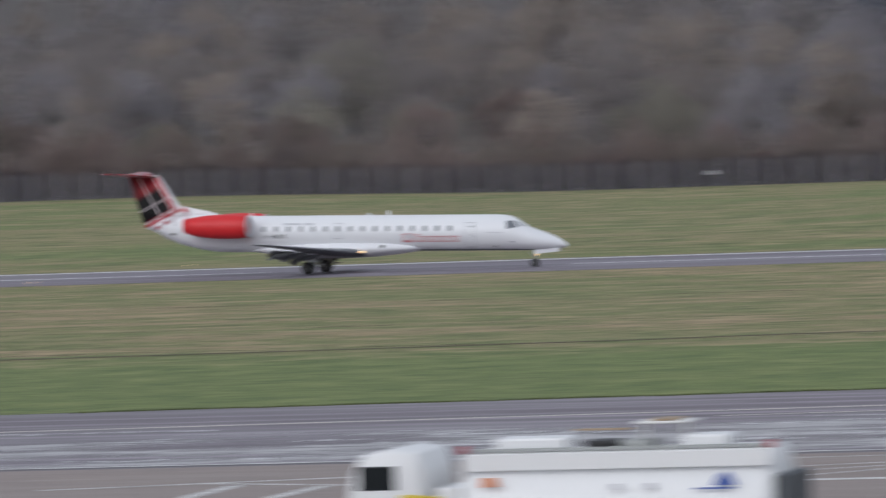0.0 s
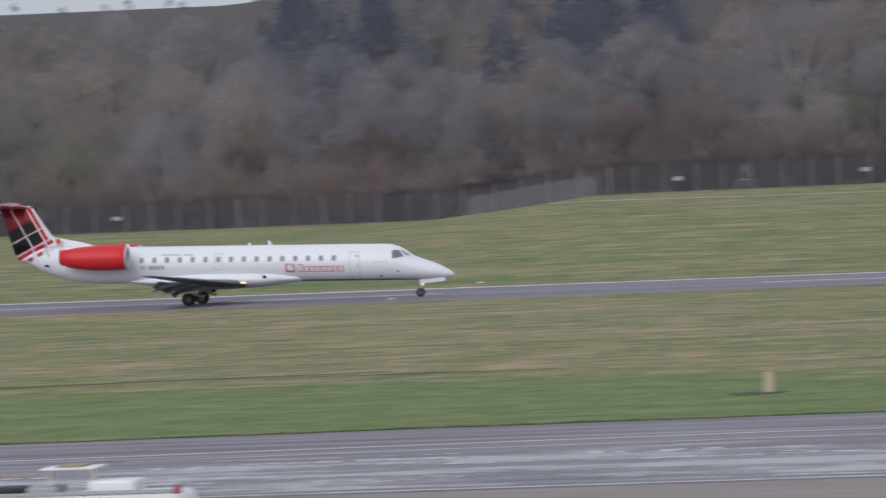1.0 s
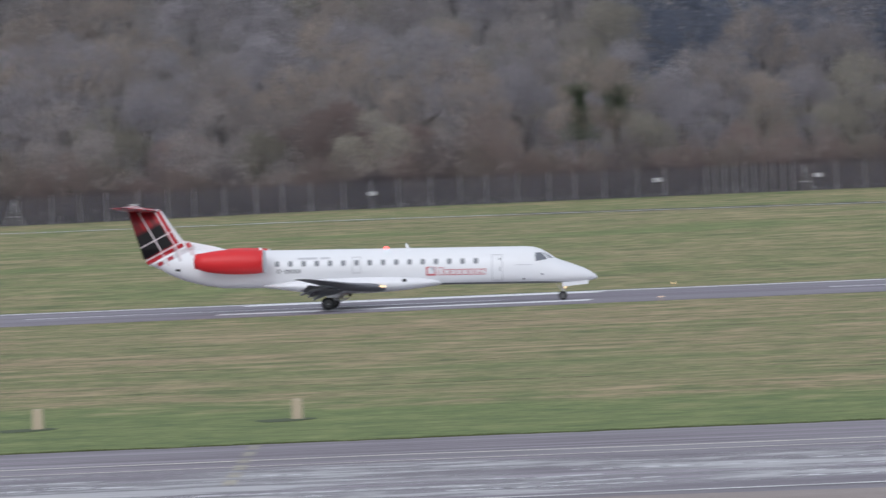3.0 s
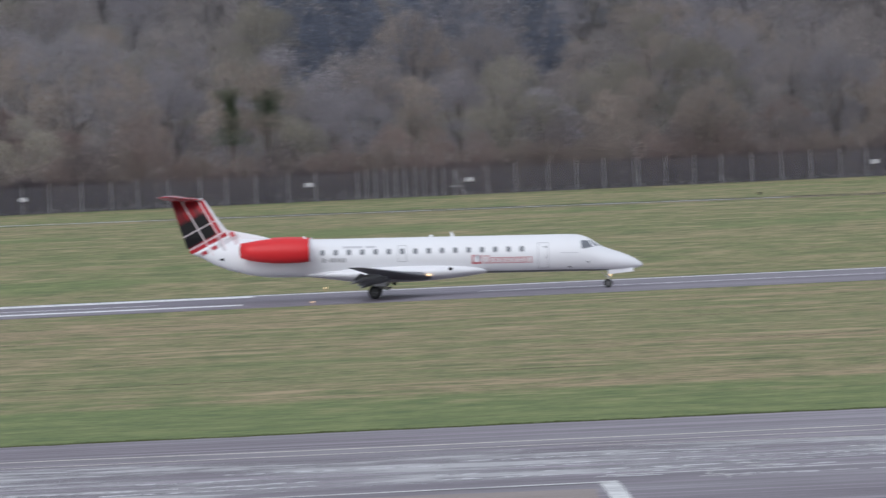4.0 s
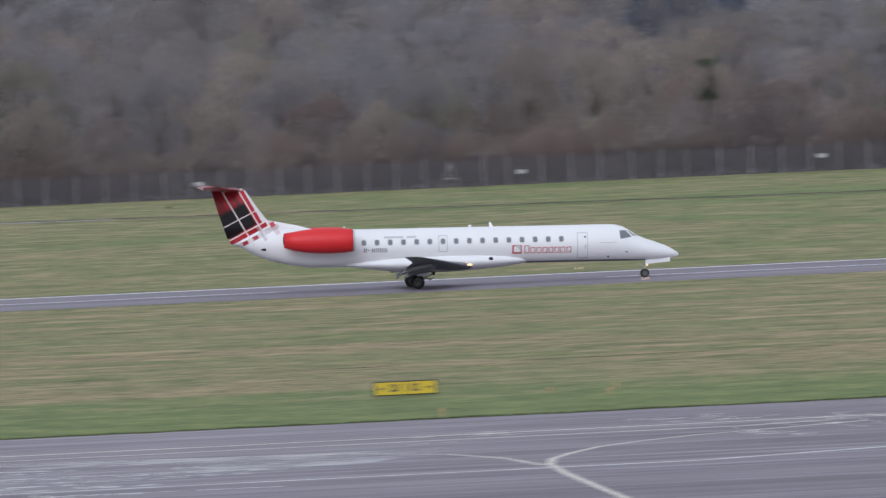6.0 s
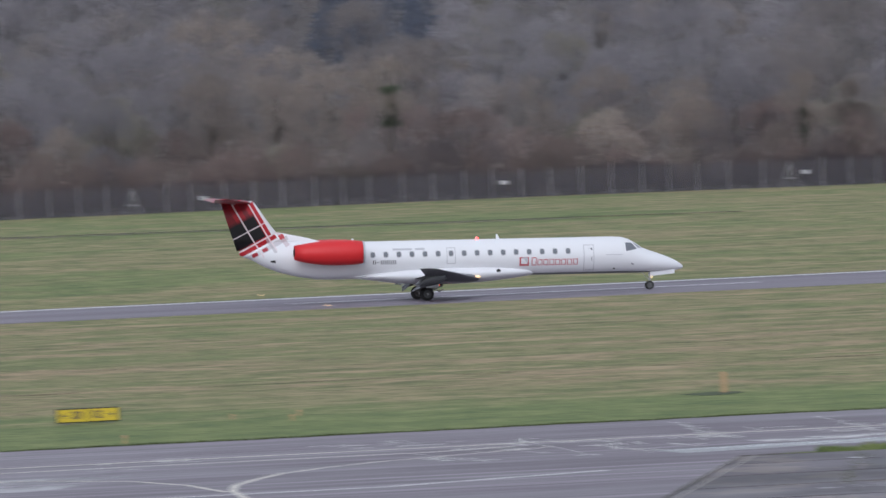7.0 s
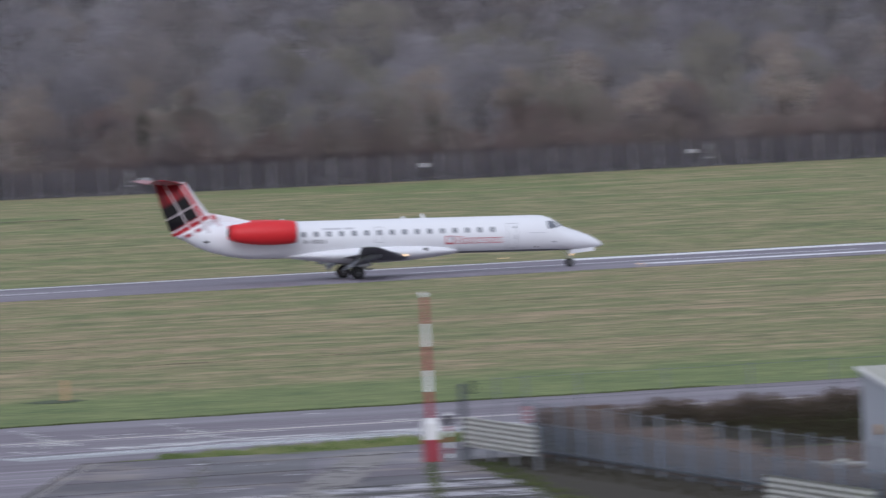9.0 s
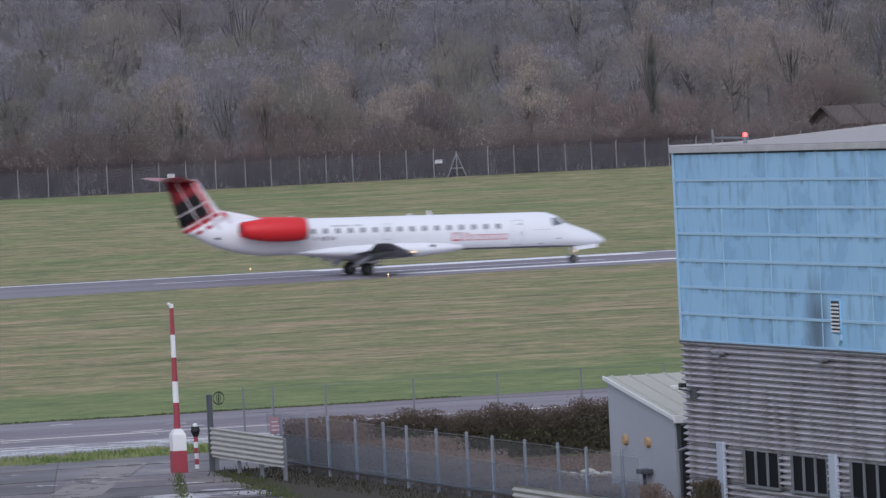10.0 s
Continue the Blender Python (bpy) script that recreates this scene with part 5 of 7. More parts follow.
def runway_sign():
    s = thing("runway_sign", (22.28, -163, 0), "yellow runway direction sign with black numbers in the grass", "sign")
    part("sign_box", boxed(-1.18, 1.18, -0.09, 0.09, 0.06, 0.60, 0.02), BLACK, s, "black sign box")
    for x0, x1 in ((-1.13, -0.02), (0.02, 1.13)):
        part("sign_face", boxed(x0, x1, -0.105, -0.088, 0.10, 0.56, 0.006), SIGN_YELLOW, s, "yellow sign face")
    for words, x in (("20", -0.42), ("02", 0.36)):
        text_part(words, 0.40, LETTER_DARK, s, (x, -0.107, 0.335), 90, "black number")
    for x, d in ((-0.88, -1), (0.86, 1)):
        bm = bmesh.new()
        box(bm, x - 0.13, x + 0.13, -0.113, -0.105, 0.315, 0.355)
        for k in (-1, 1):
            bm.faces.new([bm.verts.new(p) for p in ((x + d * 0.15, -0.112, 0.335), (x + d * 0.04, -0.112, 0.335 + k * 0.10), (x + d * 0.0, -0.112, 0.335 + k * 0.10), (x + d * 0.10, -0.112, 0.335))])
        part("arrow", bm, LETTER_DARK, s, "black arrow")
    for x in (-0.8, 0.8):
        part("foot", boxed(x - 0.05, x + 0.05, -0.05, 0.05, -0.05, 0.08), STEEL, s)


runway_sign()


MARKER_PATCH = painted("trimmed_dark_turf", (0.055, 0.075, 0.026), 0.9, 0.5, 2)


def edge_marker(x, y, w, h, label, material):
    m = thing("edge_marker", (x, y, 0), label, "marker", "markers in the grass")
    bm = bmesh.new()
    loft(bm, [[(sx * w * k / 2, sy * w * 0.6 * k / 2, z) for sx, sy in ((-1, -1), (1, -1), (1, 1), (-1, 1))] for z, k in ((-0.02, 1.0), (h * 0.85, 0.92), (h * 0.97, 0.84), (h, 0.6))])
    part("body", bm, material, m)
    bm = bmesh.new()
    loft(bm, [[(k * (0.85 + 0.14 * math.sin(3 * a)) * 1.3 * math.cos(a) - 0.45, k * (1.5 + 0.3 * math.sin(2 * a)) * math.sin(a) - 0.4, z) for a in (2 * math.pi * i / 18 for i in range(18))] for z, k in ((-0.03, 1.0), (0.016, 0.98), (0.024, 0.5))])
    part("trimmed_patch", bm, MARKER_PATCH, m, "dark green patch round the marker")


edge_marker(-29.6, -163.5, 0.40, 0.78, "squat cream marker block standing in the grass", MARKER_CREAM)
edge_marker(-19.9, -163.3, 0.40, 0.78, "squat cream marker block standing in the grass", MARKER_CREAM)
edge_marker(46.4, -163, 0.20, 0.80, "slim ochre marker post standing in the grass", MARKER_ORANGE)
for gx, gy, gh in ((27.4, -165.7, 0.22), (30.0, -164.8, 0.22), (29.2, -169.3, 0.25), (21.9, -181.4, 0.30)):
    gp = thing("light_fitting", (gx, gy, 0), "small pale edge light fitting in the grass", "light fitting", "edge lights")
    bm = bmesh.new()
    rod(bm, (0, 0, -0.02), (0, 0, gh * 0.7), 0.05, 0.04, 8)
    rod(bm, (0, 0, gh * 0.7), (0, 0, gh), 0.09, 0.06, 10)
    part("stem", bm, MARKER_ORANGE, gp)
for ex, ey in EDGE_LIGHTS:
    gp = thing("runway_edge_light", (ex, ey, 0), "low amber-white runway edge light", "light fitting", "runway edge lights")
    bm = bmesh.new()
    rod(bm, (0, 0, -0.02), (0, 0, 0.22), 0.04, 0.035, 8)
    part("stem", bm, MARKER_ORANGE, gp)
    bm = bmesh.new()
    bmesh.ops.create_uvsphere(bm, u_segments=10, v_segments=6, radius=0.055, matrix=Matrix.Translation((0, 0, 0.25)))
    part("lamp_glass", bm, LAMP_WARM, gp, "glowing amber lamp glass", True)


# cracks and faded paint on the taxiway
def taxi_wear():
    rng = random.Random(5)
    bm = bmesh.new()
    # jagged pale cracks: centre, reach along and across the taxiway
    for cx, cy, rx_, ry_, n in ((18.5, -203.5, 1.6, 5.0, 2), (21.5, -196.0, 2.2, 4.0, 3), (27.5, -195.0, 2.2, 6.0, 4), (28.0, -204.0, 1.8, 4.0, 2), (31.0, -196.5, 1.6, 4.0, 3), (34.0, -193.0, 2.4, 6.0, 5),
                                (36.6, -201.2, 2.2, 2.0, 5), (39.8, -190.5, 2.4, 6.0, 4), (44.6, -194.0, 2.4, 5.0, 3), (8.0, -216.0, 2.2, 4.0, 3), (12.0, -206.0, 3.0, 4.0, 2),
                                (52.0, -190.0, 2.0, 5.0, 5)):
        for _ in range(n):
            x, y = cx + rng.uniform(-rx_, rx_), cy + rng.uniform(-ry_, ry_)
            if rng.random() < 0.55:
                # a crack wandering across, with short spurs along the joints
                pts = [(x, y)]
                for k in range(rng.randint(4, 8)):
                    pts.append((pts[-1][0] + rng.uniform(-0.10, 0.26), pts[-1][1] - rng.uniform(0.25, 0.9)))
                    if rng.random() < 0.45:
                        px_, py_ = pts[-1]
                        d = rng.uniform(0.25, 0.9)
                        strip(bm, [(px_ - d * rng.random(), py_), (px_ + d, py_ + rng.uniform(-0.15, 0.15))], rng.uniform(0.10, 0.28), 0.0302)
                strip(bm, pts, rng.uniform(0.03, 0.07), 0.030)
            else:
                d = rng.uniform(0.4, 1.7)
                strip(bm, [(x, y), (x + d * 0.5, y + rng.uniform(-0.25, 0.25)), (x + d, y + rng.uniform(-0.3, 0.3))], rng.uniform(0.15, 0.40), 0.0304)
    for x0, y0 in ((40.3, -186.1), (45.2, -186.9), (33.9, -192.9)):
        pts = [(x0, y0)]
        while pts[-1][1] > y0 - 13:
            pts.append((pts[-1][0] + rng.uniform(-0.16, 0.10), pts[-1][1] - rng.uniform(0.4, 1.1)))
            if rng.random() < 0.5:
                px_, py_ = pts[-1]
                strip(bm, [(px_ - rng.uniform(0.1, 0.6), py_), (px_ + rng.uniform(0.1, 0.7), py_)], rng.uniform(0.10, 0.24), 0.0306)
        strip(bm, pts, 0.055, 0.0305)
    slab("taxiway_wear", bm, SCUFF, "scattered pale cracks and scuffs on the taxiway", "surface wear", "stuff")
    bm = bmesh.new()
    strip(bm, [(40.2, -203.0), (41.5, -202.6), (44.0, -202.2), (50.5, -202.4), (75, -202.5)], 2.2, 0.031)
    slab("pale_edge_band", bm, PALE_BAND, "pale band along the taxiway edge", "surface wear", "stuff")
    # a wet band along the taxiway's near edge
    bm = bmesh.new()
    strip(bm, [(36.5, -206.8), (44, -205.2), (50, -204.2), (75, -203.5)], 2.6, 0.024)
    slab("standing_water", bm, PUDDLE, "thin film of standing water on the taxiway", "puddle", "stuff")
    # wet sheen painted in pale colour: a broad stretch, and single streaks about it
    bm = bmesh.new()
    flat(bm, WASH, 0.0225)
    slab("dried_stretch", bm, SHEEN_WASH, "broad pale stretch painted for the wet sheen on the damp taxiway", "surface wear", "stuff")
    bm = bmesh.new()
    for k in range(64):
        x, y, ln = rng.uniform(-72, 8), rng.uniform(-222, -203), rng.uniform(2, 9)
        strip(bm, [(x, y), (x + ln * 0.5, y + rng.uniform(-0.6, 0.6)), (x + ln, y + rng.uniform(-0.8, 0.8))], rng.uniform(0.2, 0.9), 0.0262 + 0.00003 * k)
    slab("drying_streaks", bm, SHEEN_STREAK, "pale streaks painted for the wet sheen on the damp taxiway", "surface wear", "stuff")


WASH = [(-80, -224), (-72, -212), (-58, -207.5), (-40, -205.5), (-24, -200.5), (-6, -200.8), (8, -202.5), (20, -204.5), (17, -211), (6, -217.5), (-3, -220), (-8, -222)]
def torn(name, color, under, hole, fine=2.6):
    """A patch with a ragged broken outline."""
    m = worn_line(name, color, under, 0.5)
    n = noise_tex(m, coords(m, (0.5, 0.25, 1), world_space=True), fine, 5, 0.7)
    link(m, ramp(m, n, [(hole, (0, 0, 0)), (hole + 0.06, grey(1))]), bsdf(m).inputs["Alpha"])
    return m


SCUFF = torn("pale_scuff", (0.84, 0.82, 0.79), (0.42, 0.40, 0.39), 0.43, 6.5)
PALE_BAND = worn_line("scoured_asphalt", (0.72, 0.70, 0.69), (0.30, 0.29, 0.31), 0.6)
_sn = noise_tex(PALE_BAND, coords(PALE_BAND, (0.35, 0.8, 1), world_space=True), 1.5, 6, 0.72)
link(PALE_BAND, ramp(PALE_BAND, _sn, [(0.40, (0, 0, 0)), (0.54, grey(0.95))]), bsdf(PALE_BAND).inputs["Alpha"])
SHEEN_WASH = worn_line("dried_asphalt", (0.58, 0.565, 0.575), (0.33, 0.32, 0.325), 0.6)
_wn = noise_tex(SHEEN_WASH, coords(SHEEN_WASH, (0.14, 0.30, 1), world_space=True), 0.55, 6, 0.70)
link(SHEEN_WASH, ramp(SHEEN_WASH, _wn, [(0.42, (0, 0, 0)), (0.56, grey(0.85))]), bsdf(SHEEN_WASH).inputs["Alpha"])
SHEEN_STREAK = torn("drying_streak", (0.62, 0.61, 0.62), (0.38, 0.37, 0.39), 0.45)
PUDDLE = mat("rain_film", (0.23, 0.23, 0.235), 0.06)
_pn = noise_tex(PUDDLE, coords(PUDDLE, (0.1, 0.7, 1), world_space=True), 0.9, 6, 0.7)
link(PUDDLE, ramp(PUDDLE, _pn, [(0.40, grey(0.45)), (0.6, grey(0.08))]), bsdf(PUDDLE).inputs["Roughness"])
taxi_wear()


# the old concrete stand with its separate slabs
SHEEN_ROWS = ((40.0, -235.7, 45.9, -235.9, 2.0), (39.0, -239.6, 45.2, -240.6, 1.9), (37.6, -243.6, 44.2, -246.0, 1.9))
MOSSY_JOINTS = ((39.7, -237.7, 46.4, -238.2, 0.55), (38.1, -241.6, 45.6, -243.3, 0.6), (40.6, -234.2, 46.4, -233.6, 0.35))


def old_stand():
    paved("fence_verge", [(46.9, -223.9), (50.4, -223.9), (50.4, -262), (41.8, -262), (44.0, -246.3), (45.1, -239.3)], 0.10, VERGE_SOIL, "damp brown soil along the foot of the fence", "soil")
    base = paved("old_stand_bed", [(30.6, -236.6), (37.9, -211.6), (41, -212.2), (50.5, -214.5), (50.5, -256), (40.2, -248.6), (35.2, -243)], 0.046, SLAB_JOINT, "dark weedy joints between old concrete slabs", "pavement")
    lines_y = [-212.4, -217.1, -223.4, -229.4, -235.6, -241.8, -248.4]
    for j in range(6):
        y1, y0 = lines_y[j] - 0.16, lines_y[j + 1] + 0.16
        for i in range(5):
            xs = []
            for y in (y1, y0):
                left = 30.7 + (y + 236.6) * 0.287 if y > -236.6 else 30.9 + (-236.6 - y) * 0.75
                skew = 0.232 * (y + 223)
                cuts = [left + 0.1] + [max(left + 0.2, c + skew) for c in (38.9 + 0.5 * (j % 2), 42.4, 46.1, 49.6)] + [50.4]
                xs.append((min(50.3, cuts[i] + 0.010), min(50.3, cuts[i + 1] - 0.010)))
            (a1, b1), (a0, b0) = xs
            if b1 - a1 < 0.3 and b0 - a0 < 0.3:
                continue
            dz = (0.058, 0.062, 0.060, 0.064, 0.059)[(2 * i + j) % 5]
            bm = bmesh.new()
            pts = [(a1, y1), (b1, y1), (b0, y0), (a0, y0)]
            top = [bm.verts.new((x, y, dz)) for x, y in pts]
            low = [bm.verts.new((x, y, 0.0)) for x, y in pts]
            bm.faces.new(top)
            for k in range(4):
                bm.faces.new((top[k], low[k], low[(k + 1) % 4], top[(k + 1) % 4]))
            bmesh.ops.recalc_face_normals(bm, faces=bm.faces[:])
            part("concrete_slab", bm, SLAB, base)
    bm = bmesh.new()
    rng = random.Random(8)
    for _ in range(34):
        y = rng.uniform(-247, -216)
        x = rng.uniform(34 + max(0, (-212 - y) * -0.05), 48)
        if x > 40 or rng.random() < 0.35:
            ln = rng.uniform(0.8, 3.2)
            strip(bm, [(x, y), (min(49.8, x + ln), y + rng.uniform(-0.2, 0.2))], rng.uniform(0.3, 1.3), 0.069 + 0.0003 * _)
    slab("worn_patches", bm, SLAB_PALE, "pale worn patches on the old concrete slabs", "surface wear", "stuff")
    # reflections on the wet slabs, painted as broad pale bands
    bm = bmesh.new()
    for k, (xa, ya, xb, yb, wd) in enumerate(SHEEN_ROWS):
        strip(bm, [(xa, ya), ((xa + xb) / 2, (ya + yb) / 2), (xb, yb)], wd, 0.0740 + 0.0002 * k)
    slab("worn_patches", bm, SLAB_SHEEN, "broad pale bands painted for the reflections on the concrete slabs", "surface wear", "stuff")
    bm = bmesh.new()
    for k, (xa, ya, xb, yb, wd) in enumerate(MOSSY_JOINTS):
        strip(bm, [(xa, ya), (xb, yb)], wd, 0.0760 + 0.0002 * k)
    slab("mossy_joints", bm, MOSS, "black mossy joints between the concrete slabs", "moss", "stuff")
    bm = bmesh.new()
    strip(bm, [(37.2, -244.4), (41.4, -230.5), (46.2, -215.6)], 1.5, 0.0730)
    slab("patched_trench", bm, TRENCH, "pale patched trench running across the old stand", "surface wear", "stuff")
    line_on("stand_edge_line", [(31.2, -236.2), (38.2, -212.4)], 0.09, 0.075, EDGE_WORN, "pale double edge line beside the old stand")
    line_on("stand_edge_line", [(30.75, -236.2), (37.75, -212.0)], 0.12, 0.03, EDGE_WORN, "pale double edge line beside the old stand")


SLAB_PALE = torn("pale_worn_concrete", (0.50, 0.48, 0.49), (0.24, 0.23, 0.24), 0.47)
SLAB_SHEEN = torn("bare_concrete", (0.42, 0.40, 0.42), (0.24, 0.23, 0.24), 0.42)
MOSS = torn("black_moss", (0.035, 0.034, 0.026), (0.075, 0.080, 0.035), 0.30)
TRENCH = torn("patched_concrete", (0.25, 0.228, 0.212), (0.15, 0.138, 0.128), 0.40)
VERGE_SOIL = painted("damp_soil", (0.092, 0.084, 0.070), 0.95, 0.6, 1.2)
SLAB_JOINT = painted("weedy_joint", (0.125, 0.117, 0.105), 0.9, 0.4, 2)
for dull in (VERGE_SOIL, SLAB_JOINT):
    bsdf(dull).inputs["Specular IOR Level"].default_value = 0.0
old_stand()


def taxi_edge(x):
    """Where the grass meets the taxiway."""
    return float(np.interp(x, [p[0] for p in BEND], [p[1] for p in BEND]))


def tufts(name, count, place, hgt, material, label, seed, wide=0.035, ragged=0.0):
    rng = np.random.default_rng(seed)
    pts = np.array([place(rng) for _ in range(count)])
    way = rng.normal(0, 0.35, (count, 3)) + np.array((0, 0, 1.0))
    way /= np.linalg.norm(way, axis=1)[:, None]
    # taller and shorter clumps
    clump = 1 + ragged * (np.sin(pts[:, 0] * 5.3 + 2.1 * np.sin(pts[:, 1] * 1.7)) * np.sin(pts[:, 0] * 1.9 + pts[:, 1] * 2.3) + 0.5 * np.sin(pts[:, 0] * 11.0 + pts[:, 1] * 3.0))
    v, f = ribbons(pts, way, hgt * np.maximum(clump, 0.25) * rng.uniform(0.5, 1.4, count), wide * rng.uniform(0.6, 1.5, count), rng)
    return tagged(new(name, mesh_of(name, v, f, material)), label, "vegetation", "", "stuff")


def blade_material(name, tones, scale):
    """Mottled living, lush and withered blades."""
    m = mat(name, tones[1], 0.85)
    isl = node(m, "ShaderNodeNewGeometry")
    patch = noise_tex(m, coords(m, (1.0, 0.5, 1.0), world_space=True), scale, 5, 0.65)
    f = maths(m, "ADD", maths(m, "MULTIPLY", isl.outputs["Random Per Island"], 0.22), maths(m, "MULTIPLY", patch, 0.8))
    link(m, ramp(m, f, list(zip((0.36, 0.47, 0.55, 0.64), tones))), bsdf(m).inputs["Base Color"])
    bsdf(m).inputs["Specular IOR Level"].default_value = 0.15
    return m


LUSH_BLADE = blade_material("lush_grass_blades", ((0.075, 0.115, 0.035), (0.150, 0.200, 0.068), (0.230, 0.270, 0.105), (0.300, 0.290, 0.150)), 0.7)
WEED = twig_material("joint_weed_leaves", (0.085, 0.108, 0.042), (0.185, 0.205, 0.094))
BLADE = blade_material("grass_blades", ((0.100, 0.130, 0.048), (0.190, 0.215, 0.088), (0.290, 0.265, 0.140), (0.400, 0.335, 0.205)), 0.9)
VERGE = twig_material("verge_weed_stems", (0.040, 0.038, 0.024), (0.095, 0.085, 0.055))
DEAD_LEAF = twig_material("dead_beech_leaves", (0.172, 0.126, 0.104), (0.378, 0.292, 0.239))
HEDGE_BROWN = twig_material("brown_hedge_leaves", (0.115, 0.088, 0.072), (0.255, 0.200, 0.165))
HEDGE_LEAF = twig_material("dark_hedge_leaves", (0.080, 0.070, 0.049), (0.196, 0.165, 0.119))
tufts("rough_grass", 14000, lambda r: (lambda x: (x, -207.6 - (49.5 - min(x, 49.5)) * 0.36 - r.uniform(-0.3, 4.4) * min(1, (x - 40) / 4), 0.0))(r.uniform(40.4, 62)), 0.12, LUSH_BLADE, "strip of rough green grass beside the taxiway", 11, 0.035, 0.6)
tufts("rough_grass", 20000, lambda r: (lambda x: (x, (-236.8 - max(0, x - 31) * 1.0 if x < 42 else -249.5) - r.uniform(0.0, 9), 0.0))(r.uniform(31.0, 46)), 0.07, BLADE, "rough green and withered grass edging the old stand", 12, 0.04, 0.9)
tufts("joint_weeds", 620, lambda r: (lambda y: (46.05 + 0.232 * (y + 223) + r.normal(0, 0.10), y, 0.05))(r.uniform(-249, -223.5)), 0.075, WEED, "line of weeds growing in a slab joint", 13)
tufts("joint_weeds", 150, lambda r: (lambda y: (39.1 + 0.232 * (y + 223) + r.normal(0, 0.16), y, 0.05))(r.uniform(-231, -215)), 0.05, WEED, "line of weeds growing in a slab joint", 14)
tufts("verge_moss", 1200, lambda r: (lambda k: (43.7 + 0.50 * k + r.normal(0, 0.26), -249 + 3.6 * k + r.normal(0, 0.9), 0.09))(r.integers(0, 7)), 0.09, WEED, "clumps of green moss and weeds along the verge", 16)
tufts("verge_weeds", 2600, lambda r: (r.uniform(46.8, 48.6), r.uniform(-250, -224), 0.0), 0.16, VERGE, "weeds along the foot of the fence", 15)


tufts("grass_fringe", 15000, lambda r: (lambda x: (x, taxi_edge(x) - 0.02 + 0.22 * math.sin(x * 0.9) + 0.15 * math.sin(x * 3.1) + abs(r.normal(0, 0.35)), 0.0))(r.uniform(-72, 66)), 0.055, WEED, "ragged green grass fringe along the taxiway", 17, 0.06)


def striped_pole():
    p = thing("striped_pole", (46.1, -223, 0), "tall red and white banded pole on a painted base", "pole")
    bm = bmesh.new()
    loft(bm, [[(r * sx, r * sy, z) for sx, sy in ((-1, -1), (1, -1), (1, 1), (-1, 1))] for z, r in ((-0.05, 0.215), (0.70, 0.21))])
    part("red_base", bm, RED_POLE, p, "red square base")
    bm = bmesh.new()
    loft(bm, [[(r * sx, r * sy, z) for sx, sy in ((-1, -1), (1, -1), (1, 1), (-1, 1))] for z, r in ((0.70, 0.205), (1.17, 0.20), (1.30, 0.13), (1.34, 0.09))])
    part("white_base", bm, WHITE_POLE, p, "white tapered upper base")
    zs = [1.32, 2.10, 2.72, 3.42, 4.08, 4.86]
    for k in range(5):
        bm = bmesh.new()
        rod(bm, (0, 0, zs[k]), (0, 0, zs[k + 1]), 0.098 - 0.008 * k, 0.092 - 0.008 * k, 16)
        part("band", bm, (RED_POLE, WHITE_POLE)[k % 2], p, ("red band", "white band")[k % 2])
    bm = bmesh.new()
    rod(bm, (0, 0, 4.86), (0, 0, 4.93), 0.07, 0.065, 12)
    rod(bm, (0, 0, 4.92), (-0.11, -0.03, 5.00), 0.045, 0.04, 8)
    rod(bm, (0.02, 0, 4.92), (0.03, 0, 4.98), 0.05, 0.03, 8)
    part("lamp_head", bm, WHITE_POLE, p, "small white lamp head")


striped_pole()


def small_beacon():
    p = thing("marker_post", (47.0, -221.5, 0), "short red and white post with a dark lamp", "post")
    for k in range(6):
        bm = bmesh.new()
        rod(bm, (0, 0, 0.02 + 0.165 * k), (0, 0, 0.02 + 0.165 * (k + 1)), 0.065, None, 12)
        part("band", bm, (WHITE_POLE, RED_POLE)[k % 2], p, ("white band", "red band")[k % 2])
    bm = bmesh.new()
    rod(bm, (0, 0, 1.0), (0, 0, 1.16), 0.07, 0.14, 12)
    rod(bm, (0, 0, 1.16), (0, 0, 1.30), 0.14, 0.12, 12)
    part("lamp", bm, BLACK, p, "dark lamp body")
    bm = bmesh.new()
    bmesh.ops.create_uvsphere(bm, u_segments=10, v_segments=8, radius=0.075, matrix=Matrix.Translation((0, 0, 1.33)))
    part("lamp_cap", bm, WHITE_POLE, p, "", True)
    part("base", boxed(-0.22, 0.22, -0.2, 0.2, -0.02, 0.03, 0.01), WHITE_POLE, p)


small_beacon()

# ---- the near fence, hedge and shed ----
NET = see_through("blue_grey_netting", (0.22, 0.26, 0.305), 0.46)
WIRE_NET = see_through("thin_wire_netting", (0.24, 0.25, 0.27), 0.20)
CLADDING = painted("pale_corrugated_sheet", (0.38, 0.39, 0.38), 0.5, 0.35, 1.2)


def corrugated(bm, length, z0, z1, pitch, depth):
    """A sheet with horizontal ribs, running along -y from the origin, facing -x."""
    n = int((z1 - z0) / pitch * 6)
    a, b = [], []
    for k in range(n + 1):
        z = z0 + (z1 - z0) * k / n
        d = depth * math.sin(2 * math.pi * (z - z0) / pitch)
        a.append(bm.verts.new((d, 0, z)))
        b.append(bm.verts.new((d, -length, z)))
    for k in range(n):
        bm.faces.new((a[k], a[k + 1], b[k + 1], b[k]))


PINK_BOARD = painted("faded_pink_board", (0.42, 0.22, 0.24), 0.6, 0.3, 4)
POST_BLUE = painted("pale_galvanised_post", (0.27, 0.295, 0.335), 0.55, 0.3, 3, 0.2)
GUARD = painted("cream_ribbed_sheet", (0.50, 0.49, 0.44), 0.6, 0.55, 2.2)


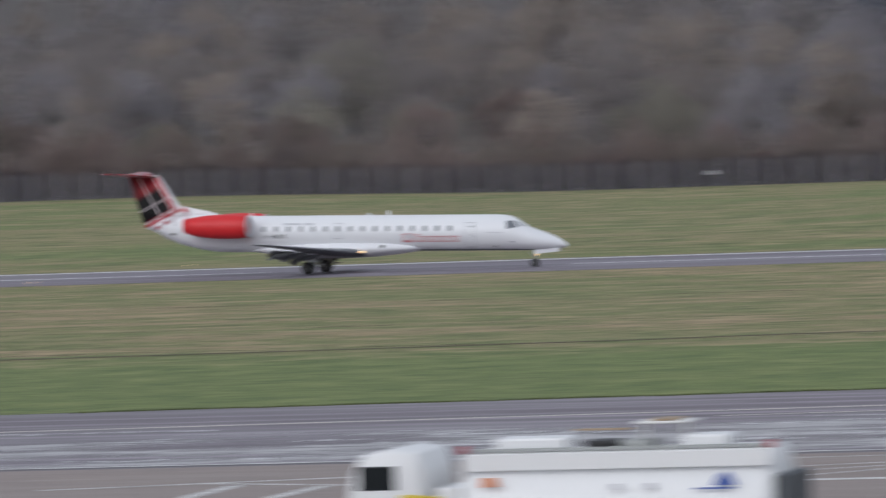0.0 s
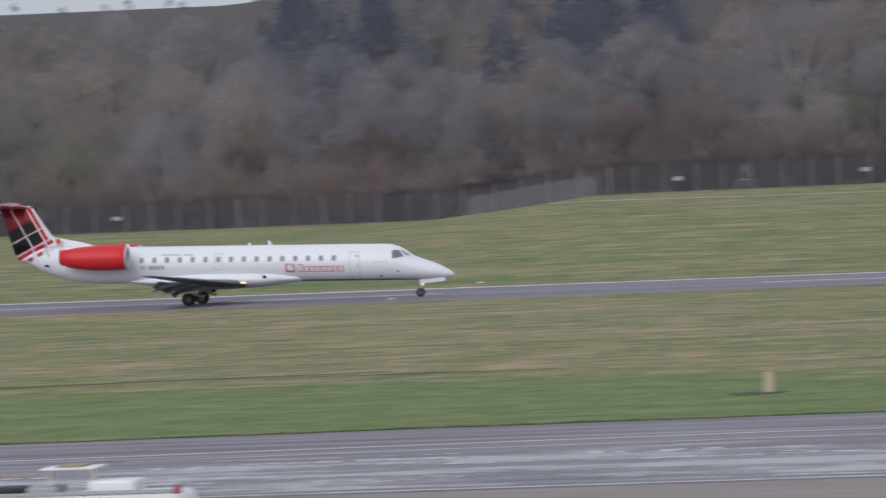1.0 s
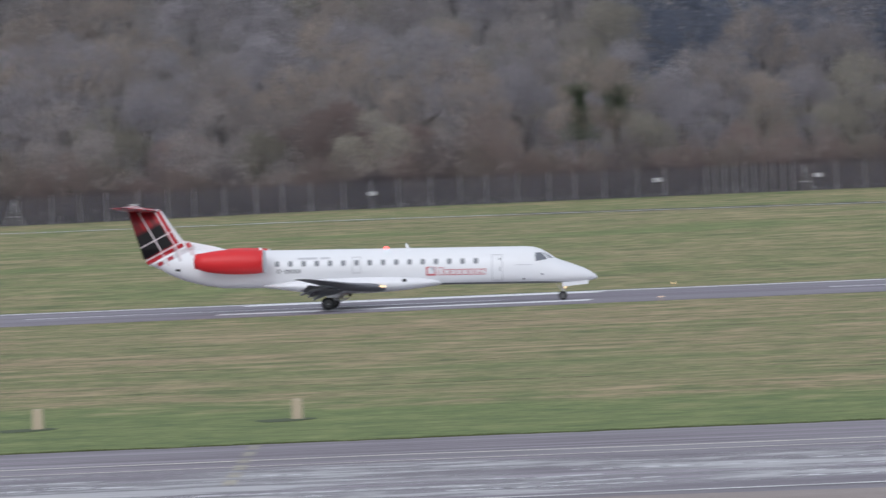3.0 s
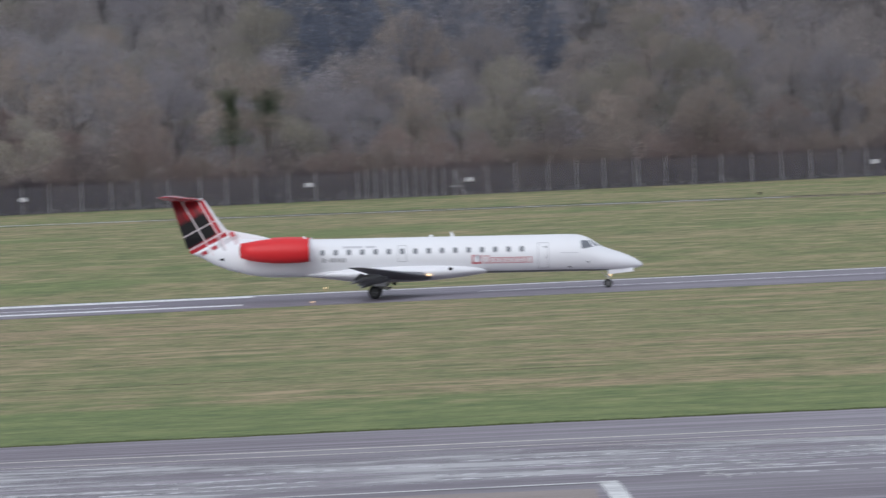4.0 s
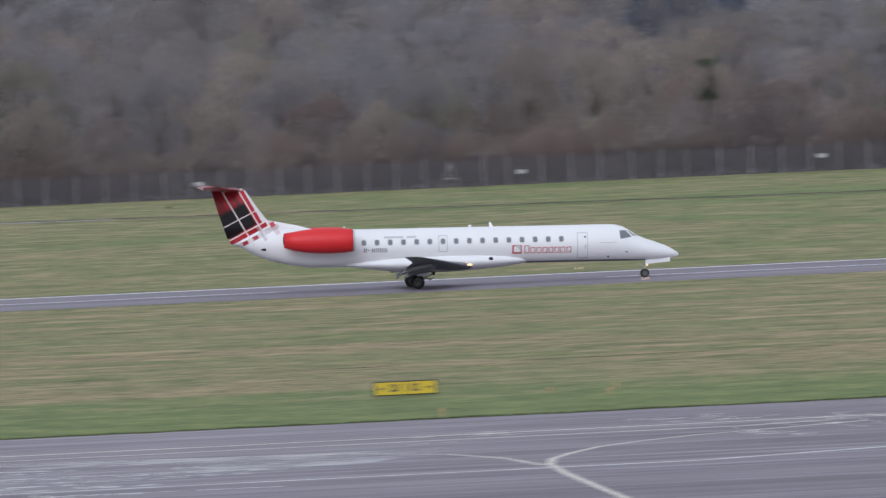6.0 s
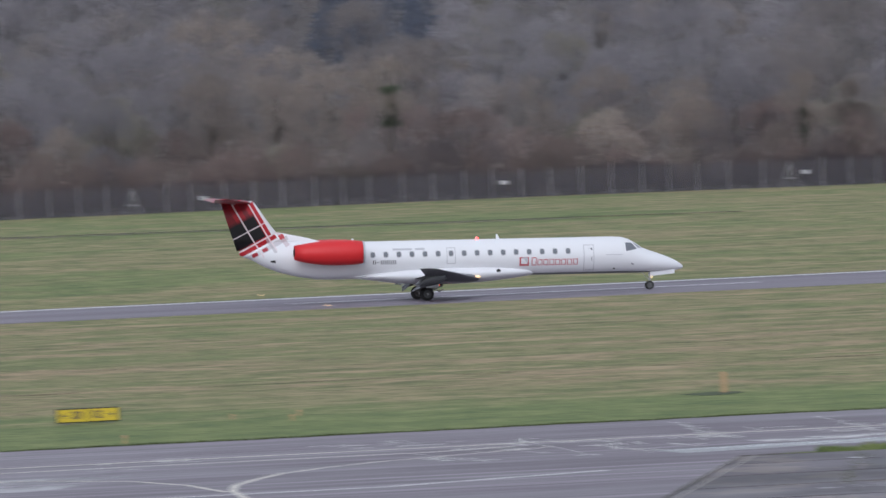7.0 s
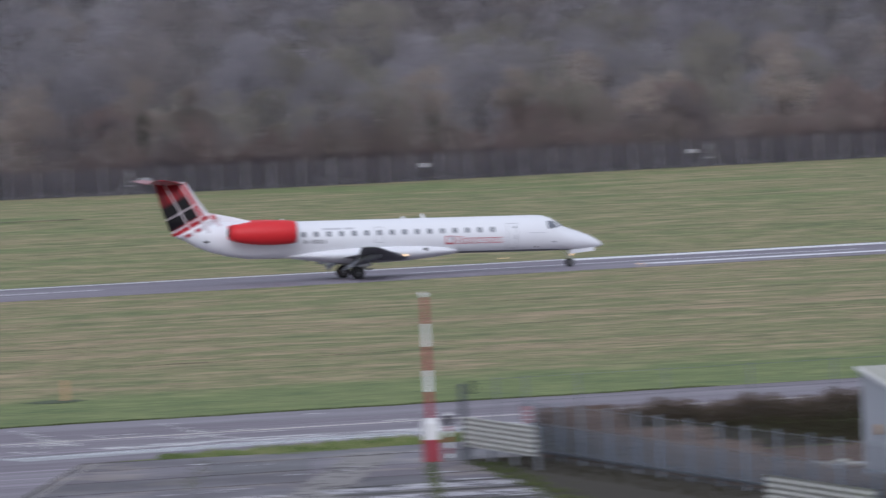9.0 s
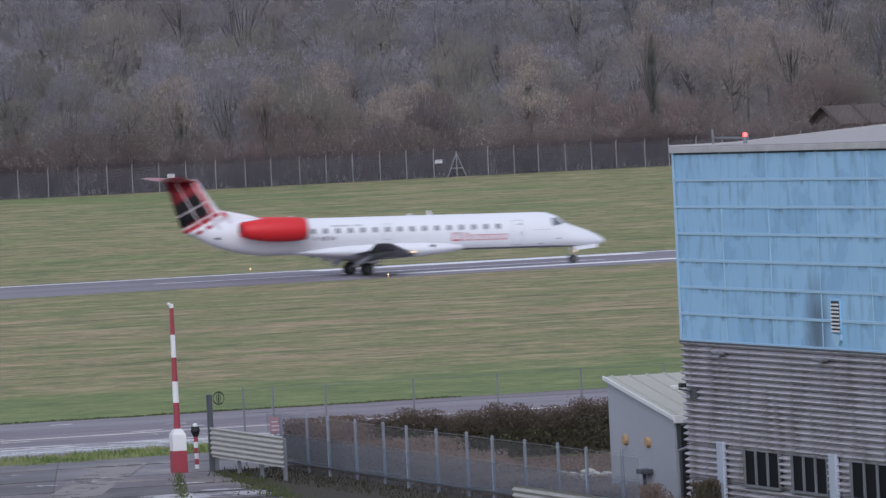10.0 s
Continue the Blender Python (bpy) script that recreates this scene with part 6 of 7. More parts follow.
def near_fence():
    f = thing("boundary_fence", (48.6, -224, 0), "grey steel post and wire boundary fence with low netting", "fence")
    bm = bmesh.new()
    rod(bm, (0, 0, -0.05), (0, 0, 1.78), 0.045, None, 8)
    rod(bm, (0, 0, 1.76), (0, 0, 1.80), 0.05, 0.03, 8)
    me = finish("post", bm, POST_BLUE)
    for k in range(13):
        o = new("post", me)
        o.parent = f
        o.location = (0.06 * math.sin(k * 2.1), -1.4 - 2.75 * k, 0)
    for z in (0.42, 1.12, 1.70):
        bm = bmesh.new()
        rod(bm, (0, 0, z), (0.05, -36, z), 0.007, None, 6)
        part("wire", bm, STEEL, f)
    part("bottom_rail", boxed(-0.11, -0.06, -36, 0.2, 0.30, 0.37, 0.01), STEEL_DARK, f, "dark bottom rail")
    bm = bmesh.new()
    bm.faces.new([bm.verts.new(p) for p in ((-0.08, -1.2, 0.37), (-0.08, -36, 0.37), (-0.08, -36, 1.10), (-0.08, -1.2, 1.10))])
    part("netting", bm, NET, f, "see-through blue-grey netting")
    bm = bmesh.new()
    bm.faces.new([bm.verts.new(p) for p in ((-0.07, 0, 1.10), (-0.07, -36, 1.10), (-0.07, -36, 1.68), (-0.07, 0, 1.68))])
    bm.faces.new([bm.verts.new(p) for p in ((-0.07, 0, 0.02), (-0.07, -36, 0.02), (-0.07, -36, 0.30), (-0.07, 0, 0.30))])
    part("wire_netting", bm, WIRE_NET, f, "thin see-through wire netting")
    w = thing("warning_board", (49.0, -223.2, 0), "small faded pink and white warning board on a stake", "sign")
    part("stake", boxed(-0.02, 0.02, 0.0, 0.03, -0.05, 1.55), STEEL, w, "grey steel stake")
    part("board", boxed(-0.17, 0.17, -0.015, 0.0, 1.02, 1.52, 0.008), PINK_BOARD, w, "faded pink board")
    for z in (1.12, 1.24, 1.36):
        part("pale_bar", boxed(-0.13, 0.10, -0.021, -0.014, z, z + 0.03), SIGN_WHITE, w, "pale bar of lettering")
    # gate post with a coil of wire
    g = thing("gate_post", (46.95, -223.6, 0), "dark steel gate post with a coil of wire on top", "post")
    part("shaft", boxed(-0.075, 0.075, -0.075, 0.075, -0.05, 2.30, 0.012), STEEL_DARK, g)
    bm = bmesh.new()
    for r, tilt in ((0.19, 20), (0.15, 55), (0.17, -35), (0.12, 80)):
        m = Matrix.Translation((0.28, 0.0, 2.18)) @ Matrix.Rotation(radians(tilt), 4, "Z") @ Matrix.Rotation(radians(90), 4, "X")
        ring = [m @ Vector((r * math.cos(2 * math.pi * i / 20), r * math.sin(2 * math.pi * i / 20), 0)) for i in range(21)]
        for a, b in zip(ring, ring[1:]):
            rod(bm, a, b, 0.009, None, 4, False)
    part("wire_coil", bm, BLACK, g, "dark coil of wire")
    # corrugated guard panels fixed along the fence
    for y, ln, z0, z1 in ((-223.75, 8.4, 0.50, 1.36), (-254.7, 9.0, 0.12, 0.94)):
        g = thing("guard_panel", (46.9, y, 0), "pale ribbed metal guard panel on short posts", "panel", "guard panels")
        bm = bmesh.new()
        corrugated(bm, ln, z0, z1, 0.143, 0.026)
        part("sheet", bm, GUARD, g, "pale cream ribbed metal sheet")
        for k in range(4):
            part("support", boxed(0.06, 0.16, -0.2 - k * (ln - 0.5) / 3 - 0.05, -0.2 - k * (ln - 0.5) / 3 + 0.05, -0.05, z1 - 0.06), STEEL, g)
    # taller posts behind the hedge
    b = thing("back_fence", (0, -221.5, 0), "tall thin grey posts of a wire fence behind the hedge", "fence")
    bm = bmesh.new()
    rod(bm, (0, 0, -0.05), (0, 0, 2.35), 0.028, None, 8)
    me = finish("post", bm, STEEL)
    for x in (48.5, 49.4, 51.0, 53.7, 56.3, 58.9, 61.5):
        o = new("post", me)
        o.parent = b
        o.location = (x, 0, 0)
    for z in (0.8, 1.6, 2.3):
        bm = bmesh.new()
        rod(bm, (48.5, 0, z), (62, 0, z), 0.005, None, 6)
        part("wire", bm, STEEL, b)


STEEL_DARK = painted("weathered_steel", (0.10, 0.11, 0.12), 0.6, 0.4, 3, 0.4)
near_fence()


BARE_EARTH = painted("bare_brown_earth", (0.120, 0.086, 0.066), 0.95, 0.6, 0.8)
bsdf(BARE_EARTH).inputs["Specular IOR Level"].default_value = 0.05


def leafy(name, count, place, size, material, label, seed):
    rng = np.random.default_rng(seed)
    pts = np.array([place(rng) for _ in range(count)])
    way = rng.normal(0, 1, (count, 3))
    way /= np.linalg.norm(way, axis=1)[:, None]
    v, f = ribbons(pts, way, size * rng.uniform(0.6, 1.5, count), size * rng.uniform(0.5, 1.1, count), rng)
    return tagged(new(name, mesh_of(name, v, f, material)), label, "hedge", "", "stuff")


paved("bare_earth", [(50.5, -227), (62, -227), (62, -262), (50.5, -262)], 0.04, BARE_EARTH, "bare brown earth between the hedge and the shed", "earth")


def hedge_spot(lo, hi):
    def spot(r):
        x = r.uniform(50.9, 61.0)
        top = 1.42 + 0.10 * math.sin(x * 2.3) + 0.07 * math.sin(x * 7.1)
        z = top * (lo + (hi - lo) * r.uniform(0, 1))
        return (x, -225.2 + r.normal(0, 0.42), z)
    return spot


leafy("hedge", 42000, hedge_spot(0.0, 0.93), 0.06, HEDGE_LEAF, "clipped dark green hedge with brown dead leaves on top", 21)
leafy("hedge_top_leaves", 17000, hedge_spot(0.62, 1.05), 0.045, HEDGE_BROWN, "dry brown leaves along the top of the hedge", 22)


leafy("dead_hedge_end", 9000, lambda r: (r.uniform(48.8, 51.2), -225.0 + r.normal(0, 0.35), 1.5 * r.uniform(0, 1) ** 0.7), 0.05, DEAD_LEAF, "brown dead end of the hedge beside the fence", 24)


def bank_spot(r):
    y = r.uniform(-262, -224.2)
    x = r.uniform(48.9, 50.1 + 0.7 * smooth01((-228 - y) / 8) - 0.9 * smooth01((-240 - y) / 6))
    return (x, y, r.uniform(0, 1) ** 0.6 * (1.12 + 0.30 * smooth01((y + 234) / 8) - 0.45 * smooth01((-238 - y) / 8) + 0.16 * math.sin(y * 0.9) + 0.10 * math.sin(y * 2.7 + x)))


leafy("bramble_bank", 60000, bank_spot, 0.055, DEAD_LEAF, "bank of brown dead bracken and brambles behind the fence", 23)
leafy("dead_bracken", 26000, lambda r: (lambda x, y: (x, y, 0.04 + r.uniform(0, 1) ** 2 * (0.10 + 0.28 * max(0.0, noise.noise((x * 0.7, y * 0.35, 4.0)) + 0.15))))(r.uniform(50.4, 58.0), r.uniform(-262, -227.2)), 0.05, DEAD_LEAF, "low brown dead bracken and litter over the earth", 25)
SHED_WALL = painted("shed_grey_render", (0.42, 0.435, 0.47), 0.7, 0.25, 0.7)
SHED_ROOF = painted("shed_roof_sheet", (0.48, 0.47, 0.40), 0.6, 0.35, 0.9)


def shed():
    s = thing("shed", (51.6, -247.8, 0), "grey rendered lean-to shed with a pale sloping roof", "shed")
    bm = bmesh.new()
    # side wall falls with the roof towards the near end
    loft(bm, [[(0, 0, -0.1), (4.5, 0, -0.1), (4.5, 0, 3.05), (0, 0, 3.05)], [(0, -5.5, -0.1), (4.5, -5.5, -0.1), (4.5, -5.5, 2.20), (0, -5.5, 2.20)]])
    part("wall", bm, SHED_WALL, s, "grey rendered wall")
    bm = bmesh.new()
    loft(bm, [[(-0.06, 0.08, 3.06), (4.5, 0.08, 3.06), (4.5, 0.08, 3.15), (-0.06, 0.08, 3.15)], [(-0.06, -5.62, 2.20), (4.5, -5.62, 2.20), (4.5, -5.62, 2.29), (-0.06, -5.62, 2.29)]])
    roof = part("roof", bm, SHED_ROOF, s, "pale weathered roof sheet")
    for k in range(10):
        x = 0.12 + 0.47 * k
        bm = bmesh.new()
        loft(bm, [[(x, y, z), (x + 0.05, y, z), (x + 0.04, y, z + 0.03), (x + 0.01, y, z + 0.03)] for y, z in ((0.07, 3.152), (-5.60, 2.292))])
        part("roof_rib", bm, SHED_ROOF, roof)
    bm = bmesh.new()
    loft(bm, [[(-0.10, 0.1, 3.07), (-0.06, 0.1, 3.07), (-0.06, 0.1, 3.17), (-0.10, 0.1, 3.17)], [(-0.10, -5.64, 2.21), (-0.06, -5.64, 2.21), (-0.06, -5.64, 2.31), (-0.10, -5.64, 2.31)]])
    part("verge_trim", bm, WHITE_POLE, s, "pale verge trim")
    part("eave_trim", boxed(-0.06, 4.5, -5.68, -5.62, 2.12, 2.32, 0.01), WHITE_POLE, s, "pale eave trim")
    # the doorway's inner darkness is a black sheet on the solid wall
    part("doorway", boxed(0.15, 1.9, -5.52, -5.49, 0.0, 2.05), BLACK, s, "black sheet painted for the dark inside the doorway")
    part("door_frame", boxed(0.05, 0.15, -5.55, -5.46, 0.0, 2.1), STEEL_DARK, s)
    for y in (-1.45, -3.35):
        bm = bmesh.new()
        rod(bm, (-0.10, y, 1.57), (0.02, y, 1.57), 0.13, 0.15, 12)
        part("wall_lamp", bm, MARKER_ORANGE, s, "small round wall lamp")
    bm = bmesh.new()
    rod(bm, (-0.15, -3.3, 0.45), (-0.15, -3.3, 0.82), 0.05, None, 8)
    box(bm, -0.3, 0.0, -3.6, -3.05, 0.78, 0.90, 0.02)
    part("tap_box", bm, STEEL_DARK, s, "dark tap box on the wall")


shed()
BLUE = None


def node_scaled(m):
    return coords(m, (0, 1.0, 0.75), world_space=True)


def blue_material():
    m = mat("faded_blue_panel", (0.2, 0.38, 0.58), 0.5)
    v = coords(m, world_space=True)
    vs = coords(m, (1, 0.8, 0.22), world_space=True)
    n1, n2, streak = noise_tex(m, v, 0.7, 5), noise_tex(m, v, 5, 4), noise_tex(m, vs, 3.0, 5, 0.6)
    info = node(m, "ShaderNodeObjectInfo")
    c = mixed(m, n1, (0.27, 0.52, 0.78), (0.40, 0.64, 0.84))
    c = mixed(m, maths(m, "MULTIPLY", info.outputs["Random"], 0.35), c, (0.20, 0.42, 0.66))
    patch = noise_tex(m, coords(m, (1, 0.55, 0.8), world_space=True), 1.1, 3, 0.5)
    c = mixed(m, ramp(m, patch, [(0.56, (0, 0, 0)), (0.60, grey(0.35))]), c, (0.15, 0.32, 0.52))
    c = mixed(m, ramp(m, streak, [(0.53, (0, 0, 0)), (0.68, grey(0.55))]), c, (0.14, 0.25, 0.37))
    c = mixed(m, maths(m, "MULTIPLY", n2, 0.25), c, (0.45, 0.66, 0.86))
    # broken darker blotches along the upper edge of the panels, thinning out below
    at_z = node(m, "ShaderNodeSeparateXYZ")
    link(m, node(m, "ShaderNodeNewGeometry").outputs["Position"], at_z.inputs[0])
    row = maths(m, "FRACT", maths(m, "DIVIDE", maths(m, "SUBTRACT", at_z.outputs["Z"], MID), (EAVE - 0.05 - MID) / 7))
    edge = ramp(m, row, [(0.72, (0, 0, 0)), (0.92, grey(1))])
    rim = ramp(m, noise_tex(m, coords(m, (1, 0.7, 0.5), world_space=True), 1.6, 5, 0.7), [(0.50, (0, 0, 0)), (0.64, grey(0.75))])
    c = mixed(m, maths(m, "MULTIPLY", edge, rim), c, (0.10, 0.17, 0.25))
    # soot blown from the vent
    sub = node(m, "ShaderNodeVectorMath")
    sub.operation = "DISTANCE"
    link(m, node_scaled(m), sub.inputs[0])
    sub.inputs[1].default_value = (0, WALL_Y - 9.95, 4.95 * 0.75)
    soot = ramp(m, maths(m, "MULTIPLY", maths(m, "ADD", sub.outputs["Value"], maths(m, "MULTIPLY", streak, 1.1)), 0.5), [(0.38, grey(0.78)), (0.55, grey(0.50)), (0.80, (0, 0, 0))])
    c = mixed(m, soot, c, (0.055, 0.075, 0.105))
    link(m, c, bsdf(m).inputs["Base Color"])
    return m


def ribbed_material():
    m = mat("weathered_ribbed_cladding", (0.4, 0.38, 0.36), 0.55)
    v = coords(m, world_space=True)
    n1, n2 = noise_tex(m, v, 0.9, 5), noise_tex(m, coords(m, (1, 1, 0.2), world_space=True), 2.4, 5)
    c = mixed(m, n1, (0.38, 0.355, 0.39), (0.55, 0.52, 0.56))
    c = mixed(m, ramp(m, n2, [(0.47, (0, 0, 0)), (0.72, grey(0.8))]), c, (0.16, 0.14, 0.11))
    link(m, c, bsdf(m).inputs["Base Color"])
    return m


WALL_X, WALL_Y = 49.3, -261.4
EAVE, MID = 8.98, 4.50
ROOF_GREY = painted("pale_roof_sheet", (0.37, 0.345, 0.335), 0.6, 0.3, 0.8)
FASCIA = painted("weathered_fascia_paint", (0.70, 0.67, 0.66), 0.7, 0.95, 1.3)
ROOF_TRIM = painted("verge_paint", (0.46, 0.44, 0.43), 0.6, 0.3, 0.8)
BLUE, RIBBED = blue_material(), ribbed_material()


def rubble():
    rng = random.Random(3)
    for k in range(14):
        s = rng.uniform(0.12, 0.30)
        h = thing("rubble_lump", (53.9 + rng.uniform(-0.6, 0.6), -237.9 + rng.uniform(-1.3, 1.3), 0.06), "pale broken lump of rubble beside the shed", "rubble", "rubble beside the shed", rz=rng.uniform(0, 180))
        bm = bmesh.new()
        bmesh.ops.create_icosphere(bm, subdivisions=2, radius=s)
        for v in bm.verts:
            v.co = v.co * rng.uniform(0.7, 1.15)
            v.co.z = max(-0.03, v.co.z * 0.6)
        part("lump", bm, (CLADDING, FENCE_POST, SHED_ROOF)[k % 3], h)


rubble()


def hangar():
    h = thing("blue_hangar", (WALL_X, WALL_Y, 0), "large hangar clad in faded blue panels over grey ribbed sheeting", "building")
    part("core_wall", boxed(0.06, 30, -60, -0.02, 0, EAVE - 0.02), STEEL_DARK, h, "dark wall behind the cladding")
    # blue panels, seven rows
    rows = 7
    ph = (EAVE - 0.05 - MID) / rows
    for j in range(rows):
        z0 = MID + ph * j
        for i in range(14):
            y1 = -0.10 - 3.42 * i
            pw = 3.42
            bm = bmesh.new()
            box(bm, 0.0, 0.07, y1 - pw + 0.05, y1, z0 + 0.034, z0 + ph - 0.034, 0.006, 1)
            part("blue_panel", bm, BLUE, h)
    for j in range(rows):
        part("panel_rail", boxed(-0.020, 0.06, -48, 0, MID + ph * j - 0.034, MID + ph * j + 0.034, 0.005), BLUE_TRIM, h, "pale blue horizontal rail")
    for i in range(15):
        part("panel_post", boxed(-0.008, 0.06, -0.10 - 3.42 * i, -0.05 - 3.42 * i, MID, EAVE - 0.06, 0.004), BLUE_TRIM, h, "pale blue upright strip")
    part("corner_trim", boxed(-0.03, 0.12, -0.10, 0.03, MID, EAVE, 0.01), BLUE_TRIM, h, "pale blue corner strip")
    # ribbed lower sheeting, cut round the windows
    wins = [(-4.42, -6.95), (-7.84, -10.3), (-11.9, -14.5)]
    bm = bmesh.new()
    corrugated(bm, 60, 2.02, MID - 0.02, 0.144, 0.068)
    part("ribbed_sheet", bm, RIBBED, h, "weathered grey ribbed metal sheeting")
    ys = [0.0] + [v for w in wins for v in w] + [-60]
    for a, b in zip(ys[0::2], ys[1::2]):
        bm = bmesh.new()
        corrugated(bm, a - b, 1.25, 2.02, 0.144, 0.068)
        bmesh.ops.translate(bm, verts=bm.verts[:], vec=(0, a, 0))
        part("ribbed_sheet", bm, RIBBED, h, "weathered grey ribbed metal sheeting")
    bm = bmesh.new()
    corrugated(bm, 60, 0.0, 1.25, 0.144, 0.068)
    part("ribbed_sheet", bm, RIBBED, h, "weathered grey ribbed metal sheeting")
    for a, b in wins:
        w = part("window", boxed(-0.01, 0.03, b, a, 1.25, 2.02), DIRTY_GLASS, h, "dark glazed window")
        n = 3
        for k in range(n + 1):
            y = a + (b - a) * k / n
            part("mullion", boxed(-0.07, 0.0, y - 0.02, y + 0.02, 1.23, 2.04, 0.006), STEEL, w, "grey window bar")
        part("sill", boxed(-0.10, 0.0, b - 0.05, a + 0.05, 1.18, 1.24, 0.008), STEEL, w)
    for y in (-2.75, -10.75):
        part("pilaster", boxed(-0.10, 0.0, y - 0.26, y + 0.20, 0, 2.16, 0.015), LILAC_TRIM, h, "pale upright post")
    part("flashing", boxed(-0.06, 0.05, -60, 0.02, MID - 0.06, MID - 0.01, 0.008), STEEL_DARK, h, "dark flashing strip")
    # fascia and low-pitched roof
    k = 0
    for i in range(16):
        y1 = 0.06 - 3.0 * i
        part("fascia_board", boxed(-0.07, 0.0, y1 - 2.97, y1, EAVE - 0.04, EAVE + 0.10, 0.012), FASCIA, h, "pale weathered fascia board")
    bm = bmesh.new()
    sect = [(-0.06, 0.12), (1.6, 0.13), (16, 1.05), (16, 0.95), (1.6, 0.03), (-0.06, 0.02)]
    loft(bm, [[(x, y, EAVE + z) for x, z in sect] for y in (0.06, -60)])
    part("roof", bm, ROOF_GREY, h, "pale low-pitched sheet roof")
    bm = bmesh.new()
    verge = [(-0.06, 0.15), (1.6, 0.16), (16, 1.09), (16, 1.0), (1.6, 0.06), (-0.06, 0.04)]
    loft(bm, [[(x, y, EAVE + z) for x, z in verge] for y in (0.10, 0.06)])
    part("verge_trim", bm, ROOF_TRIM, h, "pale roof verge trim")
    # louvred vent with a round cowl, and the soot beside it
    v = part("vent_frame", boxed(-0.05, 0.0, -11.68, -11.10, 4.86, 5.62, 0.01), BLUE, h, "pale blue louvred vent")
    for j in range(8):
        part("louvre", boxed(-0.085, -0.045, -11.64, -11.14, 4.89 + 0.085 * j, 4.93 + 0.085 * j, 0.005), WHITE_POLE, v, "white louvre blade")
    # shade between the louvre blades, made as a flat black plate
    part("louvre_shadow_box", boxed(-0.057, -0.046, -11.65, -11.13, 4.88, 5.58), BLACK, v, "black plate for the shade behind the louvres")
    bm = bmesh.new()
    loft(bm, [[(-0.07, -11.40 - r, z), (-0.07, -11.40 + r, z), (0.0, -11.40 + r, z), (0.0, -11.40 - r, z)] for r, z in ((0.27, 4.84), (0.25, 4.72), (0.10, 4.58), (0.08, 4.52))])
    part("vent_cowl", bm, BLUE_TRIM, h, "tapered pale blue vent hopper")
    for y in (-3.05, -10.3):
        part("wall_lamp", boxed(-0.22, 0.0, y - 0.40, y + 0.20, 4.22, 4.30, 0.03), STEEL, h, "dark wall lamp under the panels")
    bm = bmesh.new()
    rod(bm, (-0.14, 0.25, 0), (-0.14, 0.25, 1.85), 0.035, None, 8)
    rod(bm, (-0.14, 0.25, 1.85), (-0.02, -0.2, 1.95), 0.035, None, 8)
    part("drain_pipe", bm, STEEL, h, "grey drain pipe")
    bm = bmesh.new()
    box(bm, -0.16, 0.0, -1.15, -0.90, 3.14, 3.36, 0.02)
    rod(bm, (-0.1, -1.0, 3.28), (-0.50, -1.0, 3.40), 0.02, None, 6)
    bracket = part("camera_bracket", bm, STEEL_DARK, h, "dark bracket with a junction box")
    for x, z, mtl, label in ((-0.56, 3.42, WHITE_POLE, "small white security camera"), (-0.36, 3.46, BLACK, "small dark lamp")):
        part("camera_body", boxed(x - 0.07, x + 0.07, -1.12, -0.90, z - 0.05, z + 0.05, 0.02), mtl, bracket, label)
    # obstruction lamp on the roof
    b = thing("obstruction_lamp", (WALL_X + 0.3, WALL_Y - 4.6, EAVE + 0.14), "glowing red obstruction lamp on a roof bracket", "lamp")
    bm = bmesh.new()
    rod(bm, (0, 0, 0), (0, 0, 0.16), 0.05, None, 8)
    rod(bm, (0, 0, 0.13), (0, 2.4, 0.15), 0.025, None, 6)
    rod(bm, (0, 2.4, 0), (0, 2.4, 0.36), 0.03, None, 6)
    part("bracket", bm, STEEL, b, "grey steel bracket")
    bm = bmesh.new()
    bmesh.ops.create_uvsphere(bm, u_segments=14, v_segments=10, radius=0.055, matrix=Matrix.Translation((0, 0, 0.20)) @ Matrix.Diagonal((1, 1, 1.15, 1)))
    part("lamp_glass", bm, LAMP_RED, b, "glowing red lamp glass", True)


DIRTY_GLASS = mat("dusty_dark_glass", (0.010, 0.011, 0.014), 0.45)
bsdf(DIRTY_GLASS).inputs["Specular IOR Level"].default_value = 0.03
LILAC_TRIM = painted("pale_post_paint", (0.48, 0.52, 0.62), 0.5, 0.25, 2)
BLUE_TRIM = painted("pale_blue_trim", (0.42, 0.63, 0.82), 0.5, 0.2, 1.5)
hangar()
tufts("wall_shrub", 2600, lambda r: (WALL_X - 0.35 + r.normal(0, 0.12), WALL_Y - 2.45 + r.normal(0, 0.22), r.uniform(0, 1.15)), 0.12, HEDGE_LEAF, "small dark evergreen shrub against the wall", 31, 0.06)

# ---- on the apron ----
TRUCK_WHITE = painted("truck_white_paint", (0.80, 0.80, 0.80), 0.35, 0.12, 0.8)
TRUCK_YELLOW = painted("truck_yellow", (0.72, 0.55, 0.03), 0.45, 0.1, 2)
RUSTY = painted("rusty_ochre_paint", (0.40, 0.29, 0.18), 0.6, 0.5, 3)
EMBLEM_BLUE = mat("emblem_blue", (0.05, 0.10, 0.36), 0.4)
EMBLEM_ORANGE = mat("emblem_orange", (0.62, 0.20, 0.06), 0.4)


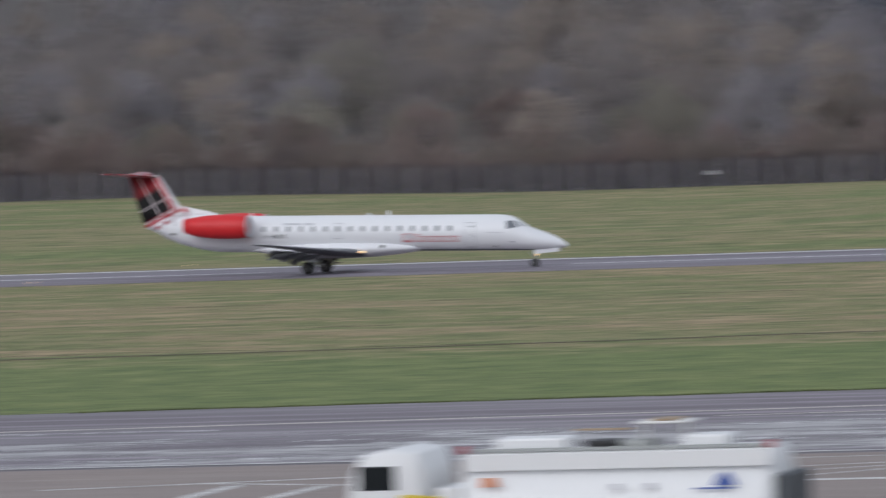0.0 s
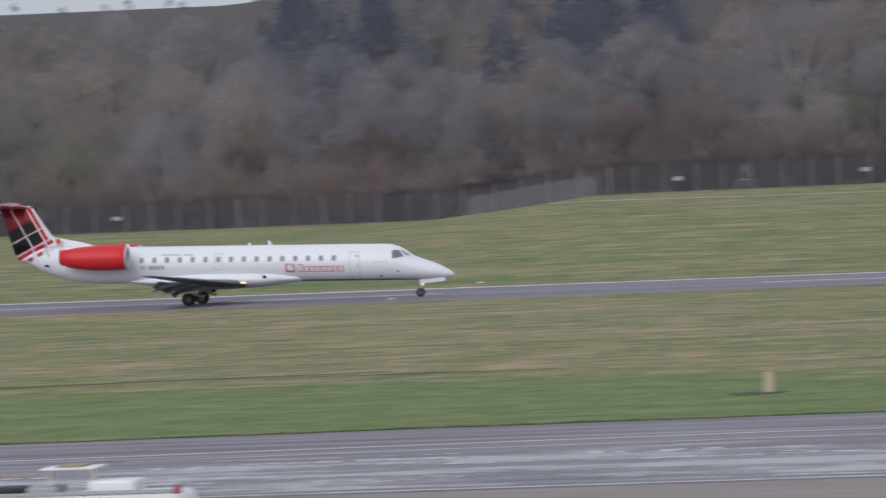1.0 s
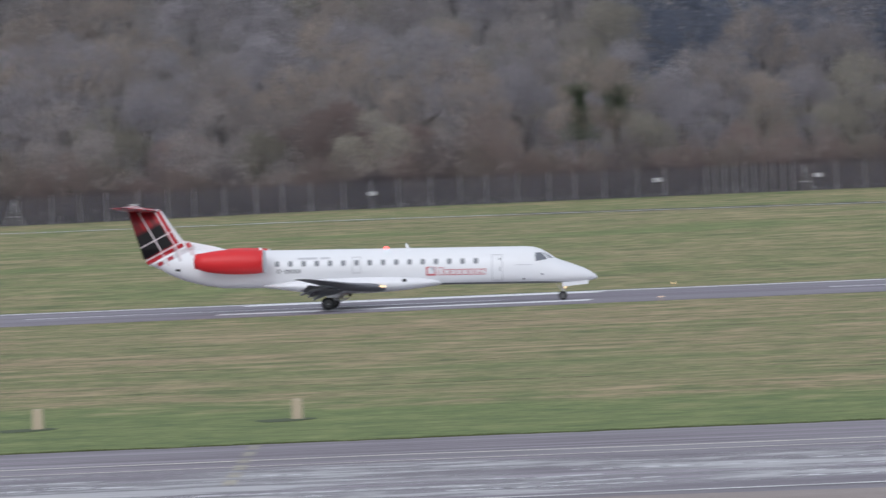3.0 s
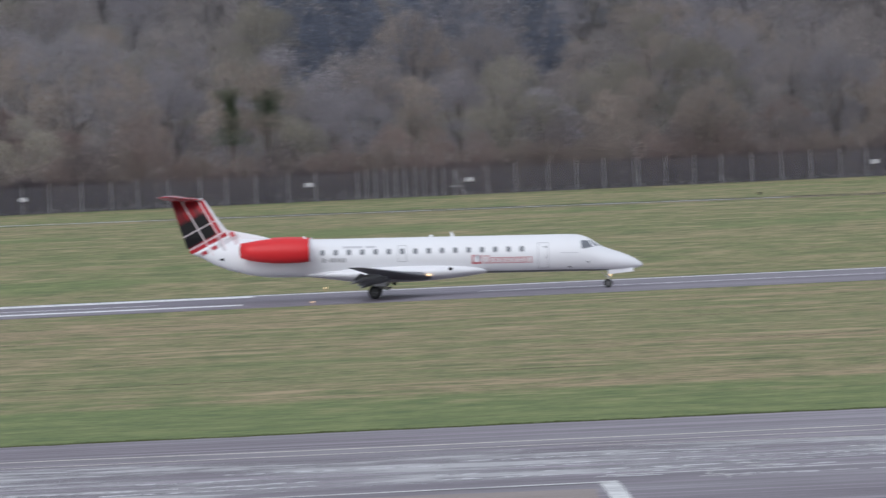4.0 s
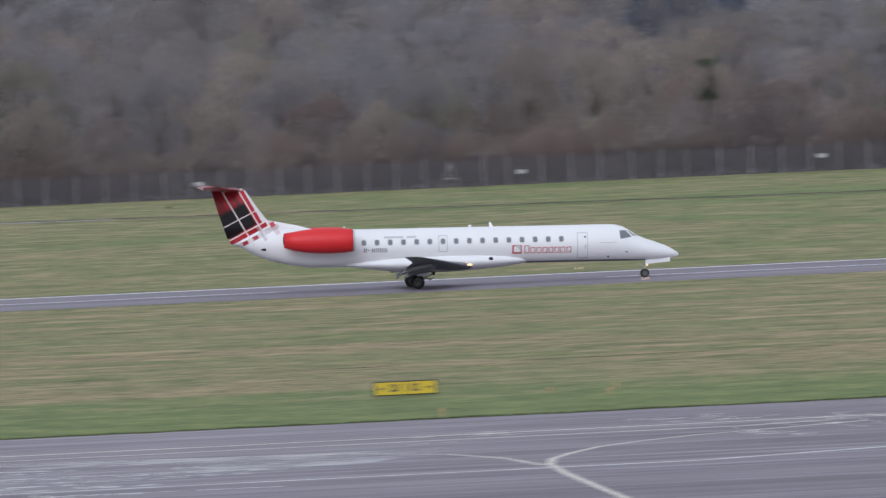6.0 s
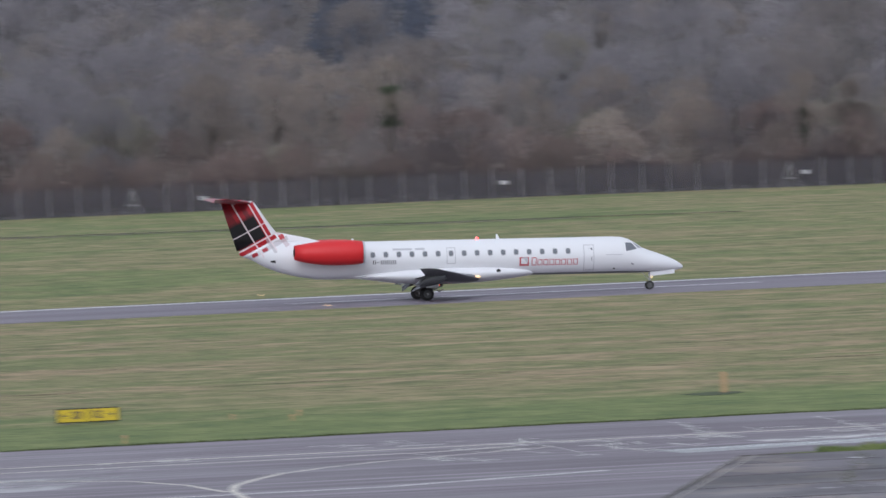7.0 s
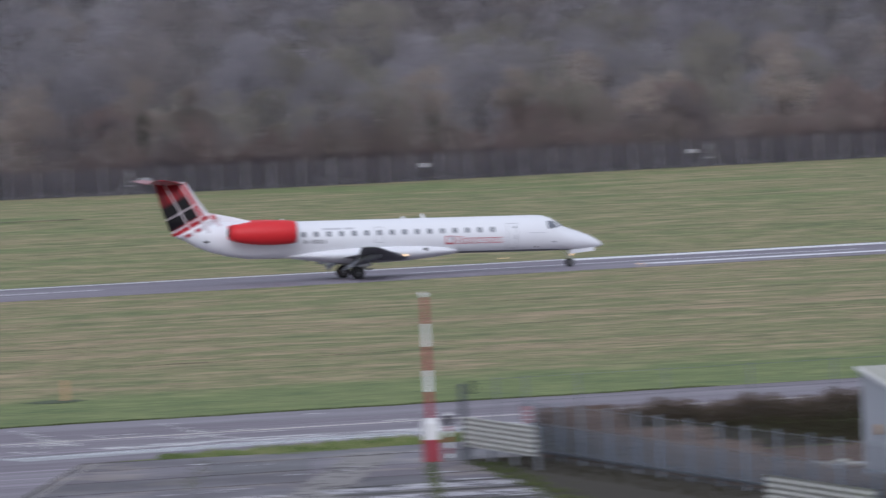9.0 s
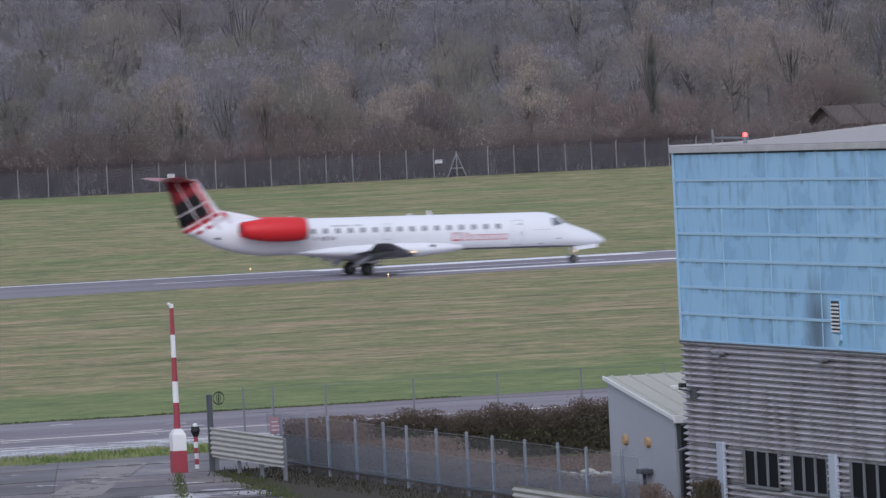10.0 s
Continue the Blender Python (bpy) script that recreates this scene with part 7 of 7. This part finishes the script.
def road_wheel(parent, x, y, r, w):
    bm = bmesh.new()
    prof = [(-w / 2, r * 0.6), (-w / 2, r * 0.92), (-w * 0.36, r), (w * 0.36, r), (w / 2, r * 0.92), (w / 2, r * 0.6)]
    loft(bm, [[(x + q * math.cos(2 * math.pi * i / 24), y + p, r + q * math.sin(2 * math.pi * i / 24)) for i in range(24)] for p, q in prof], False)
    wh = part("wheel", bm, TYRE, parent, "black truck tyre", True)
    bm = bmesh.new()
    loft(bm, [[(x + q * math.cos(2 * math.pi * i / 20), y + p, r + q * math.sin(2 * math.pi * i / 20)) for i in range(20)] for p, q in ((-w * 0.5, r * 0.6), (-w * 0.3, r * 0.5), (-w * 0.45, 0.05))], True)
    part("hub", bm, STEEL, wh, "", True)


def tanker():
    t = thing("fuel_tanker", (-34.42, -290, 0), "white airport fuel tanker lorry parked on the apron", "lorry")
    part("chassis", boxed(0.2, 8.7, 0.5, 2.0, 0.55, 0.95, 0.03), STEEL_DARK, t)
    # cab
    bm = bmesh.new()
    side = [(0.0, 0.75), (0.0, 1.9), (0.08, 2.45), (0.26, 3.35), (0.46, 3.66), (0.95, 3.76), (1.52, 3.70), (1.66, 3.3), (1.66, 0.75)]
    loft(bm, [[(x, y, z) for x, z in side] for y in (0.0, 2.5)])
    bmesh.ops.bevel(bm, geom=bm.edges[:], offset=0.07, segments=2, affect="EDGES", profile=0.5)
    cab = part("cab", bm, TRUCK_WHITE, t, "white flat-fronted cab", True)
    part("side_window", boxed(0.36, 1.10, -0.02, 0.02, 2.98, 3.44, 0.02), GLASS_DARK, cab, "dark cab side window")
    bm = bmesh.new()
    loft(bm, [[(0.06, y, 2.48), (0.03, y, 2.48), (0.30, y, 3.36), (0.33, y, 3.36)] for y in (0.18, 2.32)])
    part("windscreen", bm, GLASS_DARK, cab, "dark windscreen")
    part("mirror", boxed(0.02, 0.16, -0.24, -0.06, 2.30, 2.72, 0.03), BLACK, cab, "black door mirror")
    bm = bmesh.new()
    bm.faces.new([bm.verts.new(p) for p in ((0.8, -0.012, 2.50), (2.0, -0.012, 2.50), (2.0, -0.012, 2.84), (1.25, -0.012, 2.90))])
    part("yellow_flash", bm, TRUCK_YELLOW, cab, "yellow flash on the door")
    # tank
    bm = bmesh.new()
    prof = [(0.35, 1.05), (2.15, 1.05), (2.5, 1.7), (2.52, 2.6), (2.25, 3.3), (1.75, 3.66), (0.75, 3.66), (0.25, 3.3), (-0.02, 2.6), (0.0, 1.7)]
    loft(bm, [[(x, 1.25 + (y - 1.25) * k, 2.35 + (z - 2.35) * k) for y, z in prof] for x, k in ((2.35, 0.90), (2.42, 0.98), (2.6, 1.0), (8.2, 1.0), (8.38, 0.98), (8.45, 0.90))])
    tank = part("tank", bm, TRUCK_WHITE, t, "long white rounded tank", True)
    part("coaming", boxed(2.42, 8.38, 0.10, 0.14, 3.30, 3.62, 0.01), TRUCK_WHITE, tank, "white spill coaming along the tank top")
    for x in (2.30, 8.30):
        part("end_lamp", boxed(x, x + 0.16, 0.20, 0.34, 3.62, 3.78, 0.03), RED_POLE, tank, "small dull red end lamp")
    part("tank_rim", boxed(2.45, 8.35, 0.66, 0.72, 3.62, 3.69, 0.01), CLADDING, tank, "low rail along the tank top")
    part("rear_cabinet", boxed(8.45, 8.72, 0.15, 2.35, 0.9, 3.12, 0.04), STEEL_DARK, t, "dark rear pump cabinet")
    part("front_cabinet", boxed(1.86, 2.32, 0.15, 2.35, 0.9, 3.0, 0.03), TRUCK_WHITE, t)
    for x0, x1, z1, mtl, nm in ((2.9, 4.3, 3.88, TRUCK_WHITE, "roof_box"), (4.65, 5.2, 3.80, BLACK, "hatch"), (5.35, 5.95, 3.80, CLADDING, "roof_locker"), (6.55, 7.45, 3.88, TRUCK_WHITE, "vent_housing")):
        part(nm, boxed(x0, x1, 0.75, 1.75, 3.64, z1, 0.05), mtl, tank)
    bm = bmesh.new()
    box(bm, 5.65, 6.70, 0.7, 1.8, 4.10, 4.15, 0.02)
    for x in (5.75, 6.55):
        rod(bm, (x, 1.2, 3.7), (x, 1.2, 4.14), 0.05, None, 8)
    part("work_platform", bm, WHITE_POLE, tank, "pale raised work platform")
    part("platform_mat", boxed(5.95, 6.45, 0.75, 1.7, 4.152, 4.19, 0.01), RUSTY, tank, "rusty orange mat on the platform")
    part("orange_rail", boxed(4.5, 5.6, 0.70, 0.75, 4.00, 4.04, 0.008), RUSTY, tank, "rusty orange handrail")
    part("emblem", boxed(2.80, 3.10, -0.03, -0.012, 3.0, 3.18), EMBLEM_ORANGE, tank, "small orange emblem")
    bm = bmesh.new()
    bm.faces.new([bm.verts.new(p) for p in ((7.3, -0.03, 2.95), (7.75, -0.03, 2.95), (7.6, -0.03, 3.22), (7.42, -0.03, 3.14))])
    box(bm, 6.95, 7.7, -0.034, -0.02, 2.88, 2.915)
    part("blue_emblem", bm, EMBLEM_BLUE, tank, "small blue emblem")
    for x in (5.35, 6.0):
        part("lettering_bar", boxed(x, x + 0.16, -0.034, -0.02, 2.90, 3.02), LOGO_GREY, tank, "faint bar of lettering")
    for x in (1.0, 3.5, 7.2):
        for y in (0.18, 2.32):
            road_wheel(t, x, y, 0.5, 0.32)
    for x in (3.5, 7.2):
        bm = bmesh.new()
        loft(bm, [[(x + 0.66 * math.cos(math.pi * k / 12), y, 0.5 + 0.66 * math.sin(math.pi * k / 12)) for k in range(13)] + [(x + 0.60 * math.cos(math.pi * k / 12), y, 0.5 + 0.60 * math.sin(math.pi * k / 12)) for k in range(12, -1, -1)] for y in (-0.02, 0.45)])
        part("mudguard", bm, BLACK, t, "black mudguard")


tanker()


def service_van():
    t = thing("service_van", (-22.45, -291, 0), "white service van with a small red beacon on the apron", "van")
    bm = bmesh.new()
    side = [(0.0, 0.45), (0.0, 2.05), (0.34, 2.80), (0.52, 2.93), (1.30, 2.93), (1.48, 2.80), (1.8, 2.05), (1.8, 0.45)]
    loft(bm, [[(x, y, z) for x, z in side] for y in (0.0, 4.6)])
    bmesh.ops.bevel(bm, geom=bm.edges[:], offset=0.09, segments=2, affect="EDGES", profile=0.5)
    part("body", bm, TRUCK_WHITE, t, "", True)
    part("rear_window", boxed(0.34, 1.46, -0.02, 0.01, 2.05, 2.78, 0.02), GLASS_DARK, t)
    part("beacon", boxed(0.80, 1.02, 0.5, 0.7, 2.91, 3.04, 0.03), RED_POLE, t, "small red roof beacon")
    for x in (0.14, 1.66):
        for y in (0.8, 3.7):
            bm = bmesh.new()
            rod(bm, (x - 0.11, y, 0.36), (x + 0.11, y, 0.36), 0.36, None, 20)
            part("wheel", bm, TYRE, t)


service_van()


def far_roof_building():
    b = thing("far_farm_building", (241, 276, 3.1), "low dark building with a brown pitched roof behind the trees", "building")
    bm = bmesh.new()
    loft(bm, [[(x, 0, -0.5), (x, 10, -0.5), (x, 10, 3.4), (x, 5, 5.3), (x, 0, 3.4)] for x in (0, 30)])
    part("wall", bm, BROWN_ROOF, b, "dark brown boarded wall")
    bm = bmesh.new()
    loft(bm, [[(x, -0.6, 3.5), (x, 5, 5.5), (x, 10.6, 3.5), (x, 10.6, 3.35), (x, 5, 5.35), (x, -0.6, 3.35)] for x in (-0.6, 31)])
    part("roof", bm, BROWN_ROOF, b, "brown ribbed roof")
    for k in range(9):
        bm = bmesh.new()
        loft(bm, [[(-0.5 + 3.4 * k + d, y, z), (-0.5 + 3.4 * k + d + 0.25, y, z), (-0.5 + 3.4 * k + d + 0.25, y, z + 0.12), (-0.5 + 3.4 * k + d, y, z + 0.12)] for d, y, z in ((0, -0.6, 3.5), (0.0, 5, 5.5))])
        part("roof_rib", bm, BARN_RIB, b)


BARN_RIB = painted("dark_roof_rib", (0.06, 0.05, 0.045), 0.8, 0.3, 0.5)
BROWN_ROOF = painted("brown_roof_sheet", (0.10, 0.075, 0.065), 0.8, 0.4, 0.5)
far_roof_building()


# ---- a bird over the far grass ----
def build_bird():
    b = thing("bird", (0, 0, 0), "small dark bird flying low over the far grass", "bird")
    bm = bmesh.new()
    loft(bm, [ring_yz(x, 0, r, r, 10) for x, r in ((0.20, 0.012), (0.17, 0.03), (0.12, 0.045), (0.06, 0.055), (-0.06, 0.06), (-0.15, 0.03), (-0.30, 0.02))])
    part("body", bm, BIRD_DARK, b, "", True)
    wings = []
    for s in (-1, 1):
        bm = bmesh.new()
        loft(bm, [[(x + px, s * y, pz) for px, pz in aerofoil(c, 0.08, 5)] for x, y, c in ((0.08, 0.03, 0.15), (0.10, 0.18, 0.15), (0.02, 0.34, 0.10), (-0.06, 0.42, 0.03))])
        wings.append(part("wing", bm, BIRD_DARK, b, "", True))
    return b, wings


BIRD_DARK = mat("dark_plumage", (0.02, 0.018, 0.016), 0.7)
bird, bird_wings = build_bird()


def taxi(x):
    """The jet's pose with its nose at x, sitting slightly nose-down."""
    return pose(x, 0, -0.03, 0, 1.4, 0)


def flashes(lamp, times):
    """Rows for a beacon's hood, which swings once past -y at each of the times."""
    rows = [(0.0, pose(*lamp, 0, 0, -180))]
    for n, t in enumerate(times):
        for k in range(7):
            at = t + (k - 3) / 15
            if 0.0 < at <= 10.0:
                rows.append((at, pose(*lamp, 0, 0, 360 * n - 180 + 60 * k)))
    return rows if rows[-1][0] > 9.99 else rows + [(10.0, pose(*lamp, 0, 0, 360 * len(times) - 180))]


# where the nose is along the runway, second by second, as the jet slows
ROLL = [(0.0, -98.78), (0.5, -83.13), (1.0, -68.12), (1.5, -53.82), (2.0, -40.02), (2.5, -26.75), (3.0, -13.99), (3.5, -1.72), (4.0, 10.13), (4.5, 21.61), (5.0, 32.73), (5.5, 43.53), (6.0, 54.03), (6.5, 64.25), (7.0, 74.2), (7.5, 83.9), (8.0, 93.34), (8.5, 102.52), (9.0, 111.41), (9.5, 120.03), (10.0, 128.39)]


def nose_at(t):
    return float(np.interp(t, [a for a, _ in ROLL], [b for _, b in ROLL]))


def wheel_turn(at, radius, t):
    """A wheel on its axle after rolling to where the jet is at t; its eight bolts look alike every 45 degrees."""
    return pose(*at, 0, math.degrees((nose_at(t) - ROLL[0][1]) / radius) % 45, 0)


def motions():
    walk(belly_hood, flashes(BELLY_LAMP, (0.5, 1.8, 3.15, 4.5, 5.85, 7.15, 8.55, 10.0)))
    walk(crown_hood, flashes(CROWN_LAMP, (0.32, 1.62, 2.97, 4.3, 5.65, 6.98, 8.37, 9.7)))
    walk(bird, [(0.0, pose(9.8, 148, 4.6)), (2.5, pose(18.5, 149, 4.0)), (5.0, pose(27.3, 150, 3.55, 0, 0, 3)), (5.4, pose(28.75, 150, 3.72)), (7.5, pose(36.2, 151, 4.4)), (10.0, pose(45.0, 153, 5.4))])
    for s, wing in zip((-1, 1), bird_wings):
        walk(wing, [(0.2 * k, pose(0, 0, 0, s * (-28, 40)[k % 2], 0, 0)) for k in range(51)])
    for wheel, at, radius in JET_WHEELS:
        walk(wheel, [(k / FPS, wheel_turn(at, radius, k / FPS)) for k in range(10 * FPS + 1)])
    walk(aircraft, [(t, taxi(x)) for t, x in ROLL])


motions()
